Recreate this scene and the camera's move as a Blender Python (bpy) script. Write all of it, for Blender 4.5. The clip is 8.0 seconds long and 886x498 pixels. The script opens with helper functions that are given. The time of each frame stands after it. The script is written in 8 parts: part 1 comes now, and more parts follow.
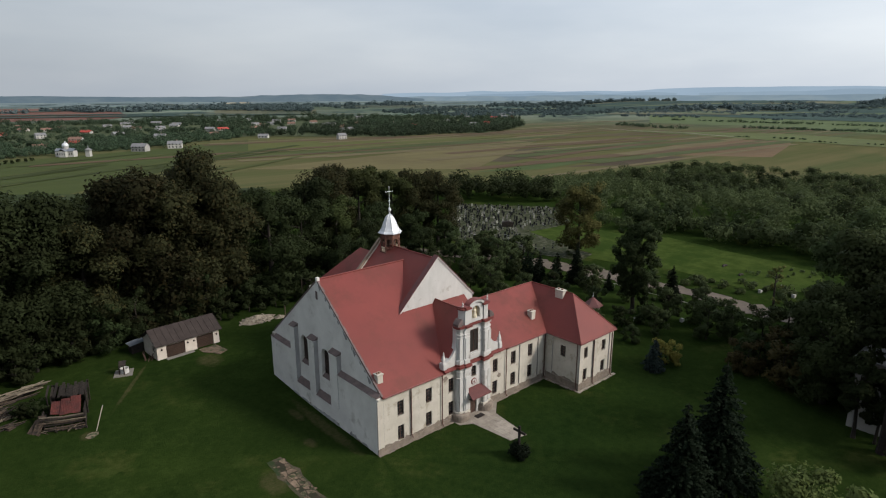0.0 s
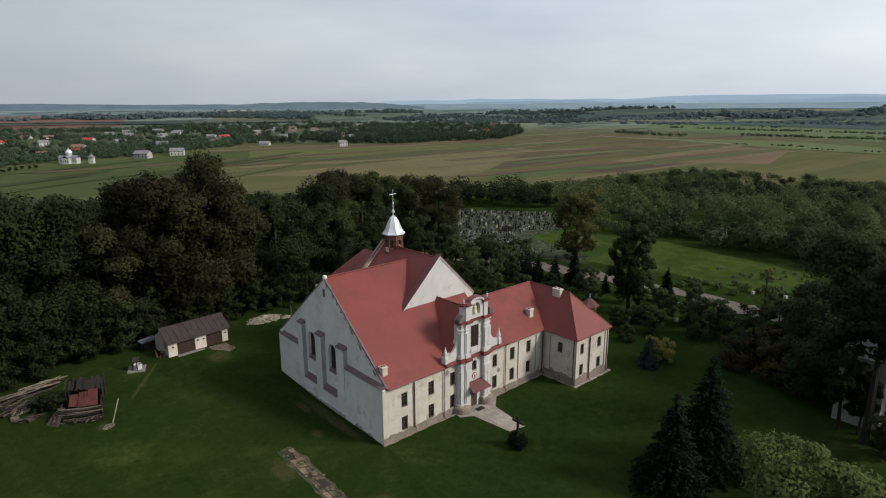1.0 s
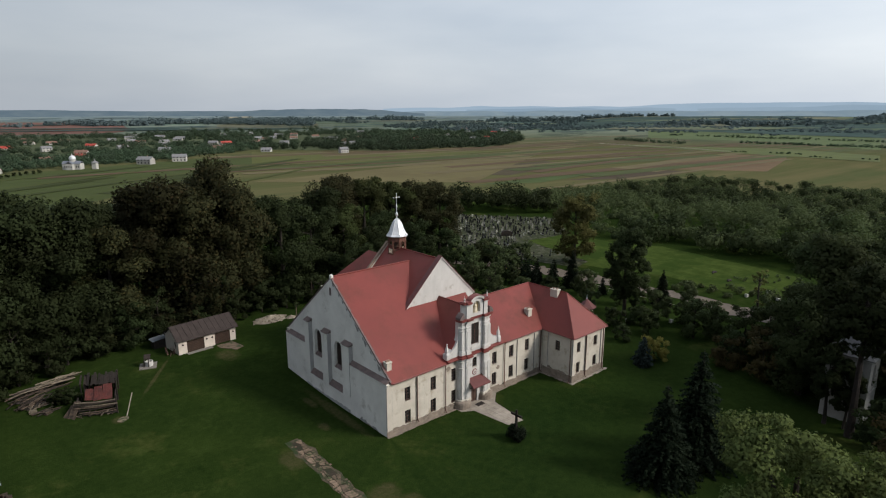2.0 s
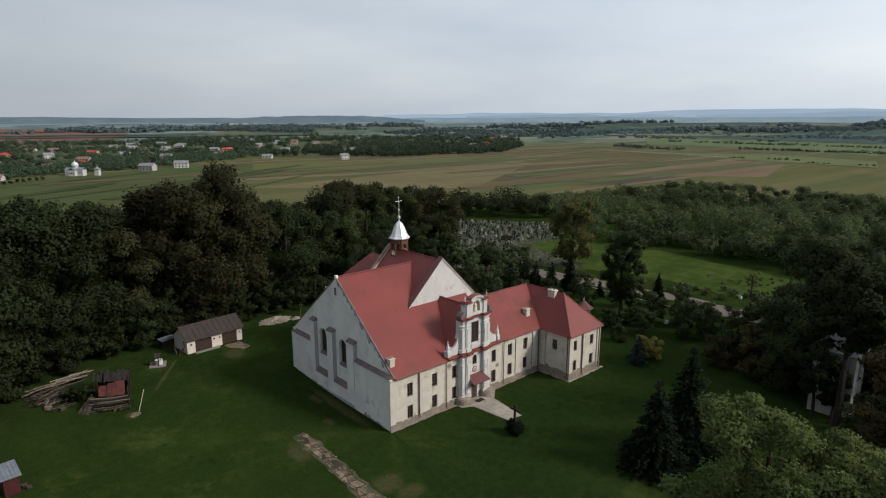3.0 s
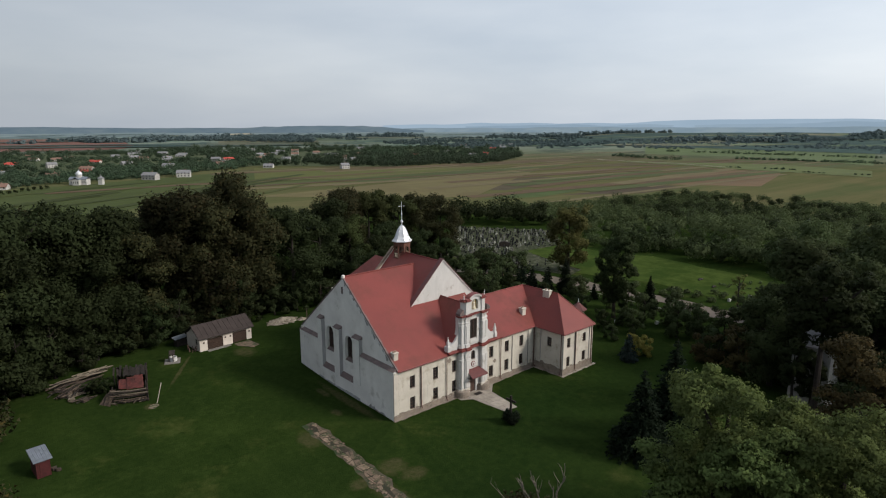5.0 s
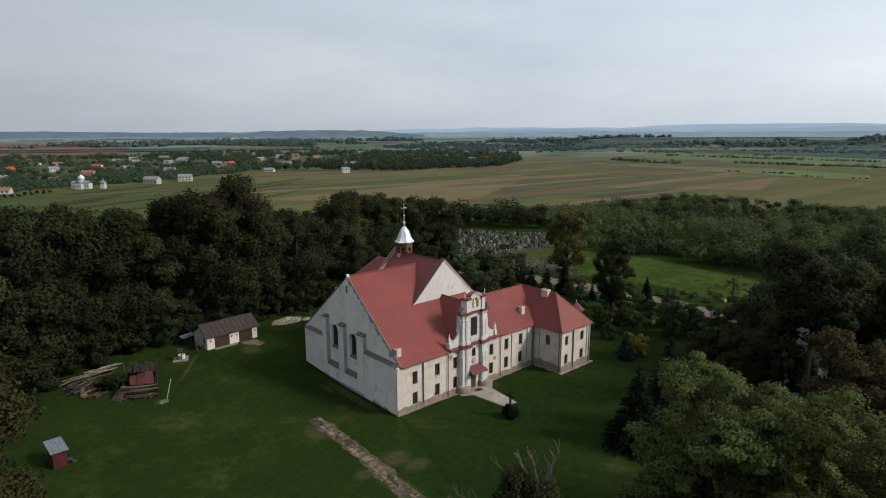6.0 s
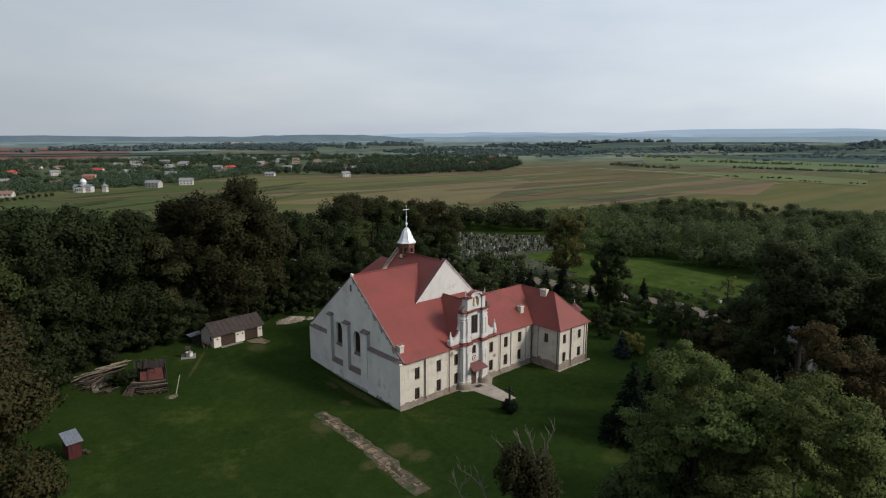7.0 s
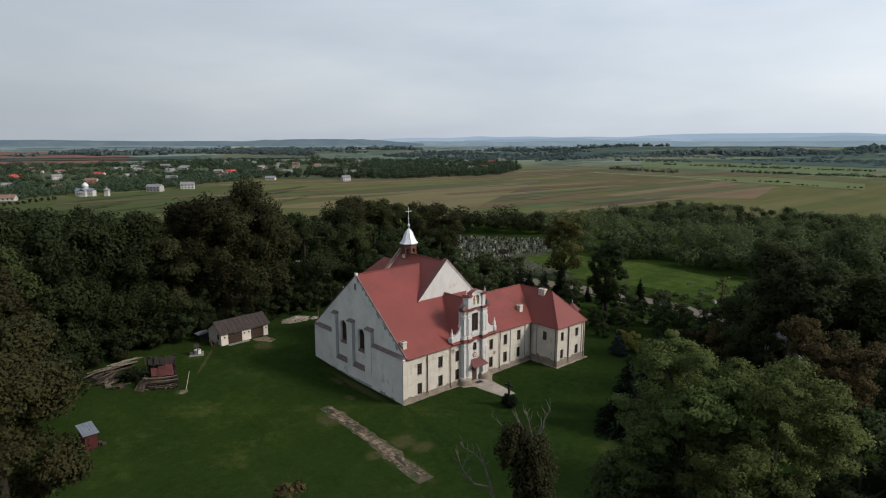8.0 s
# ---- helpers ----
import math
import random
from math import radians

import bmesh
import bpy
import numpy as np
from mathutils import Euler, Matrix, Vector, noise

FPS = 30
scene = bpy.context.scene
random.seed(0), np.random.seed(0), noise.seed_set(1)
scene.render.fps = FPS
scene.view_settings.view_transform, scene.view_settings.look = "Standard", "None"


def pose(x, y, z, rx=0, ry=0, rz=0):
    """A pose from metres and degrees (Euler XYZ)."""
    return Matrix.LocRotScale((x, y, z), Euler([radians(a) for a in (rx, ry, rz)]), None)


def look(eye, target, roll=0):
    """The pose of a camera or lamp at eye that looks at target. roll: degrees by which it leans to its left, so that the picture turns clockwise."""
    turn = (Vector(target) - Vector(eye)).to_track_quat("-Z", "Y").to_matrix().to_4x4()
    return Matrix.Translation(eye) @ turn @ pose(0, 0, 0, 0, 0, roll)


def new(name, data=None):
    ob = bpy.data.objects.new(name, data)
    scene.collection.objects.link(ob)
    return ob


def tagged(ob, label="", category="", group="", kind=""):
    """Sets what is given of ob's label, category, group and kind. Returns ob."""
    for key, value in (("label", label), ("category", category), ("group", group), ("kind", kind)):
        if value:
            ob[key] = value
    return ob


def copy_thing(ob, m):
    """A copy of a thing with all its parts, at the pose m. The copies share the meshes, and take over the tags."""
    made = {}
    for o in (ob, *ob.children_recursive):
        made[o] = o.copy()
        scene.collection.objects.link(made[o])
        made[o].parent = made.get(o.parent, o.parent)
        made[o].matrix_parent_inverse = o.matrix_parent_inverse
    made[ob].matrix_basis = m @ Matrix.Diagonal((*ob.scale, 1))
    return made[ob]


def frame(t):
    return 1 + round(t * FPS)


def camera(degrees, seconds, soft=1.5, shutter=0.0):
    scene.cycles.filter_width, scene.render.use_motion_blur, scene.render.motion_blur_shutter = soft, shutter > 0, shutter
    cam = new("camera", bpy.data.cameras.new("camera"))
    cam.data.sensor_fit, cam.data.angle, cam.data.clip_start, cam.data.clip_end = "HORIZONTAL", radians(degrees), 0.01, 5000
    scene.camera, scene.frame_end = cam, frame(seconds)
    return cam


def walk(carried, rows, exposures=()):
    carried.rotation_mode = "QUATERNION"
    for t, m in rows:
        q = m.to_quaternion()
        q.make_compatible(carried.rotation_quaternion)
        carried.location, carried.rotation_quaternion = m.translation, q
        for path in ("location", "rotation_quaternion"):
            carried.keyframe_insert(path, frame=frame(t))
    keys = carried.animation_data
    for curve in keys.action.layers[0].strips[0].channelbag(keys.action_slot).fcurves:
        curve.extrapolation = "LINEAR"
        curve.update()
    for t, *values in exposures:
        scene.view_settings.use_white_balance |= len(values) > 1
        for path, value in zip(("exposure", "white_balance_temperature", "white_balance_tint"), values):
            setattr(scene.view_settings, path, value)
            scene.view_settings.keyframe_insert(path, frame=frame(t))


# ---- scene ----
cam = camera(73.6, 8.0, soft=1.15)
PATH = [
    (0, (-35.733, -51.514, 41.505), (-34.446, -50.068, 41.004), -0.1),
    (0.5, (-37.0, -52.725, 41.396), (-35.711, -51.276, 40.907), -0.1),
    (1, (-38.383, -54.105, 41.362), (-37.092, -52.655, 40.885), -0.1),
    (1.5, (-39.651, -55.321, 41.323), (-38.358, -53.869, 40.857), -0.0),
    (3, (-43.135, -58.847, 41.341), (-41.837, -57.389, 40.907), -0.0),
    (3.5, (-44.159, -59.882, 41.301), (-42.859, -58.424, 40.875), 0.0),
    (4, (-45.138, -61.024, 41.318), (-43.836, -59.564, 40.901), 0.0),
    (4.5, (-46.032, -62.004, 41.305), (-44.729, -60.543, 40.896), 0.0),
    (6, (-49.163, -65.036, 41.232), (-47.857, -63.572, 40.844), 0.0),
    (6.5, (-50.234, -66.025, 41.081), (-48.926, -64.56, 40.701), 0.0),
    (7, (-51.389, -67.064, 41.083), (-50.08, -65.599, 40.71), 0.1),
    (7.5, (-52.631, -68.137, 41.042), (-51.321, -66.671, 40.675), 0.1),
    (8, (-53.865, -69.334, 40.999), (-52.553, -67.868, 40.64), 0.1),
]
walk(cam, [(t, look(e, g, r)) for t, e, g, r in PATH])

# ---- world, sun ----
SUN_DIR = Vector((0.46, -0.70, 0.58)).normalized()
world = bpy.data.worlds.new("world")
scene.world = world
world.use_nodes = True
wn, wl = world.node_tree.nodes, world.node_tree.links
wn.clear()
w_out = wn.new("ShaderNodeOutputWorld")
w_bg = wn.new("ShaderNodeBackground")
w_sky = wn.new("ShaderNodeTexSky")
w_sky.sky_type = "NISHITA"
w_sky.sun_disc = False
w_sky.sun_elevation = math.asin(SUN_DIR.z)
w_sky.sun_rotation = math.atan2(SUN_DIR.x, SUN_DIR.y)
w_sky.air_density, w_sky.dust_density = 1.2, 2.5
w_geo = wn.new("ShaderNodeTexCoord")
w_map = wn.new("ShaderNodeMapping")
w_map.inputs["Scale"].default_value = (1.2, 1.2, 5.0)
w_noise = wn.new("ShaderNodeTexNoise")
w_noise.inputs["Scale"].default_value = 1.6
w_noise.inputs["Detail"].default_value = 5.0
w_noise.inputs["Roughness"].default_value = 0.5
w_ramp = wn.new("ShaderNodeValToRGB")
w_ramp.color_ramp.elements[0].position, w_ramp.color_ramp.elements[0].color = 0.3, (4.35, 4.9, 5.65, 1)
w_ramp.color_ramp.elements[1].position, w_ramp.color_ramp.elements[1].color = 0.7, (5.85, 6.25, 6.75, 1)
w_mix = wn.new("ShaderNodeMixRGB")
w_mix.inputs["Fac"].default_value = 0.86
wl.new(w_geo.outputs["Generated"], w_map.inputs["Vector"])
wl.new(w_map.outputs["Vector"], w_noise.inputs["Vector"])
wl.new(w_noise.outputs["Fac"], w_ramp.inputs["Fac"])
wl.new(w_sky.outputs["Color"], w_mix.inputs["Color1"])
wl.new(w_ramp.outputs["Color"], w_mix.inputs["Color2"])
w_dot = wn.new("ShaderNodeVectorMath")
w_dot.operation = "DOT_PRODUCT"
w_dot.inputs[1].default_value = (0.75, -0.35, 0.56)
wl.new(w_geo.outputs["Generated"], w_dot.inputs[0])
w_lift = wn.new("ShaderNodeMapRange")
w_lift.inputs["From Min"].default_value, w_lift.inputs["From Max"].default_value = -0.6, 0.9
w_lift.inputs["To Min"].default_value, w_lift.inputs["To Max"].default_value = 0.72, 1.5
wl.new(w_dot.outputs["Value"], w_lift.inputs["Value"])
w_mul = wn.new("ShaderNodeMixRGB")
w_mul.blend_type = "MULTIPLY"
w_mul.inputs["Fac"].default_value = 1.0
wl.new(w_mix.outputs["Color"], w_mul.inputs["Color1"])
wl.new(w_lift.outputs["Result"], w_mul.inputs["Color2"])
wl.new(w_mul.outputs["Color"], w_bg.inputs["Color"])
w_bg.inputs["Strength"].default_value = 0.105
wl.new(w_bg.outputs["Background"], w_out.inputs["Surface"])

sun_data = bpy.data.lights.new("sun", "SUN")
sun_data.energy, sun_data.angle, sun_data.color = 3.45, radians(13), (1.0, 0.93, 0.84)
sun = new("sun", sun_data)
sun.matrix_world = look(SUN_DIR * 100, (0, 0, 0))


# ---- materials ----
def mat(name, base, second=None, scale=1.0, detail=6.0, rough=0.85, metal=0.0, bump=0.0, bump_scale=None,
        spots=None, spot_scale=0.3, spot_at=0.62, obj_random=0.0, island=0.0, stretch=(1, 1, 1), spec=0.3):
    """Two-tone noise material with optional stains, relief and a shift per object or per piece."""
    m = bpy.data.materials.new(name)
    m.use_nodes = True
    n, l = m.node_tree.nodes, m.node_tree.links
    b = n["Principled BSDF"]
    b.inputs["Roughness"].default_value, b.inputs["Metallic"].default_value = rough, metal
    b.inputs["Specular IOR Level"].default_value = spec
    geo = n.new("ShaderNodeNewGeometry")
    mp = n.new("ShaderNodeMapping")
    mp.inputs["Scale"].default_value = stretch
    l.new(geo.outputs["Position"], mp.inputs["Vector"])
    t = n.new("ShaderNodeTexNoise")
    t.inputs["Scale"].default_value, t.inputs["Detail"].default_value, t.inputs["Roughness"].default_value = scale, detail, 0.65
    l.new(mp.outputs["Vector"], t.inputs["Vector"])
    r = n.new("ShaderNodeValToRGB")
    second = second or tuple(c * 0.75 for c in base)
    r.color_ramp.elements[0].position, r.color_ramp.elements[0].color = 0.35, (*second, 1)
    r.color_ramp.elements[1].position, r.color_ramp.elements[1].color = 0.65, (*base, 1)
    l.new(t.outputs["Fac"], r.inputs["Fac"])
    col = r.outputs["Color"]
    if spots:
        t2 = n.new("ShaderNodeTexNoise")
        t2.inputs["Scale"].default_value, t2.inputs["Detail"].default_value = spot_scale, 8.0
        t2.inputs["Roughness"].default_value = 0.7
        l.new(geo.outputs["Position"], t2.inputs["Vector"])
        r2 = n.new("ShaderNodeValToRGB")
        r2.color_ramp.elements[0].position, r2.color_ramp.elements[0].color = spot_at - 0.05, (0, 0, 0, 1)
        r2.color_ramp.elements[1].position, r2.color_ramp.elements[1].color = spot_at + 0.06, (1, 1, 1, 1)
        l.new(t2.outputs["Fac"], r2.inputs["Fac"])
        mx = n.new("ShaderNodeMixRGB")
        mx.inputs["Color2"].default_value = (*spots, 1)
        l.new(r2.outputs["Color"], mx.inputs["Fac"])
        l.new(col, mx.inputs["Color1"])
        col = mx.outputs["Color"]
    for amount, node, out in ((obj_random, "ShaderNodeObjectInfo", "Random"), (island, "ShaderNodeNewGeometry", "Random Per Island")):
        if amount:
            o = n.new(node)
            ma = n.new("ShaderNodeMapRange")
            ma.inputs["To Min"].default_value, ma.inputs["To Max"].default_value = 1 - amount, 1 + amount
            l.new(o.outputs[out], ma.inputs["Value"])
            hs = n.new("ShaderNodeHueSaturation")
            l.new(ma.outputs["Result"], hs.inputs["Value"])
            l.new(col, hs.inputs["Color"])
            col = hs.outputs["Color"]
    l.new(col, b.inputs["Base Color"])
    if bump:
        t3 = n.new("ShaderNodeTexNoise")
        t3.inputs["Scale"].default_value, t3.inputs["Detail"].default_value = bump_scale or scale * 4, 5.0
        l.new(mp.outputs["Vector"], t3.inputs["Vector"])
        bp = n.new("ShaderNodeBump")
        bp.inputs["Strength"].default_value, bp.inputs["Distance"].default_value = bump, 0.1
        l.new(t3.outputs["Fac"], bp.inputs["Height"])
        l.new(bp.outputs["Normal"], b.inputs["Normal"])
    return m


def leaf_mat(name, base, dark, autumn=None, autumn_share=0.0, speck=0.62):
    """Leaves: tone by clump and by tree, some light coming through."""
    m = bpy.data.materials.new(name)
    m.use_nodes = True
    n, l = m.node_tree.nodes, m.node_tree.links
    b = n["Principled BSDF"]
    b.inputs["Roughness"].default_value = 0.8
    b.inputs["Specular IOR Level"].default_value = 0.1
    g = n.new("ShaderNodeNewGeometry")
    r = n.new("ShaderNodeValToRGB")
    dark = tuple((1 - speck) * a + speck * c for a, c in zip(dark, base))
    r.color_ramp.elements[0].color, r.color_ramp.elements[1].color = (*dark, 1), (*base, 1)
    if autumn:
        e = r.color_ramp.elements.new(1 - autumn_share)
        e.color = (*base, 1)
        r.color_ramp.elements[2].color = (*autumn, 1)
    l.new(g.outputs["Random Per Island"], r.inputs["Fac"])
    t = n.new("ShaderNodeTexNoise")
    t.inputs["Scale"].default_value, t.inputs["Detail"].default_value = 0.22, 4.0
    l.new(g.outputs["Position"], t.inputs["Vector"])
    o = n.new("ShaderNodeObjectInfo")
    ad = n.new("ShaderNodeMath")
    ad.operation = "ADD"
    l.new(t.outputs["Fac"], ad.inputs[0])
    l.new(o.outputs["Random"], ad.inputs[1])
    ma = n.new("ShaderNodeMapRange")
    ma.inputs["From Min"].default_value, ma.inputs["From Max"].default_value = 0.3, 1.6
    ma.inputs["To Min"].default_value, ma.inputs["To Max"].default_value = 0.55, 1.45
    l.new(ad.outputs["Value"], ma.inputs["Value"])
    hs = n.new("ShaderNodeHueSaturation")
    l.new(ma.outputs["Result"], hs.inputs["Value"])
    l.new(r.outputs["Color"], hs.inputs["Color"])
    hue = n.new("ShaderNodeMapRange")
    hue.inputs["To Min"].default_value, hue.inputs["To Max"].default_value = 0.488, 0.52
    l.new(o.outputs["Random"], hue.inputs["Value"])
    l.new(hue.outputs["Result"], hs.inputs["Hue"])
    l.new(hs.outputs["Color"], b.inputs["Base Color"])
    tr = n.new("ShaderNodeBsdfTranslucent")
    l.new(hs.outputs["Color"], tr.inputs["Color"])
    mx = n.new("ShaderNodeMixShader")
    mx.inputs["Fac"].default_value = 0.4
    l.new(b.outputs["BSDF"], mx.inputs[1])
    l.new(tr.outputs["BSDF"], mx.inputs[2])
    l.new(mx.outputs["Shader"], n["Material Output"].inputs["Surface"])
    return m


M_PLASTER = mat("white_plaster", (0.515, 0.480, 0.420), (0.425, 0.39, 0.335), 0.5, bump=0.25, bump_scale=6, spots=(0.31, 0.27, 0.21), spot_scale=0.45, spot_at=0.60)
M_PLASTER_CLEAN = mat("white_limewash", (0.52, 0.51, 0.495), (0.445, 0.435, 0.42), 0.7, bump=0.1, bump_scale=5, spots=(0.35, 0.33, 0.30), spot_scale=0.7, spot_at=0.62, stretch=(1, 1, 0.4))
M_GABLE = mat("grey_plaster", (0.70, 0.685, 0.655), (0.59, 0.575, 0.55), 0.35, bump=0.2, bump_scale=5, spots=(0.44, 0.42, 0.385), spot_scale=0.3, spot_at=0.63)
M_PLINTH = mat("stone_plinth", (0.26, 0.215, 0.175), (0.15, 0.125, 0.105), 1.6, bump=0.6, bump_scale=3, spots=(0.18, 0.15, 0.13), spot_scale=0.8, spot_at=0.58)
M_ROOF = mat("red_metal_roof", (0.186, 0.041, 0.034), (0.150, 0.034, 0.029), 0.12, 8, rough=0.45, bump=0.05, bump_scale=1.5, spots=(0.132, 0.034, 0.026), spot_scale=0.16, spot_at=0.55, spec=0.24)
M_COPING = mat("red_metal_coping", (0.17, 0.042, 0.036), (0.125, 0.033, 0.029), 1.2, rough=0.55, spec=0.4)
M_COPING_DARK = mat("weathered_coping", (0.150, 0.112, 0.106), (0.095, 0.074, 0.070), 1.2, rough=0.7)
M_SILVER = mat("silver_sheet", (0.66, 0.67, 0.69), (0.52, 0.54, 0.56), 1.5, rough=0.45, metal=0.3, spec=0.5)
M_DARKWOOD = mat("dark_wood", (0.10, 0.06, 0.045), (0.05, 0.032, 0.026), 3.0, bump=0.4, stretch=(1, 1, 0.2))
M_BROWNWOOD = mat("brown_wood", (0.16, 0.075, 0.05), (0.09, 0.045, 0.035), 3.0, bump=0.3)
M_FRAME = mat("brown_window_frame", (0.085, 0.05, 0.038), (0.05, 0.03, 0.025), 4.0, rough=0.6)
M_GLASS = mat("window_glass", (0.012, 0.013, 0.015), (0.02, 0.022, 0.024), 0.8, rough=0.12, spec=0.5)
M_PIPE = mat("rusty_pipe", (0.13, 0.06, 0.045), (0.07, 0.04, 0.035), 3.0, rough=0.6)
M_GOLD = mat("gilded_panel", (0.45, 0.33, 0.15), (0.30, 0.20, 0.09), 4.0, rough=0.5)
M_CREAM = mat("cream_stone", (0.70, 0.63, 0.48), (0.55, 0.48, 0.36), 3.0)
M_CROSS = mat("black_stained_wood", (0.022, 0.017, 0.014), (0.012, 0.010, 0.009), 4.0, bump=0.3)
M_IRON = mat("wrought_iron", (0.03, 0.03, 0.03), (0.05, 0.035, 0.03), 5.0, rough=0.6, metal=0.5)
M_FLAG = mat("flagstone", (0.30, 0.265, 0.225), (0.22, 0.19, 0.16), 1.2, bump=0.3, obj_random=0.15)
M_BRICK = mat("bare_brick", (0.30, 0.20, 0.15), (0.20, 0.13, 0.10), 4.0, bump=0.5)
M_GARAGE = mat("garage_plaster", (0.56, 0.50, 0.445), (0.48, 0.425, 0.37), 1.0, bump=0.1)
M_GARAGE_ROOF = mat("grey_brown_sheet", (0.052, 0.041, 0.038), (0.036, 0.029, 0.027), 1.0, rough=0.85, spec=0.1)
M_GARAGE_DOOR = mat("brown_garage_door", (0.046, 0.027, 0.019), (0.032, 0.020, 0.015), 2.0, rough=0.6)
M_CONCRETE = mat("concrete", (0.20, 0.185, 0.165), (0.14, 0.13, 0.115), 1.5, bump=0.3)
M_SAND = mat("sand_and_rubble", (0.27, 0.235, 0.185), (0.14, 0.115, 0.09), 1.5, bump=0.8, bump_scale=4)
M_LOG_DARK = mat("rotten_timber", (0.030, 0.022, 0.018), (0.012, 0.010, 0.009), 2.5, bump=0.4, obj_random=0.35)
M_LOG = mat("weathered_log", (0.098, 0.070, 0.050), (0.032, 0.026, 0.022), 2.5, bump=0.4, obj_random=0.35)
M_REDTILE = mat("red_corrugated_sheet", (0.135, 0.036, 0.030), (0.050, 0.022, 0.019), 1.6, rough=0.6)
M_REDSHED = mat("red_painted_boards", (0.062, 0.013, 0.013), (0.036, 0.009, 0.009), 2.0)
M_TIN = mat("pale_tin_roof", (0.185, 0.205, 0.235), (0.13, 0.145, 0.17), 1.5, rough=0.5, metal=0.2)
M_BARK = mat("bark", (0.028, 0.022, 0.017), (0.014, 0.012, 0.010), 3.0, bump=0.6, stretch=(1, 1, 0.3))
M_DEADWOOD = mat("dead_branch", (0.130, 0.115, 0.090), (0.070, 0.060, 0.048), 3.0)
M_ASPHALT = mat("worn_asphalt", (0.118, 0.094, 0.074), (0.084, 0.067, 0.053), 0.5, spots=(0.150, 0.120, 0.095), spot_scale=0.2)
M_PARAPET = mat("weathered_parapet", (0.26, 0.20, 0.155), (0.17, 0.13, 0.10), 1.0)
M_DIRT = mat("trodden_earth", (0.27, 0.205, 0.15), (0.12, 0.095, 0.068), 0.9, bump=0.5, spots=(0.018, 0.034, 0.009), spot_scale=0.9, spot_at=0.50)
M_SLAB = mat("broken_path_stone", (0.190, 0.134, 0.096), (0.096, 0.070, 0.049), 1.3, bump=0.5, obj_random=0.35, spots=(0.040, 0.048, 0.020), spot_scale=1.1, spot_at=0.54)
M_EARTH = mat("bare_earth", (0.090, 0.066, 0.045), (0.040, 0.036, 0.020), 1.0, bump=0.4, spots=(0.020, 0.034, 0.010), spot_scale=0.8, spot_at=0.52)
M_CANOPY = mat("dark_red_canopy_sheet", (0.125, 0.040, 0.038), (0.085, 0.030, 0.028), 1.2, rough=0.55, spec=0.4)
M_SLAT = mat("dark_louvre", (0.024, 0.019, 0.016), (0.014, 0.012, 0.011), 3.0, rough=0.7, spec=0.1)
# for flaked plaster, and for edge shade painted beside the pilasters
M_SHADE_STAIN = mat("shade_and_stain_render", (0.29, 0.285, 0.28), (0.18, 0.175, 0.17), 1.2, bump=0.3)
M_PALE_LOG = mat("sun_bleached_log", (0.175, 0.145, 0.108), (0.095, 0.078, 0.060), 2.5, bump=0.4, obj_random=0.3)
# for the eroded footing, and for shade painted on the buttress sides
M_SHADE_STAIN_LIGHT = mat("shade_and_stain_plaster", (0.36, 0.36, 0.36), (0.25, 0.25, 0.25), 1.0, bump=0.2, stretch=(1, 1, 0.3))
M_PLANK = mat("pale_plank", (0.30, 0.27, 0.22), (0.22, 0.19, 0.15), 3.0)


def haze_backdrop_mat(name, a, b, scale):
    """A plain far backdrop that glows in haze colour, with faint wooded and open patches."""
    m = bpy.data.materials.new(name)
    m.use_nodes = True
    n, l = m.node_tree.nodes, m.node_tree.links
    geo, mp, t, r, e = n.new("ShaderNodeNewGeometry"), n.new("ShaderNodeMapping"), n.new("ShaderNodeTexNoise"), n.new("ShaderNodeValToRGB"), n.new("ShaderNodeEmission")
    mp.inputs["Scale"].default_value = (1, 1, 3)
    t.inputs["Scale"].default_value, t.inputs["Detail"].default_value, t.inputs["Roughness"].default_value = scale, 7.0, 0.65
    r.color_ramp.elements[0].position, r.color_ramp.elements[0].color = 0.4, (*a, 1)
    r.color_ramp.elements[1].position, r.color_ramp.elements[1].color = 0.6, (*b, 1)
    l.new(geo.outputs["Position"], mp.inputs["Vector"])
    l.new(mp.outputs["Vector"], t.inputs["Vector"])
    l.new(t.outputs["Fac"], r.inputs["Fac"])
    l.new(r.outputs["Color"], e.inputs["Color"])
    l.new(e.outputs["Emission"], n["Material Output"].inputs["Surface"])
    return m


M_GRAVE_L = mat("pale_gravestone", (0.31, 0.30, 0.265), (0.14, 0.14, 0.125), 2.0, obj_random=0.5, island=0.5)
M_GRAVE_D = mat("dark_gravestone", (0.022, 0.022, 0.023), (0.012, 0.012, 0.012), 2.0, obj_random=0.4, island=0.4, rough=0.4)
L_OAK = leaf_mat("oak_leaves", (0.043, 0.051, 0.017), (0.019, 0.025, 0.010))
L_RUST = leaf_mat("turning_leaves", (0.036, 0.038, 0.016), (0.018, 0.020, 0.009), (0.050, 0.040, 0.016), 0.3)
L_CHESTNUT = leaf_mat("chestnut_leaves", (0.041, 0.040, 0.017), (0.019, 0.020, 0.009), (0.060, 0.042, 0.014), 0.3)
# left wood darker, lane grove lighter: uneven light put into leaf colour
L_DARK = leaf_mat("shade_dark_leaves", (0.0295, 0.0395, 0.0150), (0.0145, 0.021, 0.0085))
L_GROVE = leaf_mat("lit_green_leaves", (0.050, 0.065, 0.026), (0.025, 0.034, 0.014))
L_LIGHT = leaf_mat("ash_leaves", (0.098, 0.121, 0.038), (0.038, 0.052, 0.019), speck=0.5)
L_BROWN = leaf_mat("rusty_leaves", (0.060, 0.049, 0.022), (0.028, 0.024, 0.011), (0.078, 0.054, 0.020), 0.3)
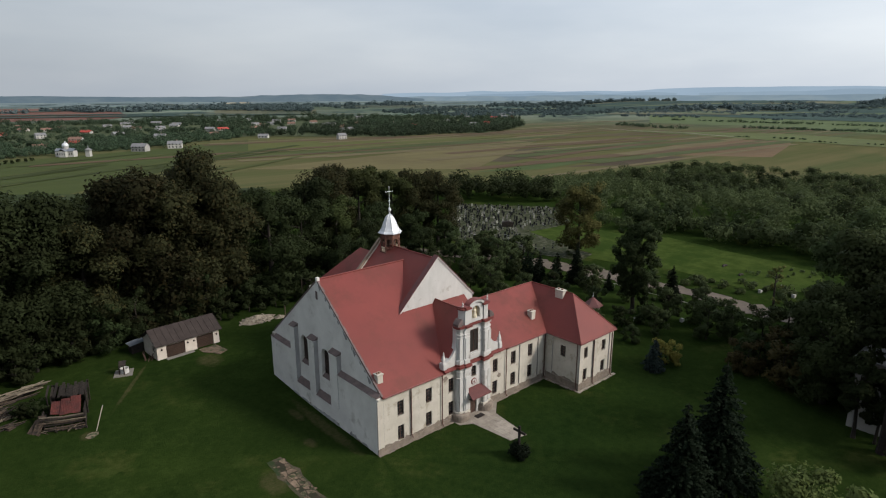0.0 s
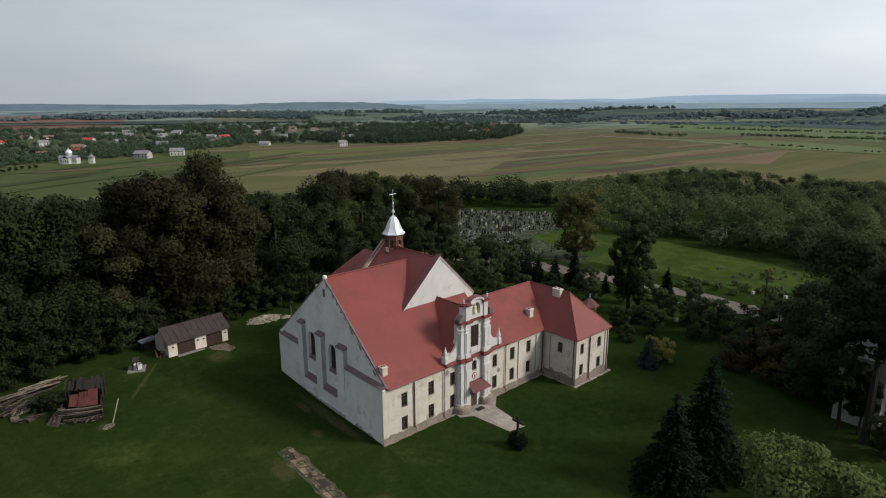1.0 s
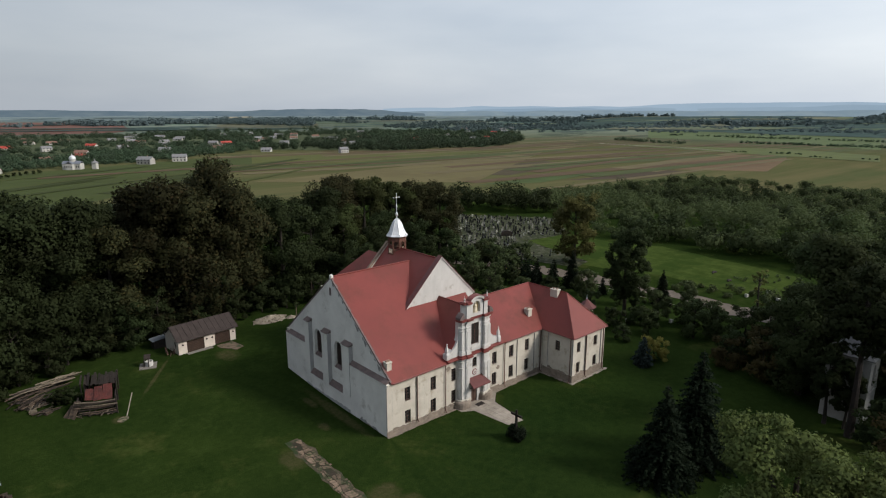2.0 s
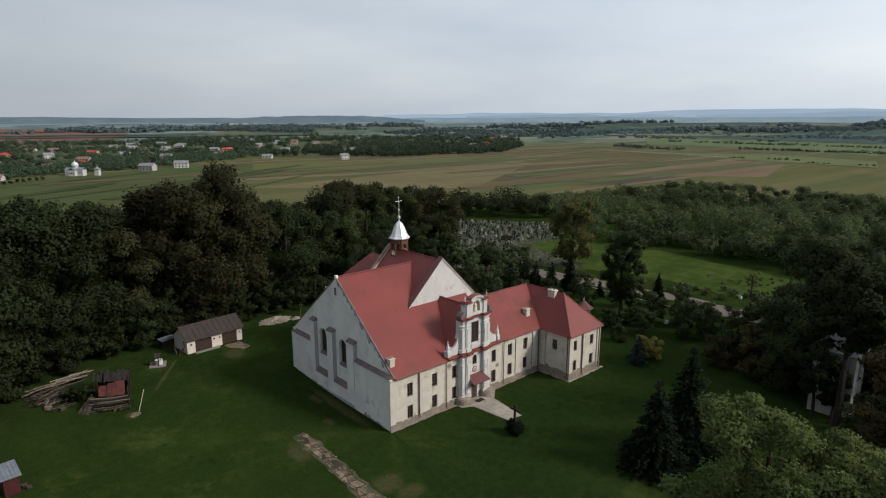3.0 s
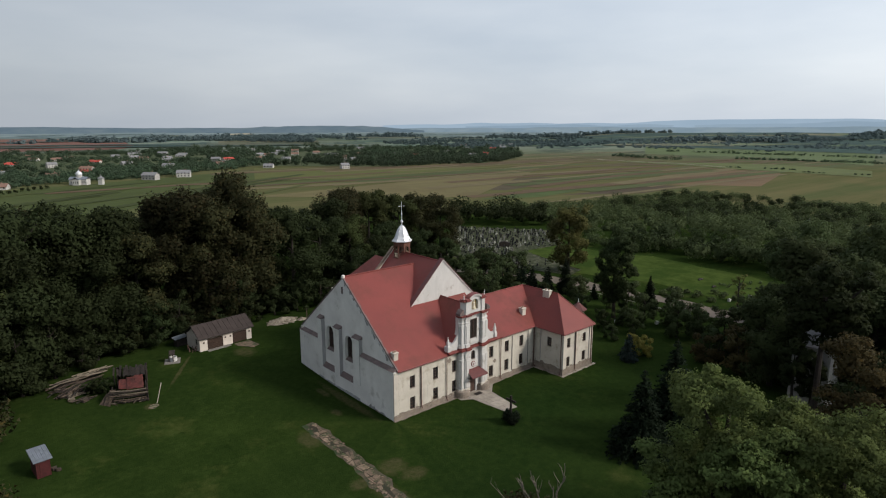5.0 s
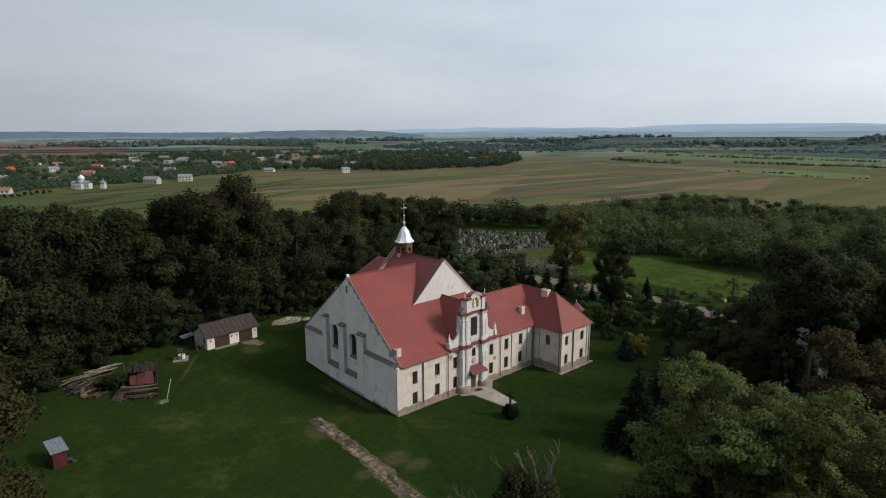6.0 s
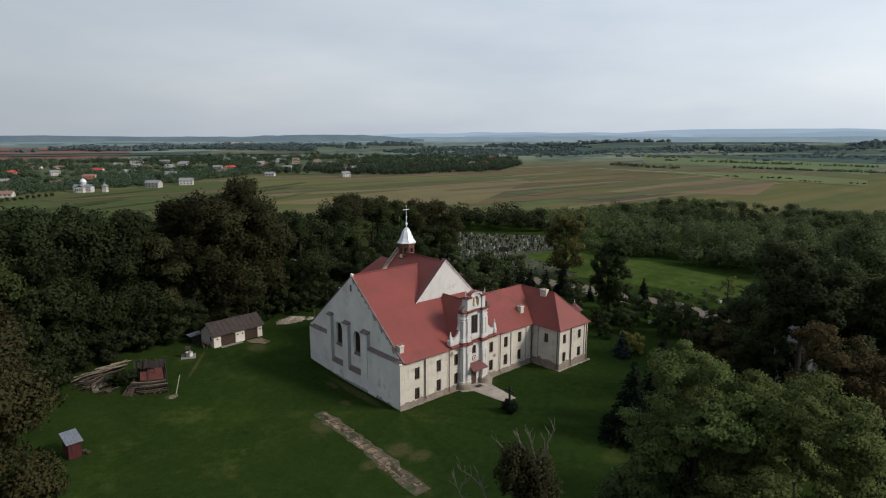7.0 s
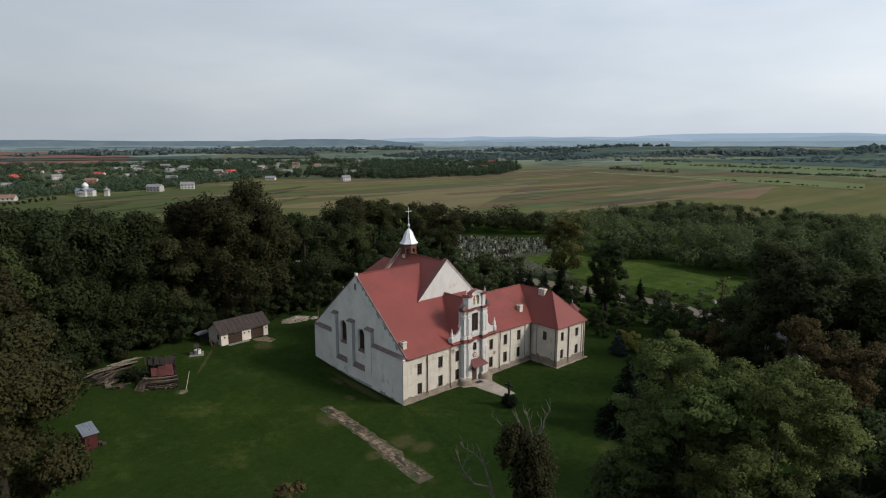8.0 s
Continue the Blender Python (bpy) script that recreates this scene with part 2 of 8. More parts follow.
L_SPRUCE = leaf_mat("spruce_needles", (0.013, 0.020, 0.011), (0.006, 0.010, 0.006))
L_BLUE = leaf_mat("blue_spruce_needles", (0.033, 0.046, 0.041), (0.018, 0.026, 0.023))
L_YELLOW = leaf_mat("yellowing_leaves", (0.200, 0.165, 0.045), (0.09, 0.076, 0.022))
L_OLIVE = leaf_mat("olive_autumn_leaves", (0.120, 0.124, 0.042), (0.058, 0.062, 0.021))
L_SCRUB = leaf_mat("scrub_leaves", (0.060, 0.075, 0.031), (0.027, 0.036, 0.015), speck=0.75)


# ---- building blocks ----
def part(name, bm, material, parent, label="", smooth=False):
    """Link a bmesh as one mesh object under a thing or a part; its numbers are in world metres."""
    me = bpy.data.meshes.new(name)
    bm.to_mesh(me)
    bm.free()
    me.materials.append(material)
    if smooth:
        me.shade_smooth()
    ob = new(name, me)
    if parent:
        ob.parent = parent
        ob.matrix_parent_inverse = base_matrix(parent).inverted()
    if label:
        ob["label"] = label
    return ob


def base_matrix(ob):
    m = ob.matrix_basis.copy()
    while ob.parent:
        m = ob.parent.matrix_basis @ ob.matrix_parent_inverse @ m
        ob = ob.parent
    return m


def thing(name, at, label, category, group="", kind=""):
    """An empty at the base of a thing, which carries its tags."""
    ob = new(name)
    ob.empty_display_size = 0.3
    ob.matrix_basis = Matrix.Translation(at)
    return tagged(ob, label, category, group, kind)


def solid(name, bm, material, label, category, group="", kind="", smooth=False):
    return tagged(part(name, bm, material, None, "", smooth), label, category, group, kind)


def add_box(bm, x0, x1, y0, y1, z0, z1, m=None):
    vs = [bm.verts.new((x, y, z)) for z in (z0, z1) for x, y in ((x0, y0), (x1, y0), (x1, y1), (x0, y1))]
    if m is not None:
        for v in vs:
            v.co = m @ v.co
    for f in ((3, 2, 1, 0), (4, 5, 6, 7), (0, 1, 5, 4), (1, 2, 6, 5), (2, 3, 7, 6), (3, 0, 4, 7)):
        bm.faces.new([vs[i] for i in f])
    return vs


def box(x0, x1, y0, y1, z0, z1, bevel=0.0, m=None):
    bm = bmesh.new()
    add_box(bm, x0, x1, y0, y1, z0, z1, m)
    if bevel:
        bmesh.ops.bevel(bm, geom=bm.edges[:], offset=bevel, segments=1, affect="EDGES")
    return bm


def add_prism(bm, pts, axis, a, b):
    """Extrude a flat outline of (u, v) along axis from a to b. Axis y: (u, v) = (x, z); axis x: (y, z); axis z: (x, y)."""
    def at(u, v, w):
        return (w, u, v) if axis == "x" else (u, w, v) if axis == "y" else (u, v, w)
    va = [bm.verts.new(at(u, v, a)) for u, v in pts]
    vb = [bm.verts.new(at(u, v, b)) for u, v in pts]
    n = len(pts)
    bm.faces.new(va)
    bm.faces.new(vb[::-1])
    for i in range(n):
        bm.faces.new((va[i], va[(i + 1) % n], vb[(i + 1) % n], vb[i]))


def prism(pts, axis, a, b):
    bm = bmesh.new()
    add_prism(bm, pts, axis, a, b)
    bmesh.ops.recalc_face_normals(bm, faces=bm.faces[:])
    return bm


def lathe(profile, segs=12, at=(0, 0, 0), turn=0.0):
    """A turned body from (radius, height) pairs."""
    bm = bmesh.new()
    rings = []
    for r, z in profile:
        rings.append([bm.verts.new((at[0] + r * math.cos(turn + i * math.tau / segs), at[1] + r * math.sin(turn + i * math.tau / segs), at[2] + z)) for i in range(segs)])
    for a, b in zip(rings, rings[1:]):
        for i in range(segs):
            bm.faces.new((a[i], a[(i + 1) % segs], b[(i + 1) % segs], b[i]))
    bm.faces.new(rings[0][::-1])
    bm.faces.new(rings[-1])
    return bm


def add_tube(bm, pts, radii, segs=6):
    rings = []
    for i, p in enumerate(pts):
        d = (Vector(pts[min(i + 1, len(pts) - 1)]) - Vector(pts[max(i - 1, 0)])).normalized()
        a = d.orthogonal().normalized()
        b = d.cross(a)
        rings.append([bm.verts.new(Vector(p) + radii[i] * (math.cos(k * math.tau / segs) * a + math.sin(k * math.tau / segs) * b)) for k in range(segs)])
    for a, b in zip(rings, rings[1:]):
        # match the rings so that the tube does not twist
        s = min(range(segs), key=lambda k: sum((a[j].co - b[(j + k) % segs].co).length for j in range(segs)))
        b[:] = b[s:] + b[:s]
        for i in range(segs):
            bm.faces.new((a[i], a[(i + 1) % segs], b[(i + 1) % segs], b[i]))
    bm.faces.new(rings[0][::-1])
    bm.faces.new(rings[-1])


def tube(pts, radii, segs=6):
    bm = bmesh.new()
    add_tube(bm, pts, radii if isinstance(radii, (list, tuple)) else [radii] * len(pts), segs)
    return bm


def wall(us, top, bottom, holes, axis, w0, w1):
    """A thick wall in columns: u along the wall, piecewise-linear top, openings (u0, u1, z0, z1, rise of the arch) cut right through."""
    cuts = set(us)
    for u0, u1, z0, z1, rise in holes:
        steps = 8 if rise else 1
        cuts |= {u0 + (u1 - u0) * i / steps for i in range(steps + 1)}
    cuts = sorted(cuts)
    bm = bmesh.new()

    def line(u):
        for (a, za), (b, zb) in zip(top, top[1:]):
            if a <= u <= b:
                return za + (zb - za) * (u - a) / (b - a)
        return top[-1][1]

    def arch(h, u):
        u0, u1, z0, z1, rise = h
        k = (2 * u - u0 - u1) / (u1 - u0)
        return z1 - rise + rise * math.sqrt(max(0.0, 1 - k * k)) if rise else z1
    for a, b in zip(cuts, cuts[1:]):
        if b - a < 1e-4:
            continue
        mid = (a + b) / 2
        low = (bottom, bottom)
        for h in sorted((h for h in holes if h[0] < mid < h[1]), key=lambda h: h[2]):
            add_prism(bm, [(a, low[0]), (b, low[1]), (b, h[2]), (a, h[2])], axis, w0, w1)
            low = (arch(h, a), arch(h, b))
        add_prism(bm, [(a, low[0]), (b, low[1]), (b, line(b)), (a, line(a))], axis, w0, w1)
    bmesh.ops.remove_doubles(bm, verts=bm.verts[:], dist=0.0002)
    bmesh.ops.recalc_face_normals(bm, faces=bm.faces[:])
    return bm


def slab(corners, thick):
    """A sheet with thickness: corners are its upper face, in order; the thickness goes straight down."""
    bm = bmesh.new()
    a = [bm.verts.new(c) for c in corners]
    b = [bm.verts.new((c[0], c[1], c[2] - thick)) for c in corners]
    bm.faces.new(a)
    bm.faces.new(b[::-1])
    n = len(a)
    for i in range(n):
        bm.faces.new((a[i], b[i], b[(i + 1) % n], a[(i + 1) % n]))
    bmesh.ops.recalc_face_normals(bm, faces=bm.faces[:])
    return bm


def smooth01(a, b, v):
    k = min(1.0, max(0.0, (v - a) / (b - a)))
    return k * k * (3 - 2 * k)


def ground_z(x, y):
    """Height of the ground: the churchyard rises a little to the back, the fields lie lower, hills close the distance."""
    d = math.hypot(x - 15, y - 15)
    z = 1.2 * smooth01(10, 43, y) * smooth01(-80, -50, -abs(x)) * smooth01(200, 150, d)
    z -= 12.0 * smooth01(150, 330, d)
    if 60 < d < 300:
        z += 0.5 * noise.noise((x / 40, y / 40, 3.1)) * smooth01(60, 120, d) * smooth01(300, 200, d)
    if d > 900:
        z += smooth01(900, 3500, d) * (9 * noise.noise((x / 600, y / 600, 7.7))) + 18 * smooth01(1300, 4600, d)
        az = math.degrees(math.atan2(x - 15, y - 15))
        z += 26 * smooth01(1350, 2500, d) * smooth01(3400, 2600, d) * smooth01(50, 62, az) * (0.75 + 0.5 * noise.noise((x / 420, y / 420, 2.2)))
    return z


# ---- ground ----
def ground_material():
    m = bpy.data.materials.new("grassland")
    m.use_nodes = True
    n, l = m.node_tree.nodes, m.node_tree.links
    b = n["Principled BSDF"]
    b.inputs["Roughness"].default_value = 0.95
    b.inputs["Specular IOR Level"].default_value = 0.0
    g = n.new("ShaderNodeNewGeometry")

    def tex(scale, detail, stretch=(1, 1, 1), rot=0.0, rough=0.6):
        mp = n.new("ShaderNodeMapping")
        mp.inputs["Scale"].default_value = stretch
        mp.inputs["Rotation"].default_value = (0, 0, rot)
        l.new(g.outputs["Position"], mp.inputs["Vector"])
        t = n.new("ShaderNodeTexNoise")
        t.inputs["Scale"].default_value, t.inputs["Detail"].default_value, t.inputs["Roughness"].default_value = scale, detail, rough
        l.new(mp.outputs["Vector"], t.inputs["Vector"])
        return t.outputs["Fac"]

    def ramp(f, stops):
        r = n.new("ShaderNodeValToRGB")
        while len(r.color_ramp.elements) < len(stops):
            r.color_ramp.elements.new(0.5)
        for e, (p, c) in zip(r.color_ramp.elements, stops):
            e.position, e.color = p, (*c, 1)
        l.new(f, r.inputs["Fac"])
        return r.outputs["Color"]

    def mix(f, a, c, mode="MIX"):
        x = n.new("ShaderNodeMixRGB")
        x.blend_type = mode
        if isinstance(f, float):
            x.inputs["Fac"].default_value = f
        else:
            l.new(f, x.inputs["Fac"])
        l.new(a, x.inputs["Color1"])
        l.new(c, x.inputs["Color2"])
        return x.outputs["Color"]
    lawn = mix(0.5, ramp(tex(0.12, 8), [(0.35, (0.0106, 0.0208, 0.0050)), (0.65, (0.0240, 0.0400, 0.0090))]),
               ramp(tex(0.9, 10, rough=0.8), [(0.32, (0.0064, 0.0138, 0.0030)), (0.68, (0.0285, 0.0462, 0.0112))]))
    lawn = mix(ramp(tex(0.09, 6, rough=0.7), [(0.56, (0, 0, 0)), (0.66, (1, 1, 1))]), lawn,
               ramp(tex(1.5, 6), [(0.35, (0.0280, 0.0390, 0.0100)), (0.7, (0.0470, 0.0560, 0.0165))]))
    lawn = mix(ramp(tex(0.33, 7, rough=0.75), [(0.50, (0, 0, 0)), (0.70, (0.8, 0.8, 0.8))]), lawn,
               ramp(tex(2.2, 6), [(0.3, (0.0205, 0.0355, 0.0085)), (0.7, (0.0410, 0.0610, 0.0155))]))
    lawn = mix(ramp(tex(0.045, 5, rough=0.6), [(0.42, (0.55, 0.55, 0.55)), (0.62, (0, 0, 0))]), lawn,
               ramp(tex(1.1, 7), [(0.3, (0.0080, 0.0165, 0.0042)), (0.7, (0.0180, 0.0310, 0.0080))]))

    def patch(cx, cy, rx, ry, rot, inner=0.35, most=0.55):
        """A worn or shade-toned place with a soft, ragged edge."""
        mp = n.new("ShaderNodeMapping")
        mp.vector_type = "TEXTURE"
        mp.inputs["Location"].default_value, mp.inputs["Rotation"].default_value = (cx, cy, 0), (0, 0, radians(rot))
        mp.inputs["Scale"].default_value = (rx, ry, 1000)
        l.new(g.outputs["Position"], mp.inputs["Vector"])
        ln = n.new("ShaderNodeVectorMath")
        ln.operation = "LENGTH"
        l.new(mp.outputs["Vector"], ln.inputs[0])
        ad = n.new("ShaderNodeMath")
        ad.operation = "MULTIPLY_ADD"
        ad.inputs[1].default_value = 1.6
        l.new(tex(0.9, 7, rough=0.75), ad.inputs[0])
        l.new(ln.outputs["Value"], ad.inputs[2])
        f = n.new("ShaderNodeMapRange")
        f.inputs["From Min"].default_value, f.inputs["From Max"].default_value = 1.0 + inner, 1.85
        f.inputs["To Min"].default_value, f.inputs["To Max"].default_value = most, 0.0
        l.new(ad.outputs["Value"], f.inputs["Value"])
        return f.outputs["Result"]
    # not denser grass: the south lawn's shade put into its colour
    thick = ramp(tex(0.8, 8, rough=0.75), [(0.32, (0.0050, 0.0130, 0.0036)), (0.68, (0.0150, 0.0285, 0.0076))])
    for q in ((19.0, -11.0, 30.0, 14.0, -4, -0.2, 0.85), (0.0, -22.0, 18.0, 11.0, 0, -0.2, 0.7)):
        lawn = mix(patch(*q), lawn, thick)
    worn = ramp(tex(1.6, 7, rough=0.75), [(0.35, (0.038, 0.040, 0.016)), (0.65, (0.085, 0.070, 0.036))])
    for q in ((-7.3, -9.0, 2.3, 1.9, 20), (-6.2, -12.0, 2.0, 1.5, 0), (-12.4, -9.5, 1.6, 1.2, 0), (-11.6, 3.5, 1.8, 2.6, 0), (-10.8, -13.5, 1.5, 6.0, 3), (-4.9, 7.9, 0.8, 1.4, 0), (-3.0, 15.0, 0.7, 2.0, 0),
              (-1.6, 10.0, 0.9, 9.0, 0), (-25.2, 26.8, 1.0, 1.0, 0), (-17.6, 36.6, 0.35, 7.5, -33), (-6.0, 37.5, 2.0, 2.5, 0)):
        lawn = mix(patch(*q), lawn, worn)
    field = ramp(tex(0.004, 6, (1, 4.0, 1), radians(4)), [(0.35, (0.070, 0.082, 0.036)), (0.5, (0.104, 0.096, 0.049)), (0.65, (0.060, 0.079, 0.036))])
    field = mix(0.45, field, ramp(tex(0.012, 6, (0.18, 4.0, 1), radians(3)), [(0.35, (0.056, 0.066, 0.028)), (0.65, (0.116, 0.106, 0.053))]))
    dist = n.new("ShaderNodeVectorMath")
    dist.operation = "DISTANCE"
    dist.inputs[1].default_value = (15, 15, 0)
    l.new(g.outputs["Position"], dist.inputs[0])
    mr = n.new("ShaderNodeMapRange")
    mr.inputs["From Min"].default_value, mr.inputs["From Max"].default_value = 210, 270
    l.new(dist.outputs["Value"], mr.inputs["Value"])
    # distance haze put into the ground colour, bluer and paler farther off
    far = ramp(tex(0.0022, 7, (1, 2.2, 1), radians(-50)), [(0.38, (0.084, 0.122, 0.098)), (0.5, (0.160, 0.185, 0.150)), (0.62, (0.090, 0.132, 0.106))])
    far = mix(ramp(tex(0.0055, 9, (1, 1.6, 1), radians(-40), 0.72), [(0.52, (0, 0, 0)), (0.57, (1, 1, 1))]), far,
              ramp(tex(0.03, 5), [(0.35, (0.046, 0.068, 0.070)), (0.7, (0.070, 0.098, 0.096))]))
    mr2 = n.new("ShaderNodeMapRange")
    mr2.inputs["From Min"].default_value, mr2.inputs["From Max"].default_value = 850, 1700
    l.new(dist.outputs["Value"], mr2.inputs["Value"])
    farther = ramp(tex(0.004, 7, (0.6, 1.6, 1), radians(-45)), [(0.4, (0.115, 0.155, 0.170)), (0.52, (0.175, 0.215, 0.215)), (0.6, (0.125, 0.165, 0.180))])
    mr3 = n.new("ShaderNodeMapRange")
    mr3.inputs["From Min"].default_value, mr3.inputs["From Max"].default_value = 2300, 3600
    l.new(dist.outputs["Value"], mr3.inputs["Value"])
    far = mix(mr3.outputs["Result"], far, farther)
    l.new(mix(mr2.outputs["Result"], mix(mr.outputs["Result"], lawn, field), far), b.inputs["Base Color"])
    t = tex(5.0, 6)
    bp = n.new("ShaderNodeBump")
    bp.inputs["Strength"].default_value, bp.inputs["Distance"].default_value = 0.5, 0.15
    l.new(t, bp.inputs["Height"])
    l.new(bp.outputs["Normal"], b.inputs["Normal"])
    return m


M_GROUND = ground_material()


def build_ground():
    radii = [0.0] + [4.0 * i for i in range(1, 26)]
    while radii[-1] < 4600:
        radii.append(radii[-1] * 1.07 + 1)
    segs = 128
    verts, faces = [(15, 15, ground_z(15, 15))], []
    for r in radii[1:]:
        for k in range(segs):
            x, y = 15 + r * math.cos(k * math.tau / segs), 15 + r * math.sin(k * math.tau / segs)
            verts.append((x, y, ground_z(x, y)))
    for k in range(segs):
        faces.append((0, 1 + k, 1 + (k + 1) % segs))
    for i in range(len(radii) - 2):
        a, b = 1 + i * segs, 1 + (i + 1) * segs
        for k in range(segs):
            faces.append((a + k, b + k, b + (k + 1) % segs, a + (k + 1) % segs))
    me = bpy.data.meshes.new("ground")
    me.from_pydata(verts, [], faces)
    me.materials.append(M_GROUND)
    me.shade_smooth()
    tagged(new("ground", me), "mown grass churchyard running out into olive farmland", "ground", kind="structure")


build_ground()


def sheet(name, outline, material, label, category, lift=0.05, cell=4.0, kind="structure", ragged=0.0):
    """A thin patch that follows the ground: a fan of rings from the middle to an outline in plan."""
    cx = sum(p[0] for p in outline) / len(outline)
    cy = sum(p[1] for p in outline) / len(outline)
    edge = []
    for (ax, ay), (bx, by) in zip(outline, outline[1:] + outline[:1]):
        n = max(1, int(math.hypot(bx - ax, by - ay) / cell))
        for i in range(n):
            x, y = ax + (bx - ax) * i / n, ay + (by - ay) * i / n
            k = 1 + ragged * noise.noise((x * 0.9, y * 0.9, 5.0)) if ragged else 1
            edge.append((cx + (x - cx) * k, cy + (y - cy) * k))
    rings = max(2, int(max(math.hypot(x - cx, y - cy) for x, y in edge) / cell))
    verts, faces = [], []
    for j in range(rings, 0, -1):
        for x, y in edge:
            px, py = cx + (x - cx) * j / rings, cy + (y - cy) * j / rings
            verts.append((px, py, ground_z(px, py) + lift))
    m = len(edge)
    verts.append((cx, cy, ground_z(cx, cy) + lift))
    for j in range(rings - 1):
        for i in range(m):
            faces.append((j * m + i, j * m + (i + 1) % m, (j + 1) * m + (i + 1) % m, (j + 1) * m + i))
    for i in range(m):
        faces.append(((rings - 1) * m + i, (rings - 1) * m + (i + 1) % m, len(verts) - 1))
    me = bpy.data.meshes.new(name)
    me.from_pydata(verts, [], faces)
    me.materials.append(material)
    me.shade_smooth()
    return tagged(new(name, me), label, category, kind=kind)


# ---- church and convent ----
EAVE = 7.5
CX = 15.1
church = thing("church", (0, 0, 0), "white plastered convent church with red metal roofs", "church")


def window(parent, u0, u1, z0, z1, face, axis="y", inward=1, bars=(1, 4), sill=True, sheet_mat=None):
    """A window in an opening: casing, bars and pane; face is the outer wall plane, inward the sign towards the room."""
    frame_bm = bmesh.new()
    f0, f1 = face + 0.16 * inward, face + 0.26 * inward
    lo, hi = min(f0, f1), max(f0, f1)
    w = 0.09

    def bar(a, b, c, d, p=lo, q=hi):
        if axis == "y":
            add_box(frame_bm, a, b, p, q, c, d)
        else:
            add_box(frame_bm, p, q, a, b, c, d)
    bar(u0, u0 + w, z0, z1)
    bar(u1 - w, u1, z0, z1)
    bar(u0 + w, u1 - w, z0, z0 + w)
    bar(u0 + w, u1 - w, z1 - w, z1)
    win = part("window", frame_bm, M_FRAME, parent)
    mull = bmesh.new()
    frame_bm = mull
    for i in range(bars[0]):
        c = u0 + (u1 - u0) * (i + 1) / (bars[0] + 1)
        bar(c - 0.03, c + 0.03, z0 + w, z1 - w, lo + 0.02, hi - 0.02)
    for i in range(bars[1] - 1):
        c = z0 + (z1 - z0) * (i + 1) / bars[1]
        bar(u0 + w, u1 - w, c - 0.025, c + 0.025, lo + 0.03, hi - 0.03)
    part("glazing_bars", mull, M_FRAME, win)
    p = face + 0.22 * inward
    pane = bmesh.new()
    frame_bm = pane
    bar(u0 + w, u1 - w, z0 + w, z1 - w, p - 0.008, p + 0.008)
    part("pane", pane, M_GLASS, win)
    if sill:
        s = bmesh.new()
        frame_bm = s
        a, b = face - 0.07 * inward, face + 0.16 * inward
        bar(u0 - 0.06, u1 + 0.06, z0 - 0.07, z0, min(a, b), max(a, b))
        part("sill", s, M_PLASTER, win)
    return win


def drift(x):
    return 0.45 * x / 28.0


# front range, both storeys, with the openings cut through
front = []
for x0, x1 in ((2.75, 3.72), (7.2, 8.18), (11.05, 11.95), (19.28, 20.25), (23.0, 24.0), (26.7, 27.7)):
    d = drift(x0)
    front.append((x0, x1, 0.78 + d, 2.68 + d, 0))
    front.append((x0, x1, 4.08 + d, 5.98 + d, 0))
door_hole = (CX - 0.6, CX + 0.6, 0.0, 2.75, 0)
portal_win = (CX - 0.45, CX + 0.45, 5.55, 7.0, 0.4)
part("front_wall", wall([0.5, 30.7], [(0.5, EAVE), (30.7, EAVE)], -0.6, front + [door_hole, portal_win], "y", 0.0, 0.7), M_PLASTER, church, "cream-white stained plaster")
for h in front:
    window(church, *h[:4], 0.0)
window(church, CX - 0.45, CX + 0.45, 5.55, 6.95, -0.5, bars=(1, 3))

# plinth of the front range, stained stone
for a, b in ((-0.25, 11.7), (18.4, 30.6)):
    n = int((b - a) / 0.8)
    for i in range(n):
        u0, u1 = a + (b - a) * i / n, a + (b - a) * (i + 1) / n
        part("plinth_stone", box(u0, u1, -0.09 - random.uniform(0, 0.04), 0.0, -0.6, 0.72 + random.uniform(-0.18, 0.12)), M_PLINTH, church)
# shallow pilaster strips
for a, b in ((4.85, 5.95), (24.8, 25.9), (-0.22, 0.62), (28.9, 29.9)):
    part("pilaster", box(a, b, -0.13, 0.0, 0.9, 7.0), M_PLASTER, church)
    # thin dark strips put the pilaster's edge shade into colour
    part("stained_edge", box(a - 0.045, a - 0.002, -0.12, 0.0, 0.95, 6.95), M_SHADE_STAIN, church)
    part("stained_edge", box(b + 0.002, b + 0.04, -0.10, 0.0, 1.6, 6.95), M_SHADE_STAIN, church)
part("cornice", box(-0.1, 10.3, -0.14, 0.0, 7.02, 7.3), M_PLASTER, church)
part("cornice", box(20.7, 30.7, -0.14, 0.0, 7.02, 7.3), M_PLASTER, church)


def downpipe(x, y, z1, z0=0.1, dx=0.0, dy=-1.0):
    return part("downpipe", tube([(x, y + 0.1 * -dy, z1), (x, y, z1 - 0.35), (x, y, z0 + 0.3), (x + dx * 0.3, y + dy * 0.3, z0)], 0.075, 6), M_PIPE, church)


downpipe(4.75, -0.18, 7.2, 0.6)
downpipe(9.8, -0.2, 7.4)
downpipe(21.85, -0.2, 7.4)
downpipe(30.35, -0.2, 7.3)

# gable end to the west: core wall with the two arched windows, thick outer wall, buttresses
RIDGE_Y, RIDGE_Z, BACK_Y = 13.45, 18.7, 27.0
g_top = [(0.71, 7.9), (RIDGE_Y, 18.52), (BACK_Y, 7.5)]
w_open = [(11.2, 13.3, 5.3, 9.45, 1.0), (16.75, 18.85, 5.5, 9.7, 1.0)]
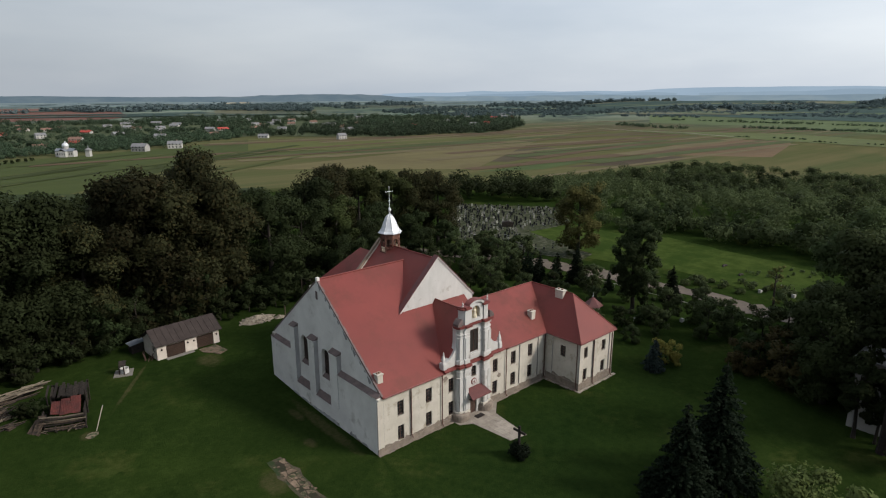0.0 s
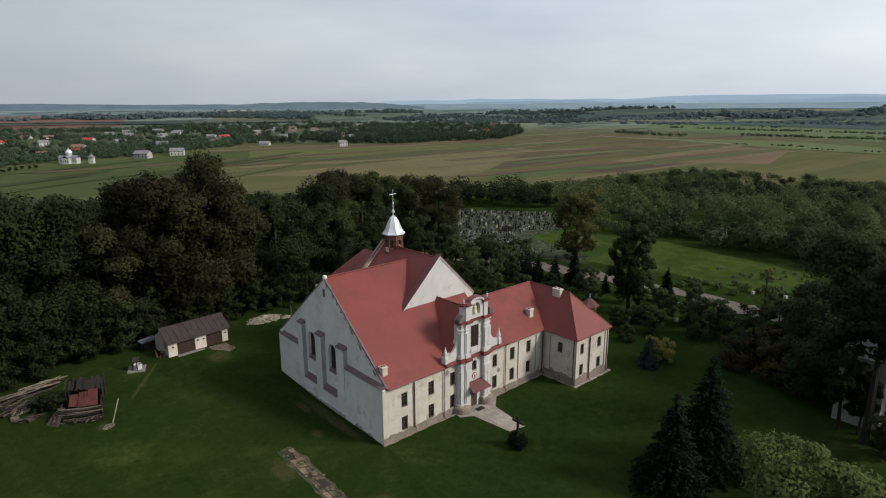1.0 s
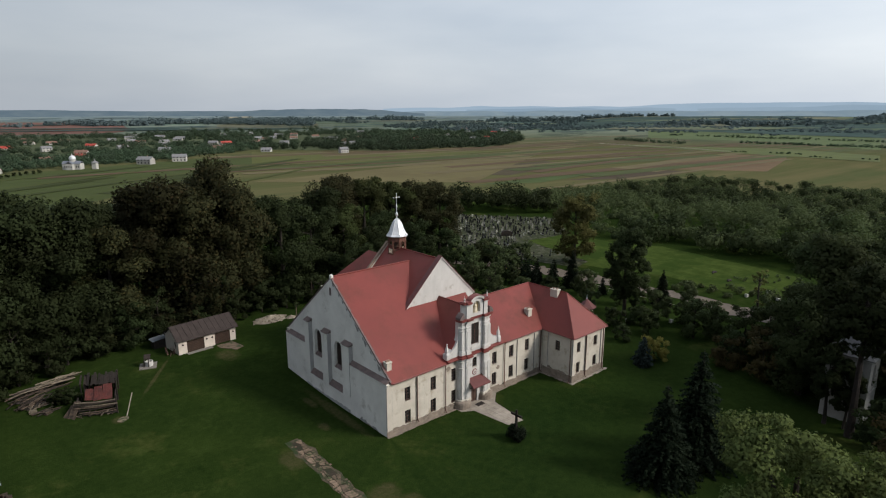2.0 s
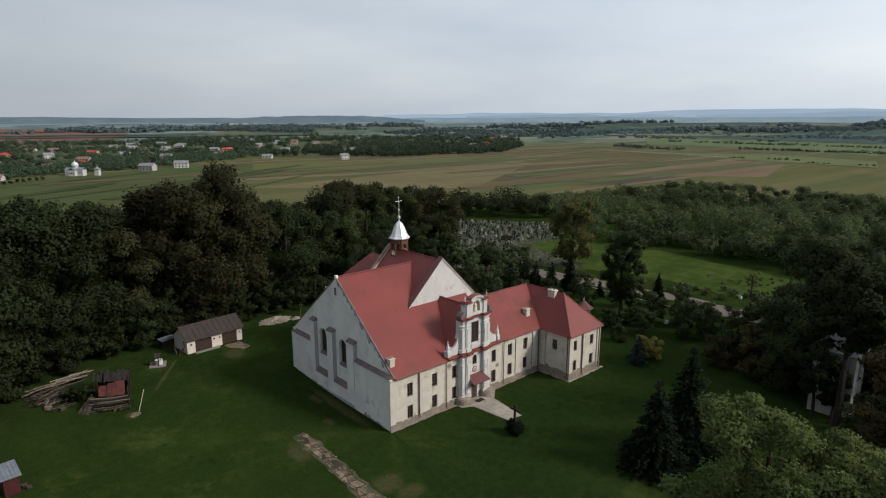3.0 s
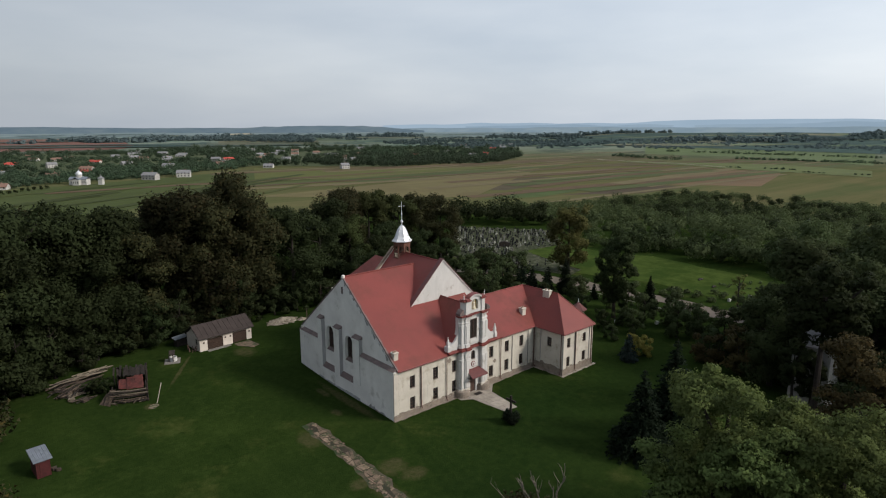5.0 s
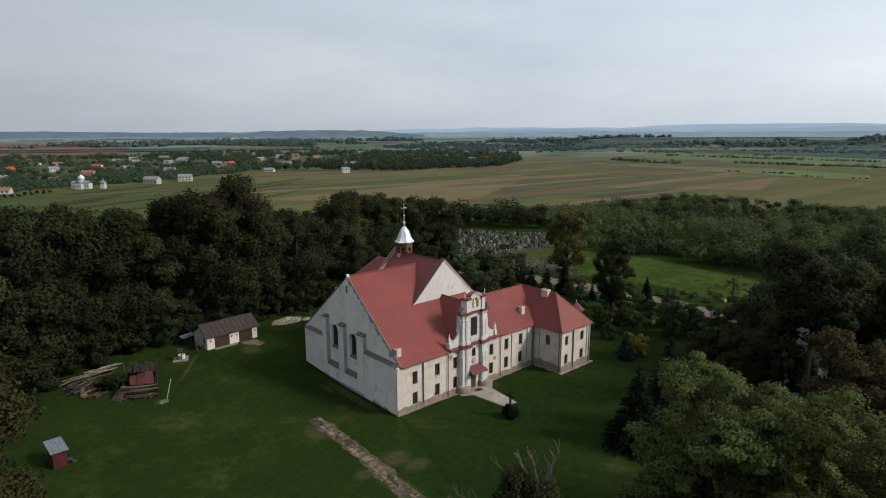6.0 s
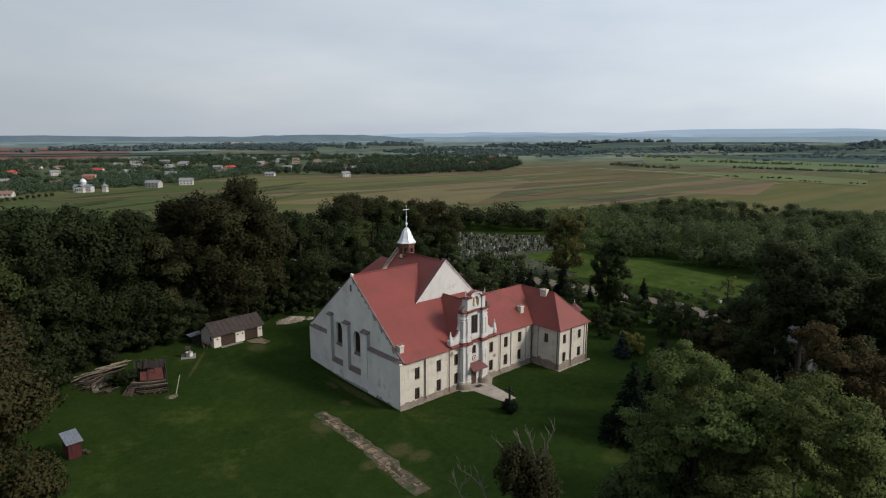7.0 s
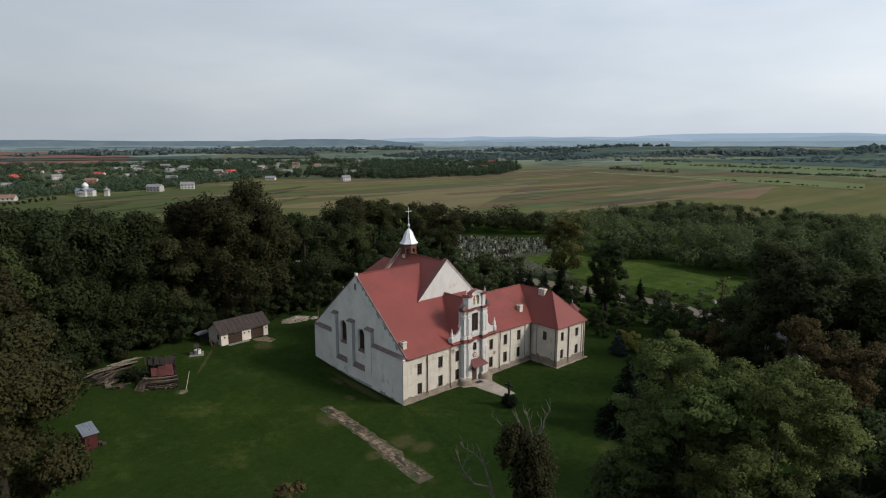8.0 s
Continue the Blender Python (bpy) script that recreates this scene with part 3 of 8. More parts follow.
part("gable_wall", wall([0.71, RIDGE_Y, BACK_Y], g_top, -0.6, w_open, "x", 0.35, 1.0), M_GABLE, church, "grey shaded plaster gable wall")
lower = [(0.0, 7.45), (8.6, 7.45), (8.6001, 2.45), (20.2, 2.45), (20.2001, 7.0), (BACK_Y, 7.0)]
part("outer_wall", wall([0.0, 8.6, 8.6001, 20.2, 20.2001, BACK_Y], lower, -0.6, [], "x", -0.2, 0.35), M_GABLE, church)
for a, b, z in ((8.45, 10.3, 9.95), (14.1, 15.7, 10.2), (19.4, 20.7, 10.6)):
    pier = part("buttress", wall([a, b], [(a, z), (b, z)], 2.4, [], "x", -0.28, 0.35), M_GABLE, church)
    # grey slab that paints the shade of the buttress's side face
    part("stained_edge", box(-0.275, 0.345, a - 0.012, a - 0.002, 2.6, z - 0.05), M_SHADE_STAIN_LIGHT, church, "grey edge of a buttress with shade in its colour")
    part("cap", prism([(-0.42, z), (0.37, z + 0.42), (0.37, z)], "y", a - 0.08, b + 0.08), M_COPING_DARK, pier, "weathered dark red metal cap")
for a, b, z in ((0.0, 8.45, 7.45), (20.7, BACK_Y, 7.0)):
    part("coping", prism([(-0.34, z), (0.37, z + 0.42), (0.37, z)], "y", a, b), M_COPING_DARK, church, "weathered dark red metal coping")
for a, b in ((10.3, 14.1), (15.7, 19.4)):
    part("coping", prism([(-0.34, 2.45), (0.37, 3.1), (0.37, 2.45)], "y", a + 0.01, b - 0.01), M_COPING_DARK, church, "weathered dark red metal coping")
for (a, b, z0, z1, rise) in w_open:
    win = part("window", wall([a, b], [(a, z0 + 0.12), (b, z0 + 0.12)], z0, [], "x", 0.75, 0.85), M_FRAME, church, "tall arched church window")
    bm = bmesh.new()
    for i in range(7):
        y = a + (b - a) * (i + 0.5) / 7
        k = (2 * y - a - b) / (b - a)
        add_box(bm, 0.78, 0.82, y - 0.03, y + 0.03, z0 + 0.12, z1 - rise + rise * math.sqrt(1 - k * k))
    for i in range(8):
        z = z0 + 0.3 + i * 0.4
        if z < z1 - rise:
            add_box(bm, 0.785, 0.815, a, b, z - 0.02, z + 0.02)
    part("lead_bars", bm, M_FRAME, win)
    part("pane", wall([a, b], [(a, z1), (b, z1)], z0, [], "x", 0.86, 0.88), M_GLASS, win)
    part("sill", prism([(0.3, z0 - 0.02), (0.78, z0 + 0.4), (0.78, z0 - 0.02)], "y", a, b), M_COPING_DARK, win, "sloping red metal sill")
part("footing", wall([8.6 + 0.6 * i for i in range(21)], [(8.6 + 0.6 * i, 0.4 + random.uniform(-0.2, 0.2)) for i in range(21)], -0.4, [], "x", -0.26, -0.205), M_SHADE_STAIN_LIGHT, church, "eroded grey footing along the gable wall")
part("gable_niche", box(0.29, 0.352, 13.4, 13.85, 16.0, 17.1), M_COPING_DARK, church)
# raised verge of the gable, plaster over a worn edge
for s, yb in ((1, -0.2), (-1, BACK_Y + 0.2)):
    bm = bmesh.new()
    steps = 26
    for i in range(steps):
        k0, k1 = i / steps, (i + 1) / steps
        j0, j1 = random.uniform(-0.05, 0.07), random.uniform(-0.05, 0.07)
        y0, y1 = yb + (RIDGE_Y - yb) * k0, yb + (RIDGE_Y - yb) * k1
        z0, z1 = 7.66 + 11.12 * k0, 7.66 + 11.12 * k1
        add_prism(bm, [(y0, z0 - 0.3), (y1, z1 - 0.3), (y1, z1 - 0.02), (y0, z0 - 0.02)], "x", 0.31 + j0 * 0.4, 0.52 + j1 * 1.2)
    bmesh.ops.recalc_face_normals(bm, faces=bm.faces[:])
    part("verge", bm, M_COPING_DARK, church, "worn ragged roof edge along the gable")
part("gable_cap", box(0.28, 0.7, RIDGE_Y - 0.22, RIDGE_Y + 0.22, 18.4, 18.98, 0.05), M_GABLE, church)

# back and inner walls that close the body
part("back_wall", wall([0.0, 30.0], [(0.0, EAVE), (30.0, EAVE)], -0.6, [], "y", BACK_Y - 0.7, BACK_Y), M_PLASTER, church)

# roofs: the high western range
SL = (RIDGE_Z - EAVE) / (RIDGE_Y + 0.35)


def west_z(y):
    return EAVE + SL * (y + 0.35)


part("roof", slab([(0.42, -0.35, EAVE), (20.65, -0.35, EAVE), (20.65, 7.35, west_z(7.35)), (15.6, 7.35, west_z(7.35)), (15.6, RIDGE_Y, RIDGE_Z), (0.42, RIDGE_Y, RIDGE_Z)], 0.18), M_ROOF, church, "red painted sheet-metal roof")
part("roof", slab([(15.6, RIDGE_Y, RIDGE_Z), (15.6, BACK_Y + 0.35, EAVE), (0.42, BACK_Y + 0.35, EAVE), (0.42, RIDGE_Y, RIDGE_Z)], 0.18), M_ROOF, church)
part("ridge_cap", tube([(0.7, RIDGE_Y, RIDGE_Z + 0.02), (14.5, RIDGE_Y, RIDGE_Z + 0.02)], 0.12, 6), M_ROOF, church)
part("gutter", tube([(0.6, -0.42, EAVE - 0.1), (10.2, -0.42, EAVE - 0.1)], 0.1, 6), M_COPING, church)

# the nave: white front gable, steep roof, turret, rear parapet, chancel
NX, NZ, NY0, NY1, NH = 15.6, 20.0, 7.3, 20.6, 6.75


part("nave_gable", wall([NX - NH, NX, NX + NH], [(NX - NH, 13.45), (NX, 20.1), (NX + NH, 13.45)], 8.0, [], "y", NY0, NY0 + 0.5), M_PLASTER_CLEAN, church, "bright white plaster gable")
for s in (-1, 1):
    bm = prism([(NX + s * (NH + 0.15), 13.25), (NX, 20.05), (NX, 20.33), (NX + s * (NH + 0.15), 13.53)], "y", NY0 - 0.12, NY0 + 0.62)
    part("verge", bm, M_PLASTER_CLEAN, church, "white rendered verge")
    bm = prism([(NX + s * (NH + 0.22), 13.48), (NX, 20.33), (NX, 20.43), (NX + s * (NH + 0.22), 13.60)], "y", NY0 - 0.2, NY0 + 0.7)
    part("verge_cover", bm, M_CANOPY, church, "thin dark red metal cover strip")
    x1 = NX + s * 7.6
    z1 = NZ - 0.15 - 7.6 * (NZ - 13.35) / NH
    part("roof", slab([(NX, NY0 + 0.5, NZ - 0.15), (x1, NY0 + 0.5, z1), (x1, NY1, z1), (NX, NY1, NZ - 0.15)], 0.16), M_ROOF, church)
    part("rear_parapet", prism([(NX + s * 7.6, 12.6), (NX, 20.1), (NX, 20.5), (NX + s * 7.6, 13.0)], "y", NY1, NY1 + 0.4), M_PARAPET, church, "weathered brown rendered parapet")
    # chancel roof behind the parapet, hipped at the end
    part("roof", slab([(NX, NY1 + 0.4, 17.95), (NX, 26.2, 17.95), (NX + s * 6.0, 31.5, 11.8), (NX + s * 6.0, NY1 + 0.4, 11.8)], 0.16), M_ROOF, church)
    part("nave_wall", box(NX + s * 6.6 - 0.3, NX + s * 6.6 + 0.3, 20.0, 31.0, -0.5, 11.9), M_PLASTER, church)
part("rear_gable", wall([NX - 6.6, NX, NX + 6.6], [(NX - 6.6, 13.5), (NX, 20.1), (NX + 6.6, 13.5)], 0.0, [], "y", NY1 - 0.1, NY1), M_PLASTER, church)
part("roof", slab([(NX, 26.2, 17.95), (NX + 6.0, 31.5, 11.8), (NX - 6.0, 31.5, 11.8)], 0.16), M_ROOF, church)
part("chancel_wall", box(NX - 6.0, NX + 6.0, 30.5, 31.1, -0.5, 11.7), M_PLASTER, church)
part("ridge_cap", tube([(NX, NY0 + 0.6, NZ - 0.1), (NX, NY1, NZ - 0.1)], 0.1, 6), M_ROOF, church)

TX, TY = 15.95, 18.5
turret = part("turret", lathe([(1.5, -1.9), (1.5, 0.0), (1.62, 0.05), (1.62, 0.18), (1.45, 0.2)], 8, (TX, TY, 18.75), radians(22.5)), M_BROWNWOOD, church, "eight-sided open wooden bell turret")
for i in range(8):
    a = radians(22.5) + i * math.tau / 8
    c, s = math.cos(a), math.sin(a)
    part("post", tube([(TX + 1.4 * c, TY + 1.4 * s, 18.9), (TX + 1.4 * c, TY + 1.4 * s, 21.7)], 0.10, 5), M_BROWNWOOD, turret)
    a2 = a + math.tau / 8
    p0, p1 = Vector((TX + 1.4 * c, TY + 1.4 * s, 0)), Vector((TX + 1.4 * math.cos(a2), TY + 1.4 * math.sin(a2), 0))
    bm = bmesh.new()
    for j in range(1, 5):
        q = p0.lerp(p1, j / 5)
        add_tube(bm, [(q.x, q.y, 18.95), (q.x, q.y, 19.55)], [0.045, 0.045], 4)
    add_tube(bm, [(p0.x, p0.y, 19.58), (p1.x, p1.y, 19.58)], [0.07, 0.07], 4)
    part("balustrade", bm, M_CREAM if i % 2 else M_BROWNWOOD, turret)
    # arched head board between the posts
    m = Matrix.Translation(p0) @ Matrix.Rotation(math.atan2(p1.y - p0.y, p1.x - p0.x), 4, "Z")
    w = (p1 - p0).length
    bm = wall([0, w], [(0, 21.72), (w, 21.72)], 20.1, [(0.14, w - 0.14, 20.09, 20.9, 0.4)], "y", -0.05, 0.05)
    bm.transform(m)
    part("head_board", bm, M_BROWNWOOD, turret)
part("core", lathe([(0.7, 0), (0.7, 2.7)], 8, (TX, TY, 18.9)), M_DARKWOOD, turret)
helm = part("helm_roof", lathe([(1.78, 0.0), (1.84, 0.1), (1.52, 0.36), (1.24, 0.85), (1.0, 1.5), (0.72, 2.15), (0.4, 2.6), (0.16, 2.8), (0.12, 2.95)], 8, (TX, TY, 21.65), radians(22.5)), M_SILVER, turret, "silver sheet-metal bell-shaped helm roof")
for i in range(8):
    a = radians(22.5) + i * math.tau / 8
    pts = [(TX + r * math.cos(a), TY + r * math.sin(a), 21.65 + z) for r, z in ((1.84, 0.12), (1.54, 0.38), (1.26, 0.87), (1.02, 1.52), (0.74, 2.17), (0.42, 2.62), (0.16, 2.84))]
    part("seam", tube(pts, 0.035, 4), M_SILVER, helm)
part("finial", lathe([(0.09, 0), (0.08, 0.3), (0.22, 0.5), (0.25, 0.68), (0.16, 0.9), (0.05, 1.0), (0.05, 1.75), (0.13, 1.85), (0.14, 2.0), (0.05, 2.1), (0.05, 2.4)], 8, (TX, TY, 24.5)), M_SILVER, turret)
bm = bmesh.new()
add_tube(bm, [(TX, TY, 26.7), (TX, TY, 28.55)], [0.045, 0.035], 5)
add_tube(bm, [(TX - 0.62, TY, 27.85), (TX + 0.62, TY, 27.85)], [0.035, 0.035], 5)
for dx, dz in ((-0.62, 27.85), (0.62, 27.85), (0, 28.55)):
    for k in range(3):
        a = k * math.tau / 3
        add_tube(bm, [(TX + dx, TY, dz), (TX + dx + 0.11 * math.cos(a), TY, dz + 0.11 * math.sin(a))], [0.03, 0.02], 4)
part("cross", bm, M_SILVER, turret, "pale metal cross")

# the eastern range and the wing that comes forward, hipped
RY, RZ = 6.5, 12.75
WX0, WX1, WY = 30.7, 38.9, -6.2
WCX = (WX0 + WX1) / 2
part("roof", slab([(20.66, -0.35, EAVE), (WX0 - 0.35, -0.35, EAVE), (WCX, RY, RZ), (20.66, RY, RZ)], 0.18), M_ROOF, church, "red painted sheet-metal roof")
part("roof", slab([(20.0, RY, RZ), (WCX, RY, RZ), (WX1 + 0.35, 13.3, EAVE), (20.0, 13.3, EAVE)], 0.18), M_ROOF, church)
part("roof", slab([(WX0 - 0.35, WY - 0.35, EAVE), (WCX, -1.55, RZ), (WCX, RY, RZ), (WX0 - 0.35, -0.35, EAVE)], 0.18), M_ROOF, church)
part("roof", slab([(WX0 - 0.35, WY - 0.35, EAVE), (WX1 + 0.35, WY - 0.35, EAVE), (WCX, -1.55, RZ)], 0.18), M_ROOF, church)
part("roof", slab([(WX1 + 0.35, WY - 0.35, EAVE), (WX1 + 0.35, 13.3, EAVE), (WCX, RY, RZ), (WCX, -1.55, RZ)], 0.18), M_ROOF, church)
for a, b in (((20.5, RY, RZ), (WCX, RY, RZ)), ((WCX, RY, RZ), (WCX, -1.55, RZ)), ((WCX, -1.55, RZ), (WX0 - 0.35, WY - 0.35, EAVE)), ((WCX, -1.55, RZ), (WX1 + 0.35, WY - 0.35, EAVE))):
    part("ridge_cap", tube([a, b], 0.1, 6), M_ROOF, church)
for a, b in (((21.9, -0.42, EAVE - 0.1), (WX0 - 0.4, -0.42, EAVE - 0.1)), ((WX0 - 0.42, -0.4, EAVE - 0.1), (WX0 - 0.42, WY - 0.4, EAVE - 0.1)), ((WX0 - 0.42, WY - 0.42, EAVE - 0.1), (WX1 + 0.42, WY - 0.42, EAVE - 0.1))):
    part("gutter", tube([a, b], 0.09, 6), M_COPING, church)
wing_open = []
for x0, x1 in ((31.75, 32.65), (36.15, 37.15)):
    wing_open += [(x0, x1, 1.3, 3.05, 0), (x0, x1, 4.75, 6.38, 0)]
part("wing_front_wall", wall([WX0, WX1], [(WX0, EAVE), (WX1, EAVE)], -0.6, wing_open, "y", WY, WY + 0.6), M_PLASTER, church)
for h in wing_open:
    window(church, *h[:4], WY)
side_open = [(-3.72, -2.78, 4.5, 6.15, 0)]
part("wing_side_wall", wall([WY + 0.6, 0.0], [(WY + 0.6, EAVE), (0.0, EAVE)], -0.6, side_open, "x", WX0, WX0 + 0.6), M_PLASTER, church)
for h in side_open:
    window(church, *h[:4], WX0, axis="x")
part("wing_east_wall", wall([WY + 0.6, 13.0], [(WY + 0.6, EAVE), (13.0, EAVE)], -0.6, [], "x", WX1 - 0.6, WX1), M_PLASTER, church)
part("wing_back_wall", box(22.0, WX1, 12.4, 13.0, -0.6, EAVE), M_PLASTER, church)
for a, b in ((34.0, 34.9), (WX0 - 0.06, 31.4), (38.1, WX1 + 0.06)):
    part("pilaster", box(a, b, WY - 0.13, WY, 1.15, 7.1), M_PLASTER, church)
    # edge shade of the wing's pilasters, again as dark strips
    part("stained_edge", box(a - 0.045, a - 0.002, WY - 0.12, WY, 1.2, 7.05), M_SHADE_STAIN, church)
for a, b in ((WY + 0.02, -5.2), (-1.4, -0.5)):
    part("pilaster", box(WX0 - 0.13, WX0, a, b, 1.15, 7.1), M_PLASTER, church)
    part("stained_edge", box(WX0 - 0.12, WX0, a - 0.045, a - 0.002, 1.2, 7.05), M_SHADE_STAIN, church)
part("cornice", box(WX0 - 0.15, WX1 + 0.15, WY - 0.15, WY, 7.1, 7.3), M_PLASTER, church)
part("cornice", box(WX0 - 0.15, WX0, WY, -0.15, 7.1, 7.3), M_PLASTER, church)
for i in range(11):
    u0, u1 = WX0 - 0.12 + 0.77 * i, WX0 - 0.12 + 0.77 * (i + 1)
    part("plinth_stone", box(u0, u1, WY - 0.12 - random.uniform(0, 0.05), WY, -0.6, 1.1 + random.uniform(-0.1, 0.06)), M_PLINTH, church)
for i in range(7):
    u0, u1 = WY + 0.85 * i, WY + 0.85 * (i + 1)
    part("plinth_stone", box(WX0 - 0.12 - random.uniform(0, 0.05), WX0, u0, min(u1, -0.13), -0.6, 1.1 + random.uniform(-0.1, 0.12)), M_PLINTH, church)
gk = random.Random(33)
for i in range(12):
    u0, u1 = WX0 - 0.5 + 0.78 * i, WX0 - 0.5 + 0.78 * (i + 1)
    part("skirt_stone", box(u0 + 0.02, u1 - 0.02, WY - 0.62 + gk.uniform(-0.16, 0.12), WY - 0.19, -0.5, 0.06 + gk.uniform(-0.04, 0.06), 0.02), M_FLAG, church)
for i in range(8):
    u0, u1 = WY - 0.2 + 0.76 * i, WY - 0.2 + 0.76 * (i + 1)
    part("skirt_stone", box(WX0 - 0.55 + gk.uniform(-0.14, 0.12), WX0 - 0.19, u0 + 0.02, min(u1 - 0.02, -0.6), -0.5, 0.05 + gk.uniform(-0.04, 0.05), 0.02), M_PLINTH, church)
downpipe(33.95, WY - 0.2, 7.3)
downpipe(WX1 - 0.35, WY - 0.2, 7.3)
downpipe(WX0 - 0.2, WY + 0.3, 7.3, dx=-1, dy=-0.01)

# ragged band of fallen plaster above the wing's plinth
g = random.Random(8)
for axis, a, b, w in (("x", WY + 0.05, -0.3, WX0), ("y", WX0 + 0.1, WX1 - 0.1, WY)):
    n = 22
    low = [(a + (b - a) * i / n, 1.0) for i in range(n + 1)]
    high = [(a + (b - a) * i / n, 1.14 + (0.75 if axis == "x" and i > 12 else 0.35) * max(0.0, g.gauss(0.25, 0.35))) for i in range(n, -1, -1)]
    bm = bmesh.new()
    for i in range(n):
        add_prism(bm, [low[i], low[i + 1], high[n - i - 1], high[n - i]], axis, w - 0.012, w + 0.01)
    bmesh.ops.remove_doubles(bm, verts=bm.verts[:], dist=0.0002)
    bmesh.ops.recalc_face_normals(bm, faces=bm.faces[:])
    part("fallen_plaster_band", bm, M_PLINTH, church, "dark bare masonry where plaster fell")
n = 40
low = [(0.7 + 11.0 * i / n, 0.6) for i in range(n + 1)]
high = [0.78 + 0.3 * max(0.0, g.gauss(0.2, 0.35)) for i in range(n + 1)]
bm = bmesh.new()
for i in range(n):
    add_prism(bm, [low[i], low[i + 1], (low[i + 1][0], high[i + 1]), (low[i][0], high[i])], "y", -0.012, 0.01)
bmesh.ops.remove_doubles(bm, verts=bm.verts[:], dist=0.0002)
bmesh.ops.recalc_face_normals(bm, faces=bm.faces[:])
part("fallen_plaster_band", bm, M_PLINTH, church, "dark bare masonry where plaster fell")

# damp patches of bare masonry where plaster fell
for x, z, w, h in ((10.45, 6.35, 0.9, 0.9), (20.55, 3.6, 0.8, 0.8), (12.9, 1.6, 0.5, 0.7)):
    bm = bmesh.new()
    ring = []
    for i in range(11):
        a = i * math.tau / 11
        k = random.uniform(0.7, 1.1)
        ring.append((x + w / 2 * k * math.cos(a), z + h / 2 * k * math.sin(a)))
    add_prism(bm, ring, "y", -0.006, 0.01)
    part("fallen_plaster_patch", bm, M_PLINTH, church)

# ---- baroque portal front ----
PI, PO = 1.4, 3.0


def sym(name, bm_for, material, parent, label=""):
    out = []
    for s in (-1, 1):
        bm = bm_for(s)
        bmesh.ops.recalc_face_normals(bm, faces=bm.faces[:])
        out.append(part(name, bm, material, parent, label))
    return out


def xs(s, a, b):
    return min(CX + s * a, CX + s * b), max(CX + s * a, CX + s * b)


def pylon_plan(s, grow=0.0, inner=PI, outer=PO, deep=1.0):
    """Plan of a pylon: two stepped pilaster faces, the outer one turned back to the wall."""
    return [(CX + s * (inner - grow), 0.0), (CX + s * (inner - grow), -deep - grow), (CX + s * (inner + 0.75), -deep - grow), (CX + s * (inner + 0.85), -deep + 0.18 - grow),
            (CX + s * (outer - 0.25 + grow), -deep + 0.25 - grow), (CX + s * (outer + grow), -deep + 0.6 - grow), (CX + s * (outer + grow), 0.0)]


def shaft(grow, z0, z1, **kw):
    return lambda s: prism(pylon_plan(s, grow, **kw), "z", z0, z1)


portal = part("portal", box(CX - PI, CX + PI, -0.5, -0.002, 2.95, 5.4), M_PLASTER_CLEAN, church, "tall curved baroque portal front with red cornices")
part("wall_panel", box(CX - PI, CX - 0.6, -0.5, -0.002, -0.4, 2.95), M_PLASTER_CLEAN, portal)
part("wall_panel", box(CX + 0.6, CX + PI, -0.5, -0.002, -0.4, 2.95), M_PLASTER_CLEAN, portal)
part("wall_panel", wall([CX - PI, CX + PI], [(CX - PI, 7.5), (CX + PI, 7.5)], 5.4, [(CX - 0.45, CX + 0.45, 5.55, 7.0, 0.4)], "y", -0.5, -0.002), M_PLASTER_CLEAN, portal)
for sx in (-1, 1):
    part("pylon_base", lathe([(1.28, -0.4), (1.3, 0.75), (1.22, 0.98), (1.02, 1.1)], 20, (CX + sx * 2.2, -0.28, 0.0)), M_PLINTH, portal, "worn rounded stone base")
sym("pylon_base", shaft(0.18, 0.95, 1.25), M_PLASTER, portal)
sym("pylon", shaft(0.0, 1.25, 7.5), M_PLASTER_CLEAN, portal)
for z0, z1, g in ((6.0, 6.12, 0.07), (6.9, 7.05, 0.08)):
    sym("moulding", shaft(g, z0, z1), M_PLASTER_CLEAN, portal)
sym("cornice", shaft(0.12, 7.3, 7.55), M_PLASTER_CLEAN, portal)
sym("cornice", shaft(0.34, 7.55, 7.8), M_COPING, portal, "red metal covered cornice")
sym("cornice", shaft(0.2, 7.8, 8.05), M_COPING, portal, "red metal covered cornice")
part("cornice", prism([(-0.85, 7.6), (-0.85, 7.7), (0.4, 8.05), (0.4, 7.5), (-0.6, 7.5)], "x", CX - PI + 0.3, CX + PI - 0.3), M_COPING, portal, "red metal covered cornice")
for a, b in ((9.9, CX - PO - 0.34), (CX + PO + 0.34, 20.9)):
    part("cornice", prism([(-0.7, 7.55), (-0.7, 7.68), (0.3, 8.05), (0.3, 7.4), (-0.4, 7.4)], "x", a, b), M_COPING, portal, "red metal covered cornice")

# second storey: curtain wall with scroll flanks, one tall louvred window
vol = []
for i in range(11):
    k = i / 10
    a = k * math.pi / 2
    vol.append((3.05 + 2.15 * (1 - math.cos(a)), 8.75 + 2.45 * (1 - math.sin(a))))
right_side = [(CX + u, z) for u, z in vol]
left_side = [(CX - u, z) for u, z in vol]
top2 = sorted([(CX - 5.35, 8.7)] + left_side[::-1] + [(CX - 3.04, 13.0), (CX + 3.04, 13.0)] + right_side + [(CX + 5.35, 8.7)])
part("upper_wall", wall([p[0] for p in top2], top2, 7.9, [(CX - 0.75, CX + 0.75, 9.0, 12.2, 0)], "y", -0.3, 0.35), M_PLASTER_CLEAN, portal, "white wall with concave scroll flanks")
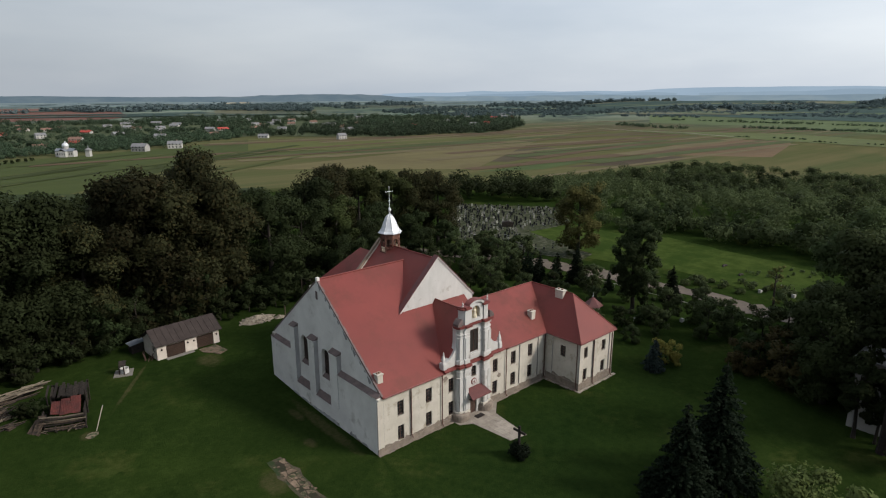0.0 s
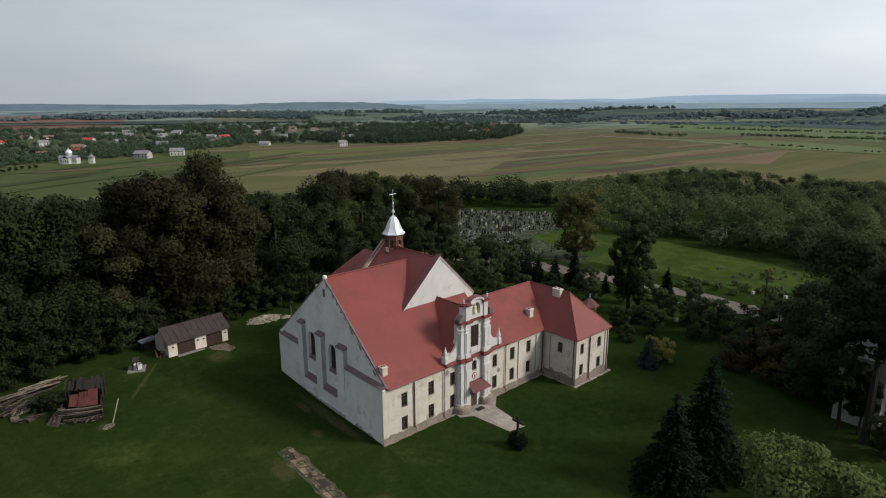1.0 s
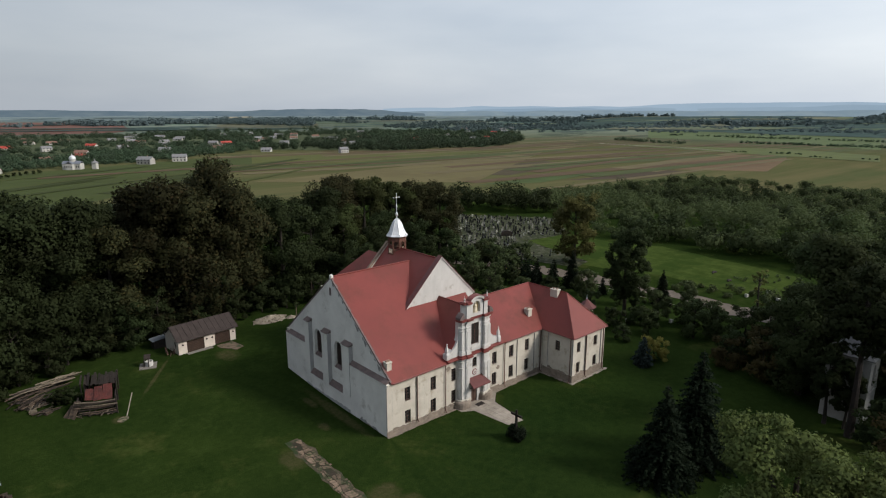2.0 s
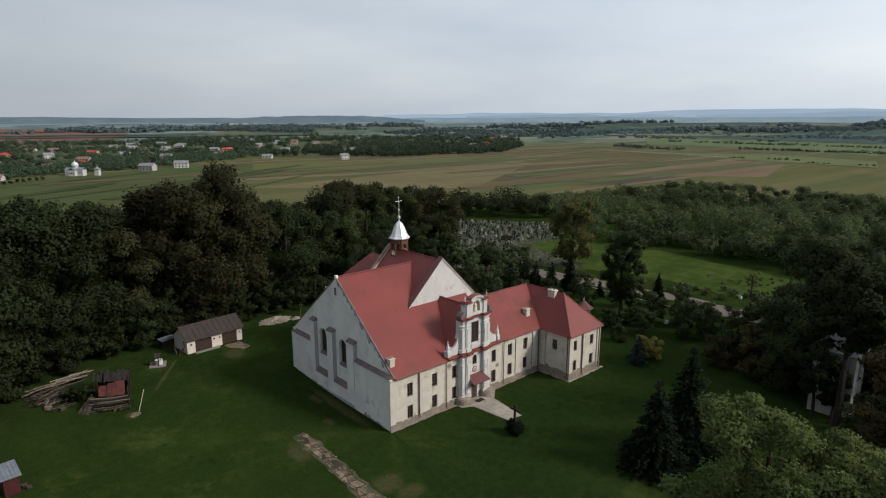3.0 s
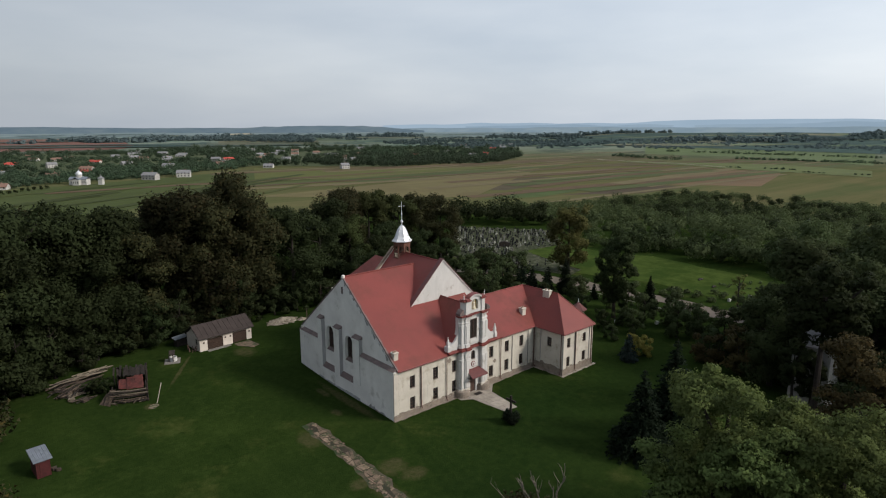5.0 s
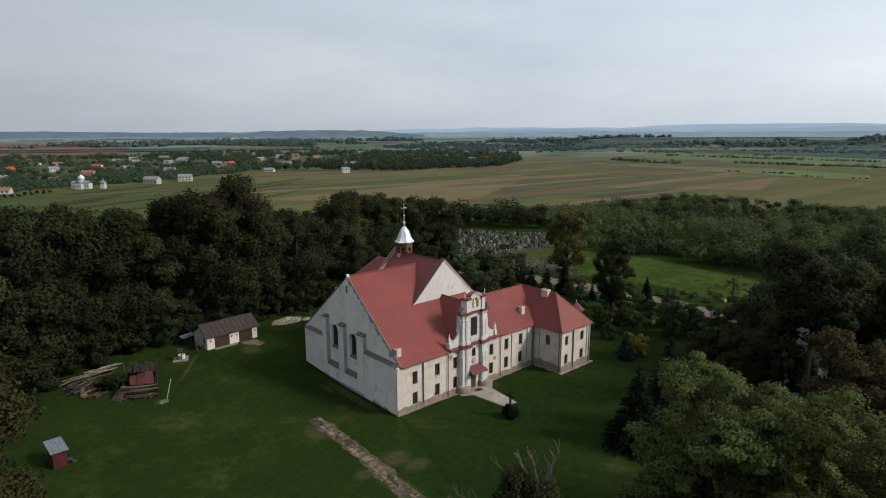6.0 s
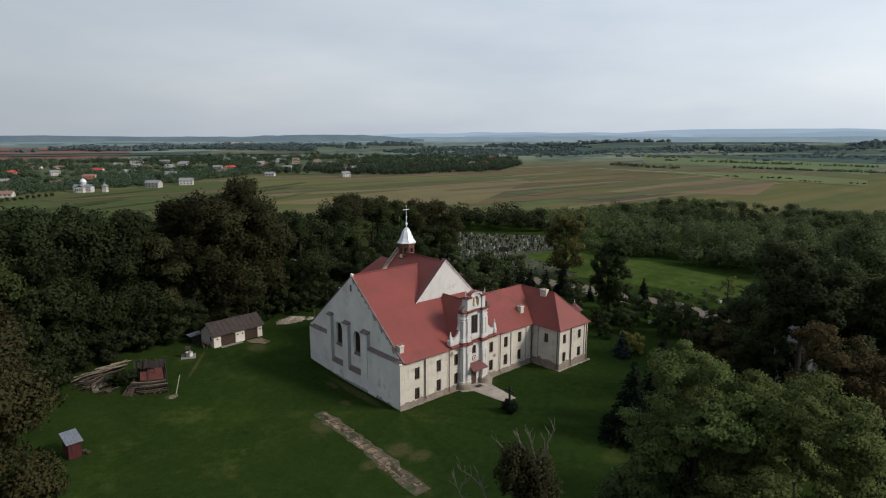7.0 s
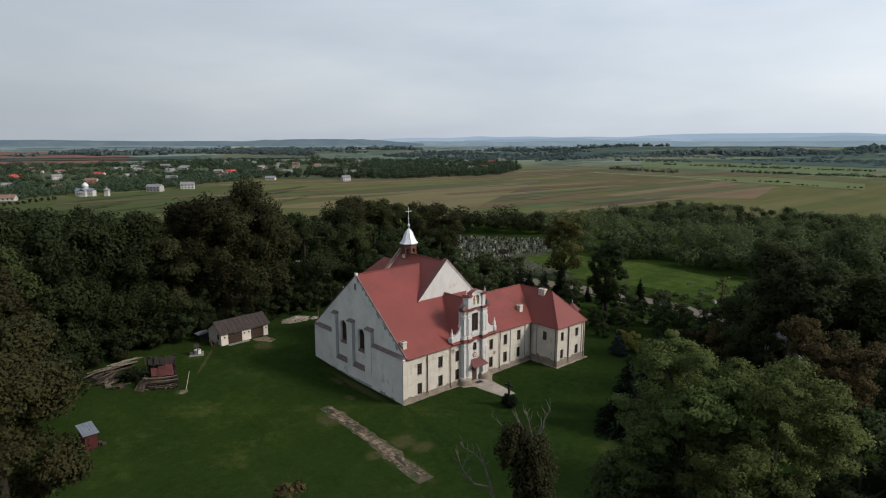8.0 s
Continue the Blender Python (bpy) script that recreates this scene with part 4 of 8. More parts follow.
louvre = part("louvred_window", box(CX - 0.75, CX + 0.75, -0.28, -0.25, 9.0, 12.2), M_GLASS, portal)
bm = bmesh.new()
for a, b in ((CX - 0.75, CX - 0.66), (CX + 0.66, CX + 0.75), (CX - 0.04, CX + 0.04)):
    add_box(bm, a, b, -0.42, -0.33, 9.05, 12.15)
for a, b in ((9.05, 9.14), (12.06, 12.15)):
    add_box(bm, CX - 0.75, CX + 0.75, -0.41, -0.34, a, b)
part("frame", bm, M_FRAME, louvre)
for i in range(18):
    z = 9.22 + i * 0.16
    part("slat", prism([(-0.40, z), (-0.31, z + 0.1), (-0.30, z + 0.08), (-0.39, z - 0.02)], "x", CX - 0.66, CX + 0.66), M_SLAT, louvre)
part("apron_panel", box(CX - 0.8, CX + 0.8, -0.6, -0.5, 8.3, 8.85, 0.03), M_PLASTER_CLEAN, portal)
bm = bmesh.new()
for i in range(9):
    a = i / 8
    add_tube(bm, [(CX - 0.65 + 1.3 * a, -0.58, 8.95 - 0.35 * math.sin(a * math.pi)), (CX - 0.65 + 1.3 * min(1, a + 0.125), -0.58, 8.95 - 0.35 * math.sin(min(1, a + 0.125) * math.pi))], [0.05, 0.05], 5)
part("swag", bm, M_PLASTER_CLEAN, portal)
part("upper_bay", wall([CX - PI, CX + PI], [(CX - PI, 12.95), (CX + PI, 12.95)], 8.0, [(CX - 0.75, CX + 0.75, 9.0, 12.2, 0)], "y", -0.5, -0.302), M_PLASTER_CLEAN, portal)
sym("upper_pylon_base", shaft(0.12, 8.05, 8.5), M_PLASTER_CLEAN, portal)
sym("upper_pylon", shaft(-0.08, 8.5, 12.75), M_PLASTER_CLEAN, portal)
for z0, z1, g in ((8.5, 8.62, 0.06), (11.55, 11.65, 0.02), (11.95, 12.1, 0.04), (12.6, 12.78, 0.04)):
    sym("moulding", shaft(g, z0, z1), M_PLASTER_CLEAN, portal)
sym("cornice", shaft(0.1, 12.78, 13.0), M_PLASTER_CLEAN, portal)
sym("cornice", shaft(0.3, 13.0, 13.3), M_COPING, portal, "red metal covered cornice")
part("cornice", prism([(-0.85, 12.98), (-0.85, 13.08), (0.3, 13.4), (0.3, 12.9), (-0.6, 12.9)], "x", CX - PI + 0.25, CX + PI - 0.25), M_COPING, portal, "red metal covered cornice")
# flat pilaster strips with fluted faces on both storeys
for z0, z1 in ((1.4, 5.95), (8.7, 11.5)):
    for s in (-1, 1):
        for a in (PI + 0.1, PI + 0.95):
            lo, hi = xs(s, a, a + 0.5)
            y = -1.1 if a < PI + 0.5 else -0.9
            y += 0.1
            if z0 > 5:
                y += 0.08
            part("pilaster", box(lo, hi, y - 0.09, y + 0.02, z0, z1), M_PLASTER_CLEAN, portal)

# attic: framed niche with a painted figure panel under a curved pediment, side pillars
aed = part("attic", wall([CX - 1.25, CX + 1.25], [(CX - 1.25, 15.6), (CX + 1.25, 15.6)], 13.3, [(CX - 0.72, CX + 0.72, 13.75, 15.45, 0.6)], "y", -0.75, -0.05), M_PLASTER_CLEAN, portal, "white aedicule with a round-arched niche")
part("niche_panel", box(CX - 0.72, CX + 0.72, -0.3, -0.25, 13.75, 15.45), M_GOLD, aed, "gilded brown niche panel")
part("niche_figure", lathe([(0.34, 0.0), (0.32, 0.35), (0.22, 0.75), (0.26, 1.0), (0.12, 1.2), (0.15, 1.32), (0.1, 1.5)], 8, (CX, -0.45, 13.78)), M_CREAM, aed, "plain cream figure shape")
arc = [(CX + 1.5 * math.cos(math.pi * i / 12), 15.45 + 0.85 * math.sin(math.pi * i / 12)) for i in range(13)]
arc_in = [(CX + 1.18 * math.cos(math.pi * i / 12), 15.4 + 0.6 * math.sin(math.pi * i / 12)) for i in range(13)]
bm = bmesh.new()
for i in range(12):
    add_prism(bm, [arc[i], arc[i + 1], arc_in[i + 1], arc_in[i]], "y", -0.95, -0.1)
bmesh.ops.recalc_face_normals(bm, faces=bm.faces[:])
part("pediment", bm, M_PLASTER_CLEAN, aed, "curved white pediment")
bm = bmesh.new()
add_prism(bm, [arc_in[i] for i in range(13)], "y", -0.7, -0.1)
part("tympanum", bm, M_PLASTER_CLEAN, aed)
bm = bmesh.new()
for i in range(12):
    a, b = arc[i], arc[i + 1]
    add_prism(bm, [a, b, (b[0], b[1] + 0.07), (a[0], a[1] + 0.07)], "y", -1.02, -0.05)
bmesh.ops.recalc_face_normals(bm, faces=bm.faces[:])
part("pediment_cover", bm, M_COPING, aed)
sym("attic_pillar", shaft(-0.04, 13.3, 15.35, inner=1.3, outer=2.5, deep=0.95), M_PLASTER_CLEAN, portal)
sym("moulding", shaft(0.06, 15.2, 15.35, inner=1.3, outer=2.5, deep=0.95), M_PLASTER_CLEAN, portal)
sym("cornice", shaft(0.2, 15.35, 15.55, inner=1.3, outer=2.5, deep=0.95), M_COPING, portal)
sym("cornice", shaft(0.06, 15.55, 15.72, inner=1.3, outer=2.5, deep=0.95), M_COPING, portal)
for s in (-1, 1):
    for u in (2.2,):
        part("pinnacle", lathe([(0.1, 0), (0.12, 0.1), (0.05, 0.2), (0.12, 0.35), (0.12, 0.45), (0.03, 0.6), (0.02, 0.85)], 6, (CX + s * u, -0.6, 15.7)), M_PLASTER_CLEAN, portal)
    lo, hi = xs(s, 2.5, 3.25)
    cap = [(lo + (hi - lo) * i / 8, 13.3 + (0.3 + 0.6 * math.sin(math.pi * (0.5 * i / 8 if s < 0 else 0.5 - 0.5 * i / 8))) * 1.0) for i in range(9)]
    part("quarter_cap", prism([(lo, 13.3)] + cap + [(hi, 13.3)], "y", -0.9, 0.1), M_COPING_DARK, portal, "dark curved sheet-metal cap")
    lo, hi = xs(s, 4.85, 5.4)
    ped = part("pedestal", box(lo, hi, -0.55, 0.1, 7.95, 8.75, 0.04), M_PLASTER_CLEAN, portal)
    part("obelisk", lathe([(0.36, 0), (0.36, 0.1), (0.27, 0.16), (0.24, 0.3), (0.28, 0.45), (0.27, 0.62), (0.14, 1.05), (0.06, 1.35), (0.1, 1.45), (0.02, 1.6)], 4, (CX + s * 5.12, -0.22, 8.75), radians(45)), M_PLASTER_CLEAN, ped)

# cross roof behind the portal front
XR = 14.25
for s in (-1, 1):
    part("roof", slab([(CX, -0.02, XR), (CX, NY0, XR), (CX + s * 5.3, NY0, EAVE + 0.1), (CX + s * 5.3, -0.02, EAVE + 0.1)], 0.14), M_ROOF, church)
part("ridge_cap", tube([(CX, 0.0, XR + 0.03), (CX, NY0, XR + 0.03)], 0.09, 6), M_ROOF, church)
part("roof_gable", wall([CX - 5.2, CX, CX + 5.2], [(CX - 5.2, 7.4), (CX, XR - 0.12), (CX + 5.2, 7.4)], 7.2, [], "y", 0.36, 0.5), M_PLASTER, church)

# the entrance: leaves, canopy, roundel, mat
door = part("door", box(CX - 0.6, CX + 0.6, -0.3, -0.22, -0.02, 2.75), M_FRAME, portal, "dark wooden double door standing shut")
for a, b in ((CX - 0.52, CX - 0.05), (CX + 0.05, CX + 0.52)):
    for z0, z1 in ((0.15, 1.1), (1.25, 2.6)):
        part("panel", box(a, b, -0.34, -0.29, z0, z1, 0.02), M_FRAME, door)
canopy = part("canopy", slab([(CX - 1.4, -0.51, 4.05), (CX + 1.4, -0.51, 4.05), (CX + 1.75, -2.2, 3.25), (CX - 1.75, -2.2, 3.25)], 0.1), M_CANOPY, portal, "red sheet-metal canopy over the door")
for s in (-1, 1):
    part("bracket", tube([(CX + s * 1.35, -0.52, 2.4), (CX + s * 1.35, -1.2, 2.8), (CX + s * 1.35, -2.05, 3.12)], 0.05, 5), M_IRON, canopy)
bm = lathe([(0.48, 0.0), (0.48, 0.05), (0.4, 0.07)], 20)
bm.transform(pose(CX, -0.5, 4.75, 90))
roundel = part("roundel", bm, M_COPING, portal, "white roundel with a red ring")
bm = lathe([(0.36, 0.0), (0.34, 0.03)], 20)
bm.transform(pose(CX, -0.57, 4.75, 90))
part("face", bm, M_PLASTER_CLEAN, roundel)
bm = box(CX - 0.06, CX + 0.06, -0.62, -0.60, 4.5, 4.94)
add_box(bm, CX - 0.17, CX - 0.061, -0.62, -0.60, 4.68, 4.78)
add_box(bm, CX + 0.061, CX + 0.17, -0.62, -0.60, 4.68, 4.78)
part("emblem", bm, M_COPING, roundel)


def chimney(x, y, z0, z1, w, d):
    c = part("chimney", box(x - w, x + w, y - d, y + d, z0, z1), M_PLASTER, church, "white plastered chimney")
    part("cap", box(x - w - 0.08, x + w + 0.08, y - d - 0.08, y + d + 0.08, z1, z1 + 0.16, 0.02), M_PLASTER, c)
    for k in (-0.45, 0.45):
        part("flue", box(x + (k * w if w >= d else 0) - 0.12, x + (k * w if w >= d else 0) + 0.12, y + (k * d if d > w else 0) - 0.12, y + (k * d if d > w else 0) + 0.12, z1 + 0.16, z1 + 0.36), M_BRICK, c)
    return c


chimney(1.1, 1.4, 8.4, 9.6, 0.38, 0.38)
chimney(29.7, 2.1, 8.3, 10.2, 0.42, 0.42)
chimney(34.35, 0.4, 11.4, 12.9, 0.4, 0.7)

# damp, flaked plaster along the foot and the slope of the west gable
gw = random.Random(71)
for i in range(22):
    y0 = gw.uniform(0.3, 25.5)
    w, h = gw.uniform(0.5, 1.7), gw.uniform(0.2, 0.85)
    pts = [(y0, 0.02), (y0 + w, 0.02)] + [(y0 + w * (1 - k / 6) + gw.uniform(-0.05, 0.05), h * gw.uniform(0.45, 1.0) * math.sin(math.pi * (0.12 + 0.76 * k / 6))) for k in range(7)]
    part("flaked_plaster", prism(pts, "x", -0.212 - 0.0006 * i, -0.201), M_SHADE_STAIN if i % 4 else M_PLINTH, church)
for i in range(12):
    k = 0.06 + 0.9 * (i + gw.random() * 0.6) / 12
    y0, z0 = 0.71 + (RIDGE_Y - 0.71) * k, 7.9 + (18.52 - 7.9) * k - 0.12
    w = gw.uniform(0.25, 0.7)
    pts = [(y0, z0), (y0 + w, z0 + w * 0.83), (y0 + w * 1.05, z0 + w * 0.5 - gw.uniform(0, 0.25)), (y0 + w * 0.55, z0 - gw.uniform(0.1, 0.5)), (y0 + w * 0.1, z0 - gw.uniform(0.05, 0.3))]
    part("flaked_plaster", prism(pts, "x", 0.340, 0.349), M_SHADE_STAIN, church)

# ---- fields, road, paths ----
def farm_field(name, a, b, label, outline, lift):
    a, b = tuple(c * 1.15 for c in a), tuple(c * 1.15 for c in b)
    m = mat(name, a, b, 0.03, 5, 0.95, spec=0.1, stretch=(0.4, 2.5, 1), spots=tuple(c * 0.8 for c in a), spot_scale=0.012, spot_at=0.55)
    sheet(name, outline, m, label, "field", lift=lift, cell=30.0, ragged=0.0)


farm_field("green_field", (0.044, 0.056, 0.016), (0.035, 0.047, 0.013), "green hay meadow on the plain", [(-150, 505), (-150, 385), (-2, 361), (26, 335), (217, 526), (285, 677), (172, 622)], 0.06)
farm_field("green_field", (0.028, 0.038, 0.014), (0.021, 0.031, 0.010), "dark green pasture below the wood", [(-260, 170), (-210, 330), (-60, 372), (-2, 361), (26, 335), (80, 300), (110, 260), (60, 200), (-80, 150)], 0.068)
farm_field("green_field", (0.074, 0.078, 0.024), (0.06, 0.068, 0.02), "green strip field on the plain", [(293, 696), (552, 500), (460, 488), (311, 465), (217, 526)], 0.076)
farm_field("ploughed_field", (0.058, 0.048, 0.029), (0.048, 0.038, 0.023), "dark ploughed strip on the plain", [(336, 361), (472, 354), (478, 311), (335, 283), (306, 321)], 0.084)
farm_field("ploughed_field", (0.056, 0.042, 0.027), (0.046, 0.035, 0.023), "dark ploughed strip on the plain", [(340, 229), (476, 218), (489, 193), (402, 193)], 0.092)
farm_field("stubble_field", (0.112, 0.074, 0.042), (0.092, 0.066, 0.038), "reddish-brown stubble field", [(470, 245), (560, 268), (669, 287), (790, 222), (700, 190), (535, 150)], 0.1)
farm_field("stubble_field", (0.105, 0.088, 0.041), (0.088, 0.078, 0.035), "tan stubble field with long strips", [(152, 380), (394, 417), (606, 497), (874, 536), (579, 445), (278, 266)], 0.108)
farm_field("green_field", (0.051, 0.071, 0.024), (0.042, 0.063, 0.02), "green strip field on the plain", [(266, 253), (447, 258), (482, 250), (316, 231)], 0.116)
farm_field("red_field", (0.129, 0.065, 0.051), (0.109, 0.058, 0.045), "reddish bare soil field", [(-140, 2776), (600, 2730), (420, 1720), (330, 1562), (-140, 1505)], 0.964)
farm_field("stubble_field", (0.105, 0.098, 0.062), (0.088, 0.084, 0.052), "dull tan stubble strip", [(766, 2028), (1140, 1992), (916, 1604), (625, 1664)], 0.972)
farm_field("green_field", (0.074, 0.098, 0.042), (0.06, 0.082, 0.035), "bright green field far off", [(1412, 767), (1546, 289), (966, 161), (1098, 325), (1082, 580)], 0.38)
farm_field("green_field", (0.078, 0.092, 0.034), (0.064, 0.08, 0.03), "bright green field far off", [(799, 466), (899, 258), (842, 134), (728, 108), (760, 277)], 0.388)
farm_field("pale_field", (0.245, 0.224, 0.17), (0.204, 0.19, 0.136), "pale harvested strip far off", [(1060, 3500), (1560, 3600), (1500, 3330), (1080, 3280)], 0.396)

farm_field("village_gardens", (0.052, 0.064, 0.030), (0.040, 0.052, 0.024), "green gardens between the village houses", [(-80, 606), (11, 600), (85, 642), (126, 624), (198, 675), (313, 738), (453, 597), (551, 615), (602, 570), (804, 670), (1061, 891), (1040, 1165), (622, 1419), (289, 1399), (-60, 1480)], 0.404)
farm_field("field_road", (0.26, 0.235, 0.19), (0.20, 0.18, 0.14), "pale dusty road across the plain", [(825, 520), (816, 440), (818, 375), (783, 284), (779, 284), (813, 376), (811, 440), (820, 520)], 0.412)

# long narrow strips between the fields
M_STRIP = [mat("field_strip", c, tuple(v * 0.85 for v in c), 0.05, 4, 0.95, spec=0.1) for c in ((0.080, 0.064, 0.034), (0.118, 0.098, 0.052), (0.060, 0.073, 0.028), (0.088, 0.060, 0.036))]
M_STRIP_GREEN = [mat("meadow_strip", c, tuple(v * 0.85 for v in c), 0.05, 4, 0.95, spec=0.1) for c in ((0.036, 0.046, 0.014), (0.056, 0.066, 0.020))]
rng = random.Random(5)
for i in range(60):
    r = rng.uniform(0, 1)
    cx = rng.uniform(200, 980)
    cy = rng.uniform(150, 620) + (cx - 200) * 0.1
    ang = radians(rng.gauss(-4, 4))
    ln, w = rng.uniform(90, 300), rng.uniform(3, 10)
    c, s = math.cos(ang), math.sin(ang)
    out = [(cx + a * c - b * s, cy + a * s + b * c) for a, b in ((-ln, -w), (ln, -w), (ln, w), (-ln, w))]
    if math.hypot(cx - 15, cy - 15) - ln < 290:
        continue
    sheet("field_strip", out, M_STRIP[i % 4], "narrow farmed strip on the plain", "field", lift=0.16 + 0.003 * i, cell=25.0)

for i in range(16):
    cx, cy = rng.uniform(-60, 210), rng.uniform(370, 560)
    ang = radians(rng.gauss(32, 4))
    ln, w = rng.uniform(40, 110), rng.uniform(1.5, 6)
    c, s = math.cos(ang), math.sin(ang)
    out = [(cx + a * c - b * s, cy + a * s + b * c) for a, b in ((-ln, -w), (ln, -w), (ln, w), (-ln, w))]
    sheet("field_strip", out, M_STRIP_GREEN[i % 2], "narrow green strip on the hay meadow", "field", lift=0.36 + 0.003 * i, cell=25.0)

M_MEADOW = mat("bright_meadow", (0.050, 0.072, 0.018), (0.028, 0.044, 0.011), 0.25, 9, 1.0, spec=0.0, spots=(0.026, 0.044, 0.011), spot_scale=0.08, spot_at=0.55, bump=0.4)
sheet("meadow", [(103, 70), (126, 68), (124, 47), (131, 33), (127, 12), (124, -9), (108, -17), (97, -2), (99, 14), (94, 29), (92, 42)], M_MEADOW, "bright green meadow beside the cemetery", "meadow", lift=0.05, ragged=0.08)
M_CEMETERY = mat("cemetery_ground", (0.034, 0.040, 0.018), (0.016, 0.023, 0.009), 0.5, 8, 0.95, spec=0.1, spots=(0.085, 0.080, 0.058), spot_scale=0.6, spot_at=0.55)
sheet("cemetery_ground", [(122, 119), (145, 86), (126, 65), (112, 67), (102, 67), (94, 57), (97, 37), (89, 35), (85, 50), (80, 78)], M_CEMETERY, "worn cemetery ground between graves", "ground", lift=0.08)


def ribbon(name, line, width, material, label, category, lift):
    """A strip along a line in plan, laid on the ground."""
    verts, faces = [], []
    pts = []
    for (ax, ay), (bx, by) in zip(line, line[1:]):
        n = max(1, int(math.hypot(bx - ax, by - ay) / 1.2))
        pts += [(ax + (bx - ax) * i / n, ay + (by - ay) * i / n) for i in range(n)]
    pts.append(line[-1])
    for i, (x, y) in enumerate(pts):
        a, b = pts[max(0, i - 1)], pts[min(len(pts) - 1, i + 1)]
        d = Vector((b[0] - a[0], b[1] - a[1])).normalized()
        wob = 1 + 0.7 * noise.noise((x * 0.6, y * 0.6, 1.0))
        for s in (-1, -0.5, 0, 0.5, 1):
            px, py = x - d.y * s * width / 2 * wob, y + d.x * s * width / 2 * wob
            verts.append((px, py, ground_z(px, py) + lift))
    for i in range(len(pts) - 1):
        for j in range(4):
            faces.append((i * 5 + j, i * 5 + j + 1, i * 5 + 6 + j, i * 5 + 5 + j))
    me = bpy.data.meshes.new(name)
    me.from_pydata(verts, [], faces)
    me.materials.append(material)
    return tagged(new(name, me), label, category, kind="structure")


ribbon("road", [(40, 110), (67, 62), (78, 48), (81, 36), (83, 24), (86, 2), (84, -19), (78, -60), (70, -110)], 6.4, M_ASPHALT, "worn grey asphalt village road", "road", 0.06)
ribbon("trodden_strip", [(-9.9, 7.6), (-9.8, 4.0), (-9.9, 0.0), (-10.1, -6.0), (-10.5, -11.0), (-11.0, -15.5), (-11.1, -18.6)], 2.1, M_EARTH, "bare earth under the broken stone path", "path", 0.012)
# broken stone path: large uneven slabs with open joints, smaller pieces along the edges
M_PATH_BED = mat("path_earth", (0.034, 0.025, 0.017), (0.020, 0.024, 0.010), 1.2, bump=0.5)
footpath = thing("footpath", (-10.3, -4, 0), "broken reddish stone path sunk into the lawn", "path", kind="structure")
PATH_MID = [(-9.5, 7.0), (-9.8, 3.0), (-9.8, -1.0), (-10.1, -5.5), (-10.6, -10.3), (-10.9, -13.8), (-11.05, -17.2)]


def path_at(k):
    f = k * (len(PATH_MID) - 1)
    i = min(int(f), len(PATH_MID) - 2)
    a, b = PATH_MID[i], PATH_MID[i + 1]
    return a[0] + (b[0] - a[0]) * (f - i), a[1] + (b[1] - a[1]) * (f - i)


gp = random.Random(12)
bed = [path_at(i / 24) for i in range(25)]
bed_l = [(x - gp.uniform(0.45, 0.8) * (1 - 0.6 * smooth01(0.4, 1, i / 24)), y) for i, (x, y) in enumerate(bed)]
bed_r = [(x + gp.uniform(0.45, 0.8) * (1 - 0.6 * smooth01(0.4, 1, i / 24)), y) for i, (x, y) in enumerate(bed)]
bm = bmesh.new()
rows = [[bm.verts.new((x, y, ground_z(x, y) + 0.022)) for x, y in line] for line in (bed_l, bed_r)]
for i in range(24):
    bm.faces.new((rows[0][i + 1], rows[1][i + 1], rows[1][i], rows[0][i]))
part("earth_bed", bm, M_PATH_BED, footpath, "dark earth between the stones")


def broken_slab(quad, shrink):
    """One slab inside a four-cornered cell, with chipped, ragged edges."""
    mx, my = sum(q[0] for q in quad) / 4, sum(q[1] for q in quad) / 4
    pts = []
    for (ax, ay), (bx, by) in zip(quad, quad[1:] + quad[:1]):
        for t in (0.1, 0.36 + gp.uniform(-0.1, 0.1), 0.66 + gp.uniform(-0.1, 0.1), 0.9):
            k = gp.uniform(*shrink)
            x, y = ax + (bx - ax) * t, ay + (by - ay) * t
            pts.append((mx + (x - mx) * k, my + (y - my) * k))
    z = ground_z(mx, my) + gp.uniform(0.0, 0.05)
    part("slab", prism(pts, "z", z - 0.12, z + 0.035), M_SLAB, footpath)


ROWS = 21
NODES = {}
for i in range(ROWS + 1):
    k = i / ROWS
    cx, cy = path_at(k)
    wide = 1.0 - 0.55 * smooth01(0.4, 1.0, k)
    lean = gp.uniform(-0.3, 0.3)
    for j, u in enumerate((-0.78, -0.15, 0.72)):
        NODES[i, j] = (cx + (u + gp.gauss(0, 0.17)) * wide, cy + gp.gauss(0, 0.2) + lean * u)
for i in range(ROWS):
    for j in range(2):
        k = i / ROWS
        if gp.random() < (0.16, 0.04)[j] + 0.55 * smooth01(0.5, 1.0, k) + (0.3 if i == 0 else 0):
            continue
        quad = [NODES[i, j], NODES[i, j + 1], NODES[i + 1, j + 1], NODES[i + 1, j]]
        if gp.random() < 0.4:
            t0, t1 = gp.uniform(0.35, 0.65), gp.uniform(0.35, 0.65)
            p = tuple(quad[0][c] + (quad[1][c] - quad[0][c]) * t0 for c in (0, 1))
            q = tuple(quad[3][c] + (quad[2][c] - quad[3][c]) * t1 for c in (0, 1))
            broken_slab([quad[0], p, q, quad[3]], (0.72, 0.97))
            broken_slab([p, quad[1], quad[2], q], (0.72, 0.97))
        else:
            broken_slab(quad, (0.76, 0.98))
